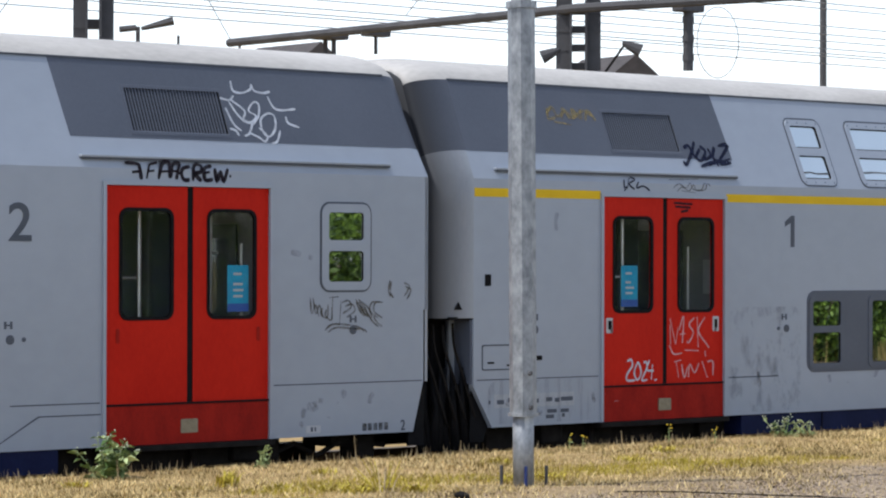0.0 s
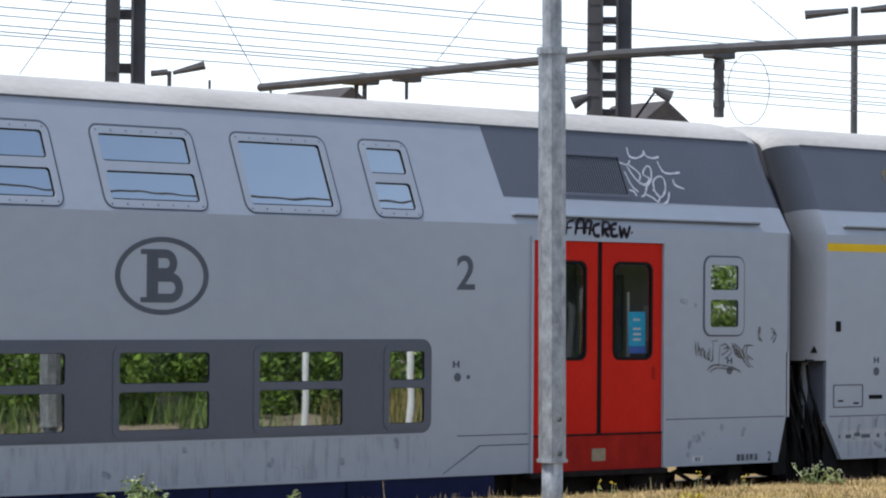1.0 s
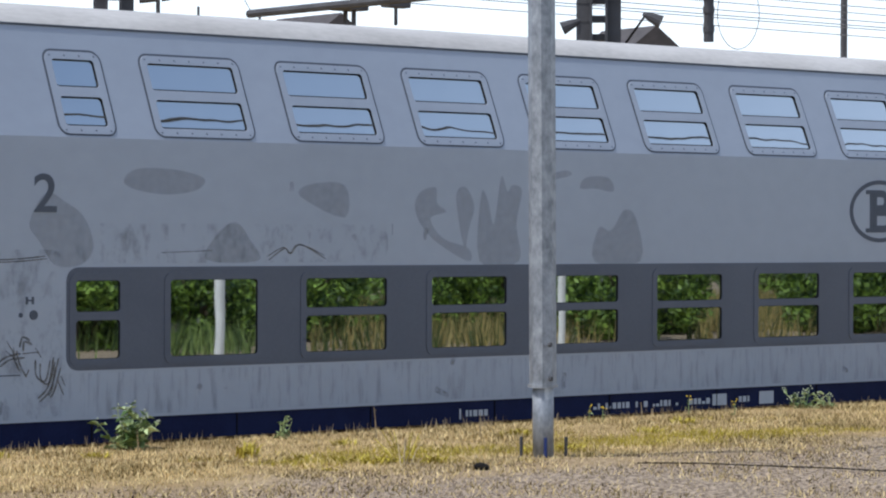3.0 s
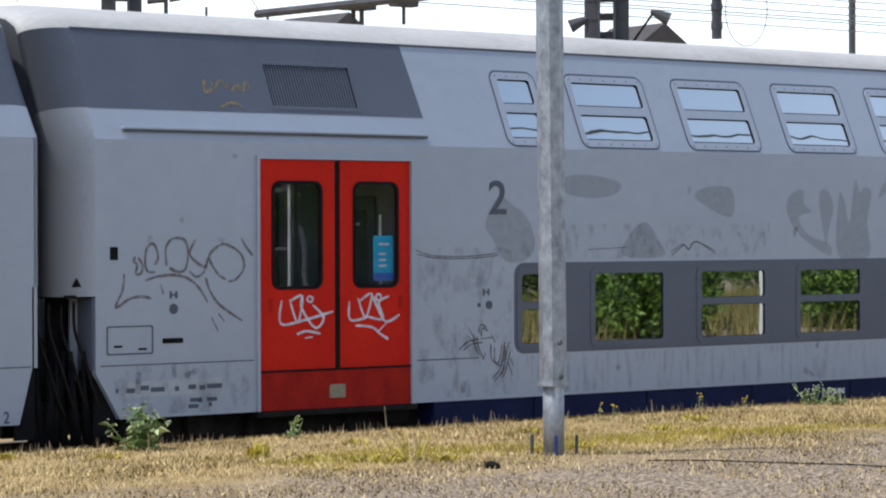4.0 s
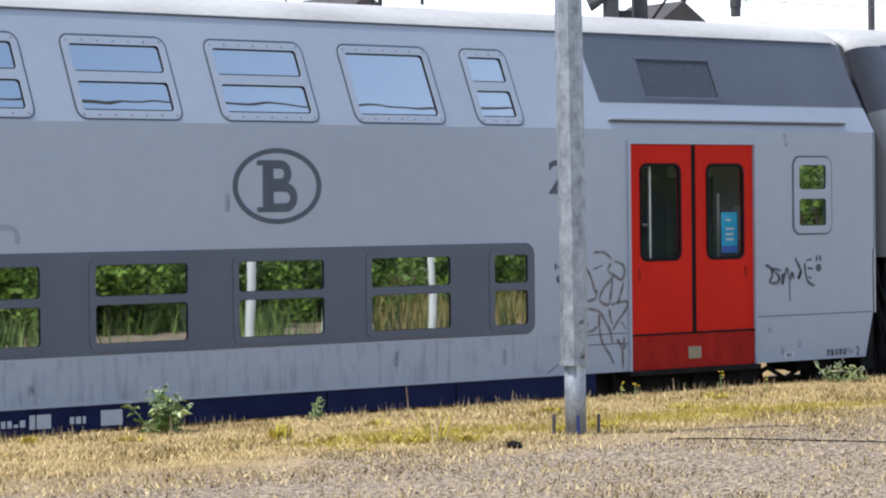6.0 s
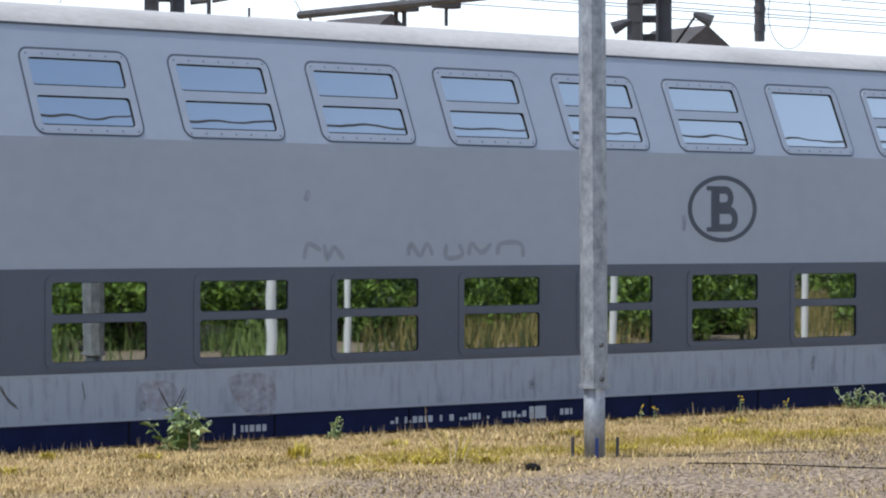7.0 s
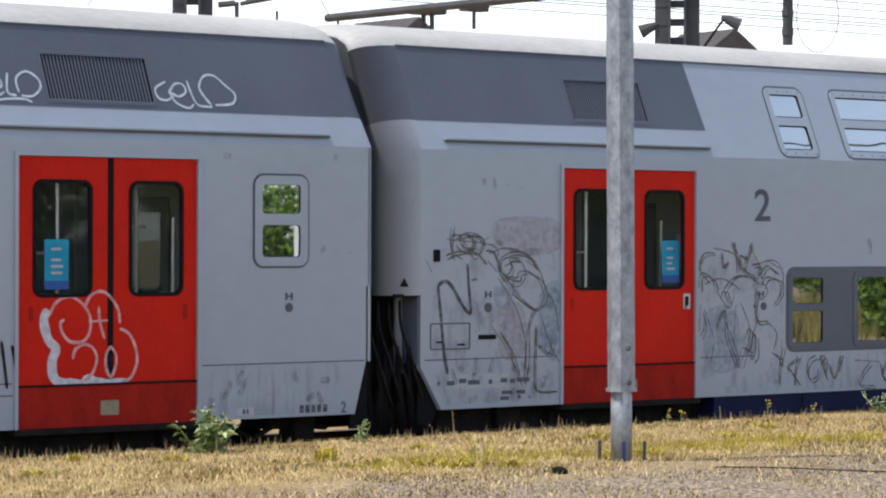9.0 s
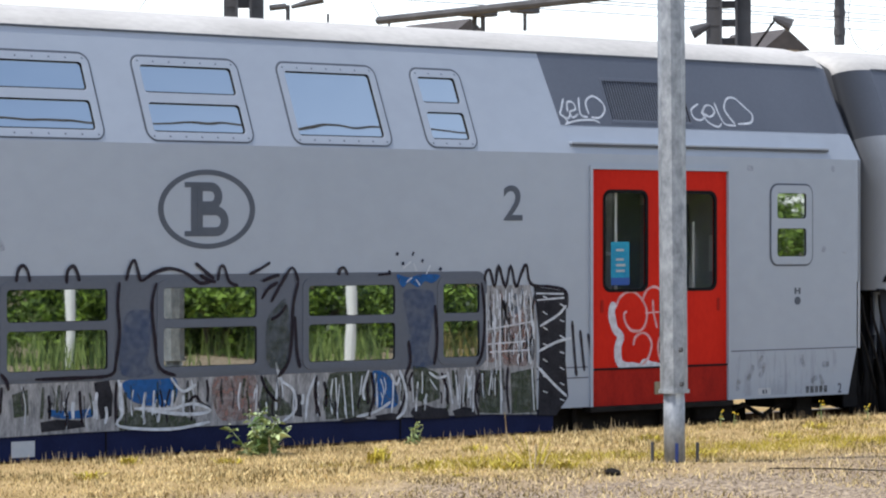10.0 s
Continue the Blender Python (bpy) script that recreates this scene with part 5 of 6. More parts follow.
blobs(coaches[1], STAIN, 'soft', WALL, (((10.76, 1.82), (10.78, 2.53), (10.87, 2.47), (10.96, 2.21), (11.06, 2.72), (11.15, 2.56), (11.22, 2.63), (11.36, 2.57), (11.28, 2.21), (11.32, 1.82)), ((11.49, 2.5), (11.61, 2.7), (11.98, 2.8), (12.08, 2.75), (11.75, 2.67)), ((12.22, 2.61), (12.31, 2.73), (12.65, 2.73), (12.72, 2.58), (12.45, 2.61)), ((12.44, 1.81), (12.5, 2.18), (12.69, 2.15), (12.89, 2.38), (13.08, 2.28), (13.14, 1.81)),), "cleaned grey patch where paint was removed")
strokes(coaches[1], INK_FAINT, 0.012, WALL, (((4.23, 1.93), (4.47, 1.87), (4.95, 1.86), (5.37, 1.89)), ((6.68, 1.92), (7.28, 1.94)), ((7.95, 1.88), (8.15, 1.97), (8.23, 1.91), (8.35, 2), (8.67, 1.89)), ((9.56, 2.21), (9.56, 2.1)),))
strokes(coaches[2], STAIN, 0.045, WALL, (((11.34, 1.86), (11.39, 2.01), (11.55, 1.95)), ((11.59, 2.01), (11.63, 1.86), (11.71, 1.98), (11.83, 1.86)), ((12.66, 1.89), (12.7, 2.01), (12.82, 1.89), (12.91, 2.01), (12.99, 1.89)), ((13.17, 2.01), (13.17, 1.87), (13.38, 1.89), (13.34, 2.01)), ((13.47, 1.89), (13.51, 2.01), (13.64, 1.92), (13.78, 2.01)), ((13.86, 1.89), (13.91, 2.01), (14.18, 2.01), (14.22, 1.87)),), "ghost of a removed tag")
blobs(coaches[2], PINK_STAIN, 'soft', WALL, (((10.43, 0.72), (10.94, 0.72), (10.97, 0.36), (10.62, 0.39)), ((9.42, 0.69), (9.79, 0.69), (9.82, 0.42), (9.49, 0.46)),), "pink ghost of removed paint")
blobs(coaches[2], BLUE_STAIN, 'soft', WALL, (((1.27, 1.59), (1.51, 1.59), (1.47, 1.37), (1.3, 1.4)), ((1.84, 1.19), (2.11, 1.19), (2.11, 0.97), (1.87, 0.97)), ((1.98, 1.58), (2.16, 1.55), (2.14, 1.35), (1.95, 1.41)),), "blue ghost of removed paint")

strokes(coaches[2], INK_FADE, 0.013, WALL2, (((0.74, 2.22), (0.69, 2.00), (0.84, 1.88)), ((0.83, 2.12), (1.01, 1.88), (1.12, 2.06), (1.20, 2.12)), ((0.71, 2.06), (0.91, 2.16), (1.12, 2.09), (1.08, 1.94), (0.87, 1.95), (0.75, 2.03)), ((0.63, 2.09), (1.24, 2.03), (1.32, 1.91)), ((1.20, 1.94), (1.41, 2.00), (1.70, 1.94), (1.86, 1.81), (1.98, 1.55), (1.91, 1.43)), ((1.32, 1.87), (1.49, 1.62), (1.66, 1.46), (1.87, 1.33)), ((1.41, 1.81), (1.61, 1.87), (1.70, 1.71), (1.57, 1.59), (1.42, 1.69)), ((1.70, 1.87), (1.91, 1.75)), ((1.32, 1.69), (1.57, 1.37), (1.70, 0.99), (1.70, 0.73)), ((1.91, 1.30), (2.04, 0.98), (2.17, 0.79)),), "faded brown scribbled tag")
strokes(coaches[2], INK_FADE, 0.013, WALL2, (((1.24, 1.19), (1.45, 0.93), (1.66, 0.55)), ((1.99, 1.55), (2.12, 1.36), (2.16, 1.10)), ((0.36, 1.88), (0.44, 1.75)), ((4.30, 1.93), (4.23, 1.77), (4.40, 1.60)), ((4.44, 2.00), (4.77, 1.93), (4.87, 1.76)), ((4.77, 2.07), (4.92, 1.73), (5.06, 2.07)), ((5.01, 2.03), (5.20, 1.76)), ((4.30, 1.60), (4.58, 1.66), (4.87, 1.53)), ((5.06, 1.80), (5.40, 1.86), (5.55, 1.69), (5.50, 1.45)), ((5.20, 1.62), (5.30, 1.52), (5.21, 1.42), (5.11, 1.52)), ((4.30, 1.33), (4.45, 0.99), (4.40, 0.73)), ((4.54, 1.33), (4.78, 0.92), (4.87, 0.65)), ((4.87, 1.39), (5.02, 1.05), (4.87, 0.71)), ((5.16, 1.25), (5.02, 0.91), (4.92, 0.65)),), "faded brown scribbled tag")
strokes(coaches[2], INK_FADE, 0.013, WALL2, (((5.26, 1.18), (5.45, 1.04), (5.40, 0.84)), ((4.49, 1.53), (4.68, 1.33), (4.77, 1.46)),), "faded brown scribbled tag")
blobs(coaches[2], PINK_STAIN, "soft", WALL, (((1.24, 2.25), (1.57, 2.33), (2.14, 2.29), (2.18, 2.00), (1.74, 1.92), (1.32, 2.03)), ((1.33, 1.37), (1.66, 1.40), (1.70, 0.92), (1.37, 0.87)),), "pink ghost of removed paint")
blobs(coaches[2], BLUE_STAIN, "soft", WALL2, (((1.92, 1.55), (2.18, 1.62), (2.18, 0.91), (2.00, 0.85), (1.89, 1.24)), ((4.30, 1.26), (4.78, 1.32), (4.87, 0.71), (4.40, 0.66)),), "blue ghost of removed paint")
blobs(coaches[1], STAIN, "soft", WALL, (((5.19, 2.20), (5.37, 2.48), (5.58, 2.40), (5.79, 2.26), (5.90, 1.98), (5.76, 1.81), (5.47, 1.81), (5.30, 2.03)),), "cleaned grey patch where paint was removed")

rng = random.Random(11)
for k in range(150):
    u = rng.uniform(14.7, 20.85)
    z0 = rng.uniform(0.38, 0.6)
    z1 = min(z0 + rng.uniform(0.08, 0.35), 0.79)
    strokes(coaches[3], rng.choice((INK_WHITE, INK_WHITE, INK_BLACK, INK_DULL, MURAL_OLIVE)), rng.uniform(0.008, 0.03), WALL3, (((u, z0), (u + rng.uniform(-0.02, 0.02), (z0 + z1) / 2), (u + rng.uniform(-0.03, 0.03), z1)),))
for k in range(110):
    u = rng.uniform(20.6, 21.2)
    z0 = rng.uniform(0.82, 1.45)
    z1 = min(z0 + rng.uniform(0.05, 0.3), 1.6)
    strokes(coaches[3], rng.choice((INK_WHITE, INK_WHITE, MURAL_BLACK, INK_DULL, MURAL_ROSE)), rng.uniform(0.008, 0.02), WALL3, (((u, z0), (u + rng.uniform(-0.02, 0.02), (z0 + z1) / 2), (u + rng.uniform(-0.04, 0.04), z1)),))
for k, u in ((0, 2.33), (0, 4.04), (2, 4.05)):
    lock = part("lock_plate", plate([rounded(u - 0.05, 1.33, u + 0.05, 1.50, 0.015, 2)], 0.006, 0.014), LABEL, coaches[k], "pale lock plate")
    part("lock_slot", plate([rounded(u - 0.02, 1.37, u + 0.02, 1.47, 0.01, 2)], 0.001, 0.008), BLACK, lock)
SMUDGE = ink("grime_smudge", (0.13, 0.13, 0.135), 0.19, 0.17)
SMUDGE_DARK = ink("worn_lettering", (0.08, 0.085, 0.095), 0.6, 0.35)
SCRATCH = ink("pale_scratch", (0.6, 0.62, 0.64), 0.4, 0.3)
for k, c in enumerate(coaches):
    rng = random.Random(40 + k)
    for u in ((2.56, 3.72, 3.72, 3.72)[k], (23.5, 23.5, 23.5, 22.33)[k]):
        poster = part("poster", plate([rounded(u - 0.01, 1.62, u + 0.25, 2.08, 0.01, 2)], 0.05, 0.054), POSTER, c, "blue paper poster on the glass")
        part("poster_foot", plate([rounded(u - 0.01, 1.62, u + 0.25, 1.70, 0.01, 2)], 0.046, 0.049), POSTER_LOW, poster)
        for z in (1.76, 1.82, 1.88, 1.98):
            part("bar", box(u + 0.06, 0.046, z, u + 0.14 + rng.uniform(0, 0.06), 0.049, z + 0.025), LABEL, poster)
    lines, marks = [], []
    for i in range(34):
        u, z = rng.choice((rng.uniform(0.7, 2.1), rng.uniform(4.3, 21.8), rng.uniform(5, 21), rng.uniform(24.1, 25.7))), rng.uniform(0.40, 0.76)
        if i % 4 == 0:
            z = rng.uniform(1.9, 2.9)
        a = rng.uniform(-0.5, 0.5) + (1.57 if rng.random() < 0.7 else 0)
        d = rng.uniform(0.04, 0.2)
        lines.append(((u, z), (u + d * math.cos(a) * 0.5 + rng.uniform(-0.02, 0.02), z + d * math.sin(a) * 0.5), (u + d * math.cos(a), min(z + d * math.sin(a), 2.98))))
        if i % 3 == 0:
            marks.append(((u + 0.3, z), (u + 0.3 + rng.uniform(0.02, 0.08), z + rng.uniform(-0.02, 0.03))))
    strokes(c, SMUDGE, 0.05, WALL, lines, "grimy smudges on the paint")
    strokes(c, SCRATCH, 0.008, WALL2, marks, "pale scratches in the paint")
def grime(name, colour, most, stretch):
    """Thin patchy dirt with runs, clear between the patches."""
    m = material(name, [c * 0.8 for c in colour], colour, 5, 0.8, 0, 0, 40, gloss=0.1)
    n, l = m.node_tree.nodes, m.node_tree.links
    co, mp, no, rg = (n.new("ShaderNode" + q) for q in ("TexCoord", "Mapping", "TexNoise", "MapRange"))
    mp.inputs["Scale"].default_value = stretch
    no.inputs["Scale"].default_value, no.inputs["Detail"].default_value, no.inputs["Roughness"].default_value = 3.0, 9, 0.68
    l.new(co.outputs["Object"], mp.inputs[0])
    l.new(mp.outputs[0], no.inputs[0])
    rg.inputs["From Min"].default_value, rg.inputs["From Max"].default_value = 0.50, 0.72
    rg.inputs["To Min"].default_value, rg.inputs["To Max"].default_value = 0.0, most
    l.new(no.outputs[0], rg.inputs["Value"])
    l.new(rg.outputs[0], n["Principled BSDF"].inputs["Alpha"])
    return m


GRIME = grime("patchy_grime", (0.10, 0.10, 0.105), 0.42, (1.8, 1, 0.9))
RUNS = grime("dirt_runs", (0.09, 0.09, 0.095), 0.34, (4.0, 1, 0.5))
for k, mat, u0, z0, u1, z1 in ((1, GRIME, 4.25, 0.38, 5.58, 1.95), (1, RUNS, 5.4, 0.38, 20.6, 0.79), (1, GRIME, 0.5, 0.38, 2.1, 0.85), (1, GRIME, 5.7, 1.82, 9.5, 2.2),
                               (2, GRIME, 0.45, 0.40, 2.12, 2.0), (2, GRIME, 4.25, 0.38, 5.58, 1.9), (2, RUNS, 5.6, 0.38, 21.0, 0.79),
                               (0, GRIME, 4.25, 0.38, 5.5, 1.6), (0, RUNS, 0.5, 0.38, 2.1, 0.85), (3, RUNS, 24.1, 0.38, 25.7, 0.87)):
    dirt = part("dirt_wash", plate([rounded(u0, z0, u1, z1, 0.15)], -0.0035, -0.003), mat, coaches[k], "patchy grey dirt on the paint")
    tagged(dirt, kind="stuff")
for k, c in enumerate(coaches):
    # data panels and numbers, as plain bars
    panel = part("data_panel", plate([rounded(0.60, 0.555, 1.78, 0.70, 0.01, 2)], -0.002, 0.002), FAINT_LABEL, c, "faded data panel")
    for u0, u1, z in ((0.64, 0.74, 0.62), (0.80, 0.90, 0.64), (0.92, 1.08, 0.62), (1.20, 1.25, 0.62), (1.36, 1.45, 0.63), (1.49, 1.56, 0.62), (1.58, 1.76, 0.63)):
        part("bar", box(u0, -0.004, z - 0.025, u1, 0.001, z + 0.02), SIGN, panel)
    for u0, u1, z in ((1.38, 1.52, 0.50), (1.58, 1.70, 0.50), (1.36, 1.48, 0.44), (1.60, 1.64, 0.45), (0.52, 0.545, 0.62)):
        part("bar", box(u0, -0.003, z - 0.02, u1, 0.001, z + 0.02), SIGN, c)
    for i in range(5):
        part("number_bar", box(25.18 + 0.072 * i, -0.003, 0.385, 25.23 + 0.072 * i, 0.001, 0.46), SMUDGE_DARK, c)
    lettering("end_number", "2", 0.11, 0.06, 25.69, 0.37, SIGN, c, "small dark end numeral")
    part("sticker", plate([rounded(24.44, 0.385, 24.63, 0.46, 0.01, 2)], -0.003, 0.001), LABEL, c, "white sticker")
    for u0, u1 in ((24.50, 24.53), (24.55, 24.57)):
        part("bar", box(u0, -0.005, 0.40, u1, -0.001, 0.445), SIGN, c)
    part("seam", plate([[(20.75, 0.38), (20.77, 0.38), (21.27, 0.655), (21.96, 0.655), (21.96, 0.667), (21.26, 0.667)]], -0.002, 0.002), SIGN, c)
    tri = bmesh.new()
    tri.faces.new([tri.verts.new((0.10 - 0.97 * d, 0.019 + 0.2 * d, z)) for d, z in ((-0.05, 1.61), (0.05, 1.61), (0.0, 1.70))])
    bmesh.ops.translate(tri, vec=(-0.006, -0.008, 0), verts=tri.verts)
    part("warning_sign", tri, BLACK, c, "small dark warning triangle")
    for u0, u1, z0, z1 in ((10.51, 10.53, 0.16, 0.27), (14.34, 14.57, 0.16, 0.29), (15.12, 15.36, 0.15, 0.295)):
        part("white_square", box(u0, 0.024, z0, u1, 0.029, z1), LABEL, c, "white data square on the skirt")
    rng = random.Random(70)
    for u0, u1 in ((10.60, 10.88), (12.46, 13.30), (13.38, 13.88), (13.96, 14.26), (14.7, 14.95)):
        u = u0
        while u < u1:
            w = rng.choice((0.03, 0.045, 0.055))
            if rng.random() < 0.85:
                part("bar", box(u, 0.024, 0.185, u + w, 0.029, 0.25 if rng.random() < 0.8 else 0.215), LABEL, c)
            u += w + 0.022


# ---- the ground ----
EDGE = SIDE - 0.62
GROUND = 0.15


def ground_sheet():
    ys = [-600, -200, -60, -20, -5, 5, 10, 12.5] + [12.5 + 0.25 * i for i in range(1, 36)] + [EDGE - 0.12, EDGE, EDGE + 0.1, EDGE + 0.35, 24.5, 26, 27.5, 30, 60, 200, 900]
    ys = sorted(set(ys))
    xs = [-600, -200, -60, -20, 0, 4] + [6 + 0.3 * i for i in range(80)] + [34, 50, 100, 250, 900]
    bm = bmesh.new()
    grid = []
    for x in xs:
        row = []
        for y in ys:
            z = GROUND
            if y < EDGE and 4 < x < 34 and y > 10:
                z += 0.03 * noise.noise((x * 0.8, y * 0.8, 0)) + 0.015 * noise.noise((x * 3, y * 3, 4))
            if EDGE + 0.05 < y <= 27:
                z = -0.28
            row.append(bm.verts.new((x, y, z)))
        grid.append(row)
    for a, b in zip(grid, grid[1:]):
        for i in range(len(ys) - 1):
            bm.faces.new((a[i], b[i], b[i + 1], a[i + 1]))
    return bm


def ground_material():
    m = material("dry_verge", (0.22, 0.148, 0.06), (0.50, 0.365, 0.18), 1.1, 0.95, 0, 0.7, 22, gloss=0.1)
    t = m.node_tree
    n, l = t.nodes, t.links
    bsdf = n["Principled BSDF"]
    old = bsdf.inputs["Base Color"].links[0].from_socket
    geo, sep = n.new("ShaderNodeNewGeometry"), n.new("ShaderNodeSeparateXYZ")
    l.new(geo.outputs["Position"], sep.inputs[0])
    # gravel verge near the path, with an uneven border
    no = n.new("ShaderNodeTexNoise")
    no.inputs["Scale"].default_value, no.inputs["Detail"].default_value = 0.9, 5
    l.new(geo.outputs["Position"], no.inputs[0])
    ad = n.new("ShaderNodeMath")
    ad.operation = "MULTIPLY_ADD"
    ad.inputs[1].default_value = 3.2
    l.new(no.outputs[0], ad.inputs[0])
    l.new(sep.outputs["Y"], ad.inputs[2])
    rng = n.new("ShaderNodeMapRange")
    rng.inputs["From Min"].default_value, rng.inputs["From Max"].default_value = 18.2, 20.2
    l.new(ad.outputs[0], rng.inputs["Value"])
    grit = n.new("ShaderNodeTexNoise")
    grit.inputs["Scale"].default_value, grit.inputs["Detail"].default_value = 28, 6
    l.new(geo.outputs["Position"], grit.inputs[0])
    gr = n.new("ShaderNodeValToRGB")
    gr.color_ramp.elements[0].position, gr.color_ramp.elements[1].position = 0.38, 0.62
    gr.color_ramp.elements[0].color, gr.color_ramp.elements[1].color = (0.075, 0.052, 0.036, 1), (0.46, 0.37, 0.265, 1)
    l.new(grit.outputs[0], gr.inputs[0])
    mx = n.new("ShaderNodeMix")
    mx.data_type = "RGBA"
    l.new(rng.outputs[0], mx.inputs[0])
    l.new(gr.outputs[0], mx.inputs[6])
    l.new(old, mx.inputs[7])
    l.new(mx.outputs[2], bsdf.inputs["Base Color"])
    return m


tagged(part("ground", ground_sheet(), ground_material()), "dry yellow verge turning to gravel", "ground", kind="structure")
tagged(part("trackbed", box(-300, EDGE + 0.25, -0.30, 300, 26.6, -0.17), STONE), "dark stone ballast under the train", "trackbed", kind="structure")
for y in (SIDE + 0.68, SIDE + 2.15):
    rail = box(-300, y - 0.036, -0.05, 300, y + 0.036, 0.0)
    box(-300, y - 0.01, -0.15, 300, y + 0.01, -0.05, rail)
    box(-300, y - 0.07, -0.168, 300, y + 0.07, -0.15, rail)
    tagged(part("rail", rail, RUST), "rusty steel rail under the train", "rail", "rails")


def blades(name, count, spot, length, width, mat, seed, lean=0.6):
    """Many thin three-sided blades of grass in one mesh."""
    rng = np.random.default_rng(seed)
    xy, keep = spot(rng, count)
    xy = xy[keep]
    m = len(xy)
    h = length * rng.uniform(0.5, 1.3, m)
    a = rng.uniform(0, 2 * np.pi, m)
    b = rng.uniform(0, 2 * np.pi, m)
    base = np.column_stack([xy, np.full(m, GROUND - 0.02)])
    w = np.column_stack([np.cos(a), np.sin(a), np.zeros(m)]) * width / 2
    off = np.column_stack([np.cos(b), np.sin(b), np.zeros(m)]) * (h * lean * rng.uniform(0, 1, m))[:, None]
    tip = base + off + np.column_stack([np.zeros(m), np.zeros(m), h])
    v = np.stack([base - w, base + w, tip], 1).reshape(-1, 3)
    me = bpy.data.meshes.new(name)
    me.from_pydata(v.tolist(), [], np.arange(3 * m).reshape(-1, 3).tolist())
    me.materials.append(mat)
    return new(name, me)


def verge(rng, n):
    xy = np.column_stack([rng.uniform(7, 30, n), rng.uniform(12.5, EDGE - 0.02, n)])
    d = np.array([noise.noise((x * 0.5, y * 0.7, 9)) for x, y in xy])
    dense = np.where(xy[:, 1] > 17.5 + 0.9 * d, 1.0, 0.3)
    view = np.abs(np.degrees(np.arctan2(xy[:, 0], xy[:, 1])) - 40) < 15
    return xy, (rng.uniform(0, 1, n) < dense * (0.8 + 0.5 * d)) & view


def fringe(rng, n):
    xy = np.column_stack([rng.uniform(9, 32, n), EDGE - np.abs(rng.normal(0, 0.22, n))])
    return xy, np.array([noise.noise((x * 1.1, 3, 1)) > -0.15 for x, y in xy])


def patches(rng, n):
    c = np.array([(15.1, 18.85), (15.4, 18.5), (16.3, 18.95), (18.05, 18.75), (18.8, 19.0), (19.6, 19.0), (15.9, 19.3), (20.6, 18.6)])
    i = rng.integers(0, len(c), n)
    return c[i] + rng.normal(0, 1, (n, 2)) * (0.45, 0.22), np.ones(n, bool)


def clumps(rng, n):
    """Low tussocks a hand or two wide."""
    c = np.column_stack([rng.uniform(8, 31, 1100), 17.9 + 3.6 * rng.uniform(0, 1, 1100)])
    i = rng.integers(0, len(c), n)
    xy = c[i] + rng.normal(0, 1, (n, 2)) * (0.08, 0.06)
    return xy, (xy[:, 1] < EDGE - 0.02)


def olive_clumps(rng, n):
    c = np.vstack([np.column_stack([rng.uniform(14, 21.5, 70), rng.normal(18.75, 0.35, 70)]), np.column_stack([rng.uniform(18, 28, 60), rng.uniform(18.3, 21.2, 60)])])
    i = rng.integers(0, len(c), n)
    xy = c[i] + rng.normal(0, 1, (n, 2)) * (0.14, 0.07)
    return xy, (xy[:, 1] > 17.8)


tagged(blades("grass_tussocks", 30000, clumps, 0.055, 0.011, STRAW, 21, 1.1), "tussocks of straw-yellow dry grass", "grass", kind="stuff")
tagged(blades("olive_tussocks", 9500, olive_clumps, 0.055, 0.011, OLIVE, 22, 1.0), "tussocks of olive-green grass", "grass", kind="stuff")
tagged(blades("dry_grass", 210000, verge, 0.055, 0.016, STRAW, 1, 1.3), "short sun-dried yellow grass", "grass", kind="stuff")
tagged(blades("edge_grass", 1300, fringe, 0.11, 0.012, SEED, 2, 0.35), "reddish seed-headed grass along the edge", "grass", kind="stuff")
tagged(blades("green_grass", 5000, patches, 0.07, 0.012, OLIVE, 3, 1.0), "patches of green grass", "grass", kind="stuff")


def pebbles(count, seed):
    """Loose gravel: low eight-sided stones in one mesh."""
    r = np.random.default_rng(seed)
    n = count
    c = np.column_stack([r.uniform(8, 27, n), 12.6 + 5.6 * r.uniform(0, 1, n), np.full(n, GROUND + 0.004)])
    c[:, 1] += 0.5 * np.sin(c[:, 0] * 1.3) * (c[:, 1] > 17)
    size = r.uniform(0.004, 0.010, n) * np.where(r.uniform(0, 1, n) < 0.04, 2.0, 1)
    e = np.array([(1, 0, 0), (0, 1, 0), (-1, 0, 0), (0, -1, 0), (0, 0, 0.8), (0, 0, -0.8)])
    jitter = r.uniform(0.7, 1.3, (n, 6, 1))
    a = r.uniform(0, 6.28, n)
    rot = np.zeros((n, 3, 3))
    rot[:, 0, 0], rot[:, 0, 1], rot[:, 1, 0], rot[:, 1, 1], rot[:, 2, 2] = np.cos(a), -np.sin(a), np.sin(a), np.cos(a), 1
    v = np.einsum("nij,nkj->nki", rot, e[None] * jitter) * size[:, None, None] + c[:, None]
    f = np.array([(0, 1, 4), (1, 2, 4), (2, 3, 4), (3, 0, 4), (1, 0, 5), (2, 1, 5), (3, 2, 5), (0, 3, 5)])
    faces = (f[None] + 6 * np.arange(n)[:, None, None]).reshape(-1, 3)
    me = bpy.data.meshes.new("gravel")
    me.from_pydata(v.reshape(-1, 3).tolist(), [], faces.tolist())
    me.materials.append(GRIT)
    return new("gravel", me)


tagged(pebbles(26000, 6), "loose brown and pale gravel", "gravel", kind="stuff")


# ---- the pole ----
def at(yaw, far, z):
    a = radians(yaw)
    return Vector((far * math.sin(a), far * math.cos(a), z))


def up(far, elev):
    return EYE.z + far * math.tan(radians(elev))


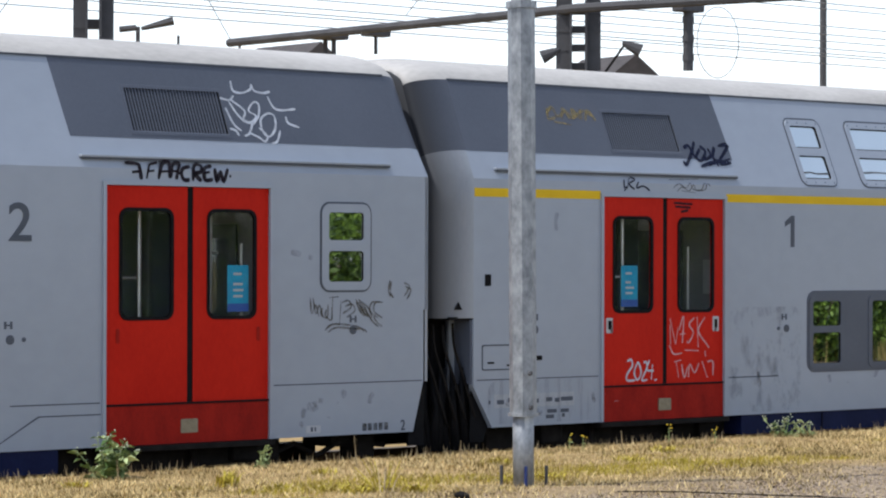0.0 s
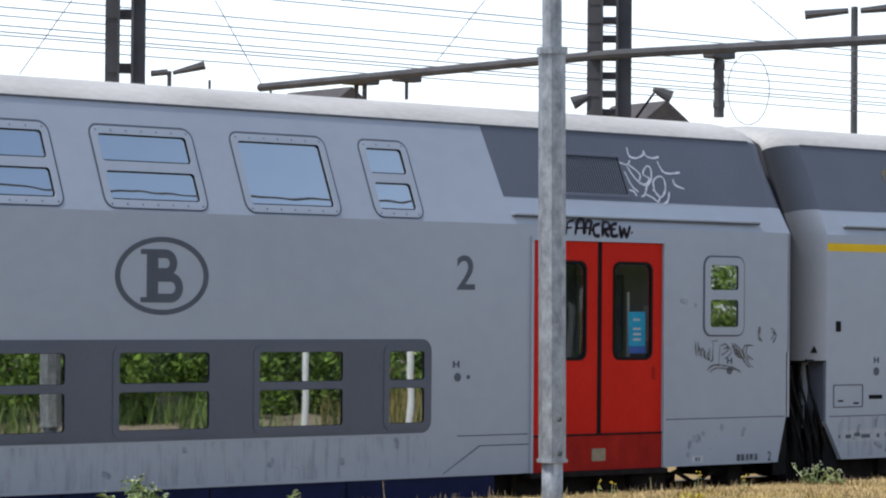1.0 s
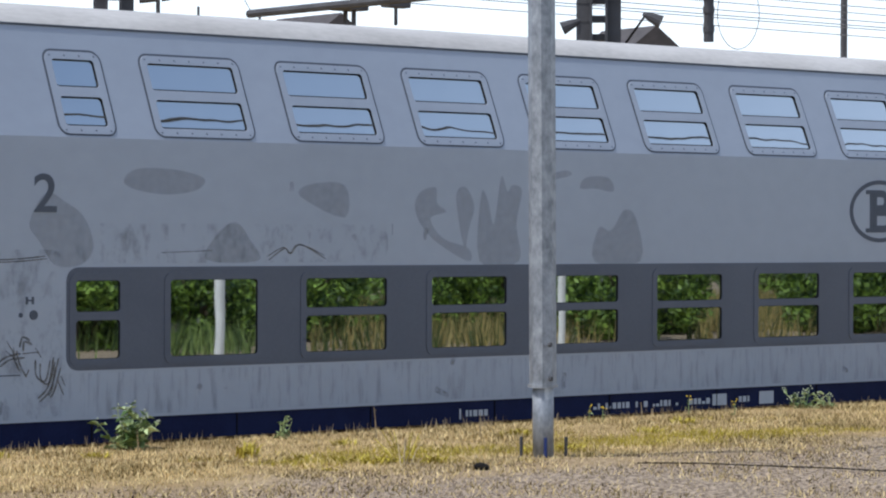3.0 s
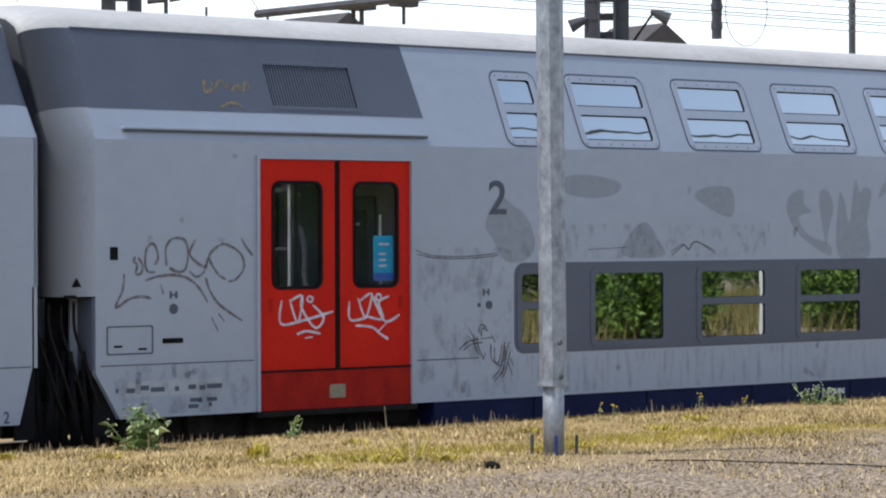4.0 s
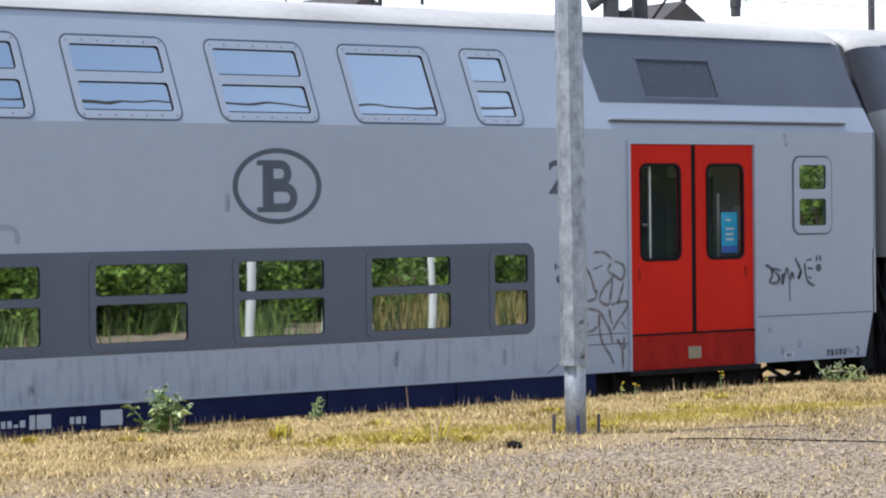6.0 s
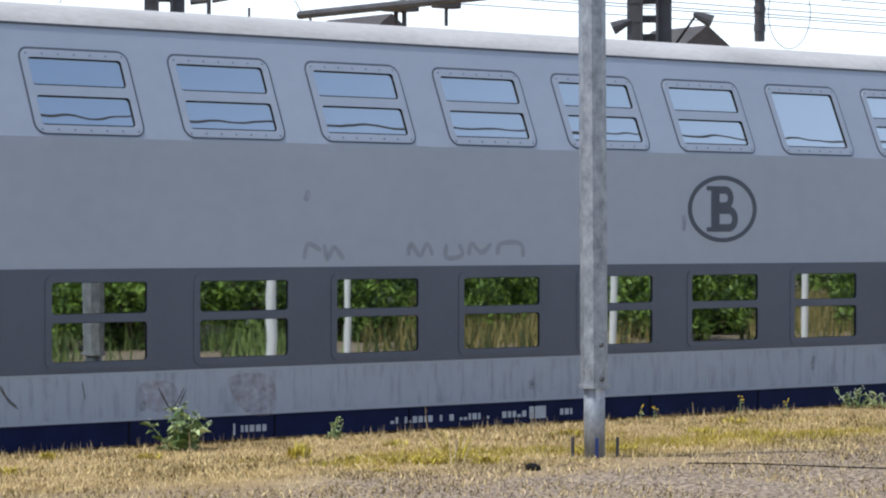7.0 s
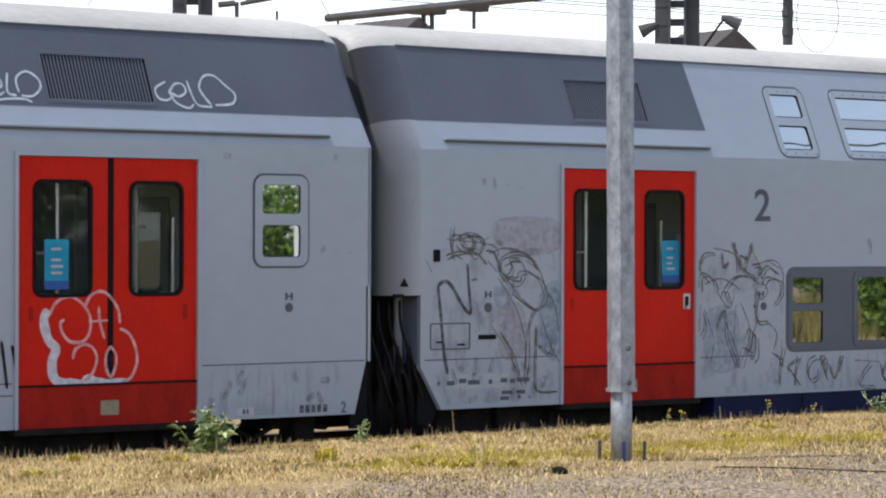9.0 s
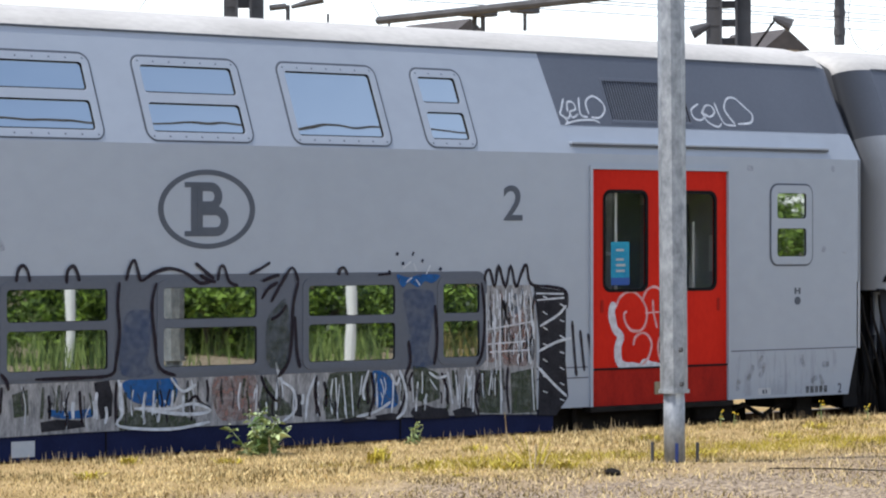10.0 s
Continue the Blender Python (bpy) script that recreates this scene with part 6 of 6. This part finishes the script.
def pole():
    base = Vector((16.755, 18.072, GROUND - 0.02))
    p = new("steel_pole")
    p.location = base
    p.rotation_euler = (0, radians(-0.9), radians(17))
    part("foot_tube", tube([(0, 0, -0.05), (0, 0, 0.72)], 0.094, 16), GALV, p, "", True)
    part("sleeve", tube([(0, 0, 0.64), (0, 0, 4.26)], 0.12, 8), GALV, p, "eight-sided galvanised sleeve")
    part("upper_tube", tube([(0, 0, 4.2), (0, 0, 6.6)], 0.088, 12), GALV, p)
    part("collar", tube([(0, 0, 4.22), (0, 0, 4.28)], 0.137, 8), GALV, p)
    part("collar", tube([(0, 0, 0.635), (0, 0, 0.665)], 0.136, 8), GALV, p)
    part("base_plate", box(-0.13, -0.13, -0.01, 0.13, 0.13, 0.018, None, 0.004), GALV, p)
    for x, z in ((-0.05, 0.72), (-0.06, 1.02)):
        part("lock", tube([(x - 0.05, -0.125, z), (x - 0.05, -0.15, z)], 0.022, 6), MAST, p)
    return tagged(p, "galvanised octagonal steel pole on the verge", "pole")


pole()
for across, near, mat, lab in ((-0.195, 0.0, MAST, "dark anchor stub beside the pole"), (0.02, 0.14, BLUE, "blue anchor stub beside the pole"), (0.20, 0.0, MAST, "dark anchor stub beside the pole")):
    x, y = 16.755 + 0.73 * across - 0.68 * near, 18.072 - 0.68 * across - 0.73 * near
    b = part("anchor_stub", tube([(x, y, 0.1), (x, y, 0.33)], 0.016, 8), mat)
    tagged(b, lab, "anchor stub", "stubs round the pole foot")


stone = bmesh.new()
bmesh.ops.create_icosphere(stone, subdivisions=2, radius=0.07)
for v in stone.verts:
    v.co = v.co * (1 + 0.3 * noise.noise(v.co * 12)) * Vector((1, 0.8, 0.45)).length / 1.35
    v.co.z *= 0.55
clod = part("stone", stone, GEAR, None, "", True)
clod.location = (15.5, 17.48, GROUND + 0.02)
tagged(clod, "dark clod of earth on the gravel", "stone")
# thin dark line over the gravel, drawn as a low tube
cable = part("ground_line", tube([(16.85, 17.0, 0.165), (17.2, 16.6, 0.17), (17.5, 16.1, 0.165), (17.75, 15.5, 0.17), (17.95, 14.8, 0.165), (18.1, 14.0, 0.17)], 0.006, 6), GEAR)
tagged(cable, "thin dark line across the gravel", "cable")


# ---- overhead line, lamps and houses beyond the train ----
def battened_mast(yaw, far, width, turn, step, low, plate_high):
    """Two channels joined by batten plates."""
    m = new("catenary_mast")
    m.location, m.rotation_euler = at(yaw, far, 0), (0, 0, radians(turn))
    for s in (-1, 1):
        w = width * 0.165
        x = s * (width / 2 - w)
        ch = box(x - w, -0.02, 0, x + w, 0.02, 11)
        box(x - w * s - 0.02, -0.2, 0, x - w * s + 0.02, 0.2, 11, ch)
        part("channel", ch, MAST, m)
        part("channel", box(x - w, 0.18, 0, x + w, 0.22, 11), MAST, m)
    z = low
    while z < 11:
        part("batten", box(-width / 2 + 0.01, -0.03, z, width / 2 - 0.01, 0.21, z + plate_high), MAST, m)
        z += step
    return tagged(m, "dark riveted catenary mast of two channels", "catenary mast", "masts beyond the train")


FAR = 44.0
battened_mast(43.93, FAR, 0.70, -44, 0.29, 0.5, 0.10)
battened_mast(34.03, 40.5, 0.58, -34, 0.78, 0.77, 0.13)
z_beam = up(FAR, 5.11)
far_l = (z_beam - EYE.z) / math.tan(radians(4.41))
far_r = (z_beam - EYE.z) / math.tan(radians(5.44))
left, right = at(36.78, far_l, z_beam), at(49.53, far_r, z_beam)
beam = new("cross_span")
part("tube", tube([left, at(43.93, FAR - 0.3, z_beam), right, right + (right - left) * 0.4], 0.075, 8), MAST, beam)
for yaw, low, wide in ((46.17, 3.87, 0.11), (38.75, 4.1, 0.06), (38.92, 4.1, 0.06), (39.78, 4.2, 0.045)):
    f = far_l + (far_r - far_l) * (yaw - 36.78) / 12.75
    hang = part("dropper", tube([at(yaw, f, z_beam), at(yaw, f, up(f, low))], wide * 0.75, 8), MAST, beam)
    part("clamp", box(-0.25, -0.12, -0.05, 0.25, 0.12, 0.1, None, 0.02), MAST, hang).location = at(yaw, f, z_beam)
    if wide > 0.1:
        for zz in (0.15, 0.45, 0.75):
            part("insulator", tube([at(yaw, f, up(f, low) + zz), at(yaw, f, up(f, low) + zz + 0.1)], 0.095, 10), MAST, hang)
tagged(beam, "dark tubular cross-span carrying droppers", "cross-span")

# wires run along the tracks
for yaw, elev, y in ((31.5, 5.95, 36), (31.5, 5.58, 37), (31.5, 5.38, 38), (31.5, 5.18, 39), (38.4, 6.22, 33), (49, 5.1, 37), (49, 4.75, 38), (49, 4.45, 39), (49, 4.2, 36)):
    d = aim(yaw, elev)
    k = y / d.y
    z = EYE.z + k * d.z
    w = part("overhead_wire", tube([(-30, y, z), (150, y, z)], 0.010, 5), WIRE)
    tagged(w, "thin dark overhead railway wire", "overhead wire", "wires")
w = part("overhead_wire", tube([(-30, SIDE - 3.0, 6.80), (150, SIDE - 3.0, 6.80)], 0.014, 5), MAST)
tagged(w, "thin dark overhead railway wire", "overhead wire", "wires")
for ya, ea, yb, eb, f in ((35.6, 6.6, 36.8, 4.5, 46), (33.0, 6.2, 31.9, 4.6, 43), (41.9, 6.9, 40.4, 5.0, 44), (46.4, 6.6, 47.8, 5.4, 46)):
    w = part("stay_wire", tube([at(ya, f, up(f, ea)), at(yb, f, up(f, eb))], 0.008, 5), WIRE)
    tagged(w, "thin slanting steel stay wire", "stay wire", "stays")
ring = [(math.cos(2 * math.pi * i / 40), math.sin(2 * math.pi * i / 40)) for i in range(41)]
c0 = at(46.77, 46, up(46, 4.44))
loop = part("wire_hoop", tube([c0 + Vector((math.cos(radians(46.8)) * 0.34 * a, -math.sin(radians(46.8)) * 0.34 * a, 0.58 * b)) for a, b in ring], 0.008, 5), WIRE)
tagged(loop, "thin wire hoop hanging at the line", "wire hoop")
post = new("lamp_post")
part("post", tube([at(48.9, 60, 0), at(48.9, 60, up(60, 6.1))], 0.075, 8), MAST, post)
for s in (-1, 1):
    part("lamp_head", tube([at(48.9 + 0.12 * s, 60, up(60, 6.02)), at(48.9 + 1.0 * s, 60, up(60, 6.02 + 0.08 * s))], 0.07, 6, None, 0.11), MAST, post)
tagged(post, "slim dark lamp post with two heads", "lamp post", "lamps beyond the train")
post = new("lamp_post")
part("post", tube([at(34.93, 75, 0), at(34.93, 75, up(75, 4.72))], 0.06, 8), MAST, post)
part("lamp_head", tube([at(34.55, 75, up(75, 4.66)), at(34.9, 75, up(75, 4.7))], 0.09, 6), MAST, post)
part("lamp_head", tube([at(35.0, 75, up(75, 4.68)), at(35.65, 75, up(75, 4.85))], 0.06, 6, None, 0.13), MAST, post)
tagged(post, "slim dark lamp post with two heads", "lamp post", "lamps beyond the train")


def horn(yaw, elev, far, turn):
    h = new("loudspeaker")
    c = at(yaw, far, up(far, elev))
    side = Vector((math.cos(radians(44)) * turn, -math.sin(radians(44)) * turn, -0.45)).normalized()
    part("bell", tube([c - side * 0.12, c, c + side * 0.2], 0.03, 10, None, 0.11), MAST, h)
    part("bracket", tube([c - side * 0.1, c - side * 0.1 + Vector((0, 0, -0.05)), at(44.45 if turn > 0 else 43.5, far, up(far, elev) - 0.45)], 0.02, 6), GEAR, h)
    return tagged(h, "dark horn loudspeaker on the mast", "loudspeaker", "loudspeakers")


horn(44.97, 4.38, FAR, 1)
horn(43.42, 4.25, FAR, -1)


def house(yaw, far, elev, wide, deep):
    top = up(far, elev)
    h = new("house")
    h.location, h.rotation_euler = at(yaw, far, 0), (0, 0, radians(-yaw + 35))
    wall = top - wide * 0.38
    part("wall", box(-wide / 2 + 0.3, -deep / 2, 0, wide / 2 - 0.3, deep / 2, wall), WALLS, h)
    bm = bmesh.new()
    for y0, y1 in ((-deep / 2 - 0.3, deep / 2 + 0.3),):
        a = [bm.verts.new((x, y0, z)) for x, z in ((-wide / 2 - 0.2, wall - 0.1), (0, top), (wide / 2 + 0.2, wall - 0.1))]
        b = [bm.verts.new((x, y1, z)) for x, z in ((-wide / 2 - 0.2, wall - 0.1), (0, top), (wide / 2 + 0.2, wall - 0.1))]
        bm.faces.new((a[0], a[1], b[1], b[0]))
        bm.faces.new((a[1], a[2], b[2], b[1]))
        bm.faces.new((a[0], a[2], a[1]))
        bm.faces.new((b[0], b[1], b[2]))
    part("roof", bm, TILE, h)
    return tagged(h, "distant house with red tiled gable roof", "house", "houses beyond the train")


house(44.55, 150, 4.15, 2.6, 4.5)
house(38.0, 190, 4.38, 4.5, 7)
for yaw, elev in ((35.75, 4.55), (37.0, 4.5)):
    w = part("antenna_mast", tube([at(yaw, 80, 0), at(yaw, 80, up(80, elev))], 0.04, 6), MAST)
    tagged(w, "thin dark distant antenna mast", "antenna mast", "antennas beyond the train")


# ---- weeds ----
def leaf(bm, root, way, size, droop=0.3):
    side = way.cross(Vector((0, 0, 1))).normalized() * size * 0.28
    mid = root + way * size * 0.5 + Vector((0, 0, size * 0.1))
    tip = root + way * size - Vector((0, 0, size * droop))
    a, b, c, d = (bm.verts.new(q) for q in (root, mid - side, tip, mid + side))
    bm.faces.new((a, b, c, d))


def weed(x, y, height, stems, size, mat_top, rng, label, spread=0.12, mat=None):
    w = new("weed")
    w.location = (x, y, GROUND - 0.02)
    stalk, foliage, tops = bmesh.new(), bmesh.new(), bmesh.new()
    for s in range(stems):
        a = rng.uniform(0, 6.28)
        lean = Vector((math.cos(a), math.sin(a), 0)) * spread * rng.uniform(0.2, 1.3)
        h = height * rng.uniform(0.55, 1.0)
        pts = [lean * 0.3, lean * 0.6 + Vector((0, 0, h * 0.5)), lean + Vector((0, 0, h))]
        tube(pts, 0.007, 5, stalk, 0.003)
        for k in range(int(5 + 30 * h * size * 4)):
            f = rng.uniform(0.08, 1.0)
            b = rng.uniform(0, 6.28)
            root = lean * (0.3 + 0.7 * f) + Vector((0, 0, h * f))
            leaf(foliage, root, Vector((math.cos(b), math.sin(b), rng.uniform(-0.1, 0.7))).normalized(), size * rng.uniform(0.6, 1.3) * (1.2 - 0.6 * f))
        if mat_top:
            for k in range(4):
                c = lean + Vector((rng.gauss(0, 0.02), rng.gauss(0, 0.02), h + rng.uniform(-0.05, 0.03)))
                bmesh.ops.create_icosphere(tops, subdivisions=1, radius=0.009, matrix=Matrix.Translation(c))
    tagged(part("stem", stalk, mat or GREEN, w), kind="stuff")
    tagged(part("foliage", foliage, mat or GREEN, w), kind="stuff")
    if mat_top:
        tagged(part("flower", tops, mat_top, w), kind="stuff")
    else:
        tops.free()
    return tagged(w, label, "weed", "weeds on the verge")


rng = random.Random(4)
weed(14.35, 20.98, 0.45, 13, 0.16, PETAL_W, rng, "leafy green weed with white flower heads", 0.27)
weed(16.25, 21.2, 0.24, 5, 0.09, None, rng, "small leafy green weed on the edge", 0.1)
weed(23.7, 21.25, 0.26, 8, 0.10, PETAL_W, rng, "leafy green weed with white flower heads", 0.25)
weed(24.1, 21.2, 0.2, 5, 0.08, None, rng, "leafy weed with yellow flowers", 0.2)
for x, y, h in ((20.3, 21.2, 0.2), (20.5, 21.2, 0.2), (21.8, 21.2, 0.24), (22.2, 20.9, 0.2)):
    weed(x, y, h, 1, 0.05, PETAL_Y, rng, "slender weed with a yellow flower", 0.02)
for x, y, h in ((17.9, 20.2, 0.42), (16.95, 20.6, 0.46), (14.2, 20.6, 0.3), (20.8, 20.9, 0.28), (23.9, 21.1, 0.3)):
    weed(x, y, h, 1, 0.03, None, rng, "thin dry stalk of grass", 0.05, SEED)
weed(15.6, 18.6, 0.3, 12, 0.03, None, rng, "spiky tuft of dry stalks", 0.3, OLIVE)
weed(15.12, 18.05, 0.30, 5, 0.04, None, rng, "branching dry weed in the grass", 0.16, SEED)


def grass_tuft(x, y, height, wide, count, mat, seed, label):
    """A fan of bent, pointed blades from one root."""
    r = random.Random(seed)
    bm = bmesh.new()
    for _ in range(count):
        a, f = r.uniform(0, 6.28), r.uniform(0.1, 1.0)
        out = Vector((math.cos(a), math.sin(a), 0))
        side = out.cross(Vector((0, 0, 1))) * r.uniform(0.005, 0.009)
        root = Vector((r.gauss(0, wide * 0.3), r.gauss(0, wide * 0.3), 0))
        h = height * r.uniform(0.5, 1.1)
        mid = root + out * wide * f * 0.4 + Vector((0, 0, h * 0.65))
        tip = root + out * wide * f + Vector((0, 0, h * r.uniform(0.7, 1.0)))
        p = [bm.verts.new(q) for q in (root - side, root + side, mid + side, mid - side, tip)]
        bm.faces.new((p[0], p[1], p[2], p[3]))
        bm.faces.new((p[3], p[2], p[4]))
    w = part("grass_tuft", bm, mat)
    w.location = (x, y, GROUND - 0.02)
    return tagged(w, label, "grass", "grass tufts on the verge", "stuff")


grass_tuft(14.75, 19.74, 0.17, 0.16, 70, OLIVE, 1, "bright yellow-green spiky grass tuft")
for i, (x, y, h, wd) in enumerate(((15.03, 18.68, 0.10, 0.2), (15.08, 18.4, 0.12, 0.24), (15.3, 18.3, 0.12, 0.25), (15.55, 18.15, 0.11, 0.22), (14.9, 19.2, 0.08, 0.12), (16.9, 18.4, 0.10, 0.22), (17.5, 18.6, 0.09, 0.25), (12.9, 20.9, 0.1, 0.15), (11.9, 19.9, 0.09, 0.2), (13.6, 20.4, 0.09, 0.18), (16.2, 20.2, 0.09, 0.16), (18.4, 20.2, 0.1, 0.18), (19.6, 19.6, 0.09, 0.2), (20.9, 20.4, 0.1, 0.2), (14.35, 18.1, 0.06, 0.1))):
    grass_tuft(x, y, h, wd, 60, OLIVE, 20 + i, "low olive-green grass tuft in the dry verge")


# ---- what the windows mirror: bushes and white posts across the path ----
def bush(seed, height, wide):
    r = np.random.default_rng(seed)
    b = new("bush")
    stems = bmesh.new()
    pts = []
    for k in range(7):
        a = r.uniform(0, 6.28)
        tip = Vector((math.cos(a) * wide * 0.3, math.sin(a) * wide * 0.3, height * r.uniform(0.5, 0.8)))
        tube([(0.1 * math.cos(a), 0.1 * math.sin(a), 0), tip * 0.5 + Vector((0, 0, 0.2)), tip], 0.06, 6, stems, 0.02)
    part("trunk", stems, BARK, b)
    clumps = [(r.uniform(-wide / 2, wide / 2), r.uniform(-wide / 2.5, wide / 2.5), height * r.uniform(0.12, 0.85), r.uniform(0.1, 0.2) * wide) for _ in range(38)]
    m = 9000
    i = r.integers(0, len(clumps), m)
    c = np.array(clumps)[i]
    d = r.normal(0, 1, (m, 3))
    d /= np.linalg.norm(d, axis=1)[:, None]
    pos = c[:, :3] + d * (c[:, 3] * r.uniform(0.5, 1, m) ** 0.5)[:, None]
    pos[:, 2] = np.maximum(pos[:, 2], 0.08)
    u, w = r.normal(0, 1, (m, 3)), r.normal(0, 1, (m, 3))
    u /= np.linalg.norm(u, axis=1)[:, None]
    w /= np.linalg.norm(w, axis=1)[:, None]
    s = r.uniform(0.05, 0.13, m)[:, None] * (0.5 + wide / 10)
    v = np.stack([pos - u * s, pos + w * s * 0.5, pos + u * s, pos - w * s * 0.5], 1).reshape(-1, 3)
    me = bpy.data.meshes.new("crown")
    me.from_pydata(v.tolist(), [], np.arange(4 * m).reshape(-1, 4).tolist())
    me.materials.append(LEAF)
    o = new("crown", me)
    o.parent = b
    return tagged(b, "tall leafy green roadside bush", "bush", "bushes along the path")


def meadow(rng, n):
    xy = np.column_stack([rng.uniform(12, 85, n), rng.uniform(-9, 9, n)])
    clump = np.array([noise.noise((x * 0.35, y * 0.35, 5)) for x, y in xy])
    return xy, (np.hypot(xy[:, 0], xy[:, 1]) > 9) & (clump > -0.12)


def seen_low(xy):
    """The angle at which a spot shows in the train's glass."""
    return np.degrees(np.arctan2(xy[:, 0], 2 * SIDE - xy[:, 1]))


def lush(rng, n):
    xy, keep = meadow(rng, n)
    return xy, keep & (seen_low(xy) < 38)


def ripe(rng, n):
    xy, keep = meadow(rng, n)
    return xy, keep & (seen_low(xy) >= 38)


LUSH = material("lush_blade", (0.035, 0.07, 0.014), (0.26, 0.34, 0.09), 0.5, 0.7, 0, 0, 2.0, (1, 1, 1), 0.6)
tagged(blades("green_meadow", 70000, lush, 0.5, 0.035, LUSH, 7, 0.5), "tall lush green meadow grass", "grass", kind="stuff")
tagged(blades("golden_meadow", 70000, ripe, 0.5, 0.035, MEADOW, 8, 0.5), "tall olive and golden meadow grass", "grass", kind="stuff")
rng = random.Random(8)
first, low = [bush(1, 3.6, 4.6), bush(2, 4.6, 5.2)], bush(5, 1.5, 2.2)
low.matrix_basis = pose(21, 4.0, GROUND - 0.02)
spots = [(16 + 3.2 * i, -9 + rng.uniform(-2.5, 2.0)) for i in range(24)] + [(22 + 2.1 * i + rng.uniform(-1, 1), 2.5 + rng.uniform(-4, 5.5)) for i in range(26)]
for i, (x, y) in enumerate(spots):
    m = pose(x, y, GROUND - 0.02, 0, 0, rng.uniform(0, 360))
    if i < 2:
        first[i].matrix_basis = m
    else:
        q = copy_thing(first[i % 2] if i < 24 else low, m)
for yaw, far, high, thick in ((30.5, 42.5, 2.3, 0.075), (36.2, 42.5, 2.3, 0.075), (37.75, 42.5, 2.2, 0.05), (39.9, 42.5, 2.2, 0.055), (43.2, 42.5, 2.2, 0.055), (47.1, 42.5, 2.3, 0.05)):
    x, y = far * math.sin(radians(yaw)), 2 * SIDE - far * math.cos(radians(yaw))
    q = part("white_post", tube([(x, y, 0), (x + 0.04, y, high)], thick, 10), WHITE)
    tagged(q, "white post beside the bushes", "post", "white posts")
x, y = 48 * math.sin(radians(34.7)), 2 * SIDE - 48 * math.cos(radians(34.7))
block = part("stone_block", box(x - 0.5, y - 0.25, 0.1, x + 0.5, y + 0.25, 0.55, None, 0.04), WALLS)
tagged(block, "low pale stone block in the tall grass", "stone block")


# ---- the train moves ----
def place_at(t):
    """The train's place along x at t seconds, on a smooth curve through TRAVEL."""
    i = max(1, min(len(TRAVEL) - 1, next((j for j, q in enumerate(TRAVEL) if q[0] >= t), len(TRAVEL) - 1)))
    (t0, s0), (t1, s1) = TRAVEL[i - 1], TRAVEL[i]
    return s0 + (s1 - s0) * (t - t0) / (t1 - t0)


def motions():
    for k, c in enumerate(coaches):
        walk(c, [(t, pose(s - k * PITCH, SIDE, 0)) for t, s in TRAVEL])
        # the wheels roll with the way that the coach has gone
        for w in c.children:
            if w.name.startswith("wheelset"):
                x, y, z = w.location
                steps = [i / 10 for i in range(101)]
                turn = [math.degrees((place_at(t) - TRAVEL[0][1]) / 0.46) for t in steps]
                walk(w, [(t, pose(x, y, z, 0, a, 0)) for t, a in zip(steps, turn)])


motions()
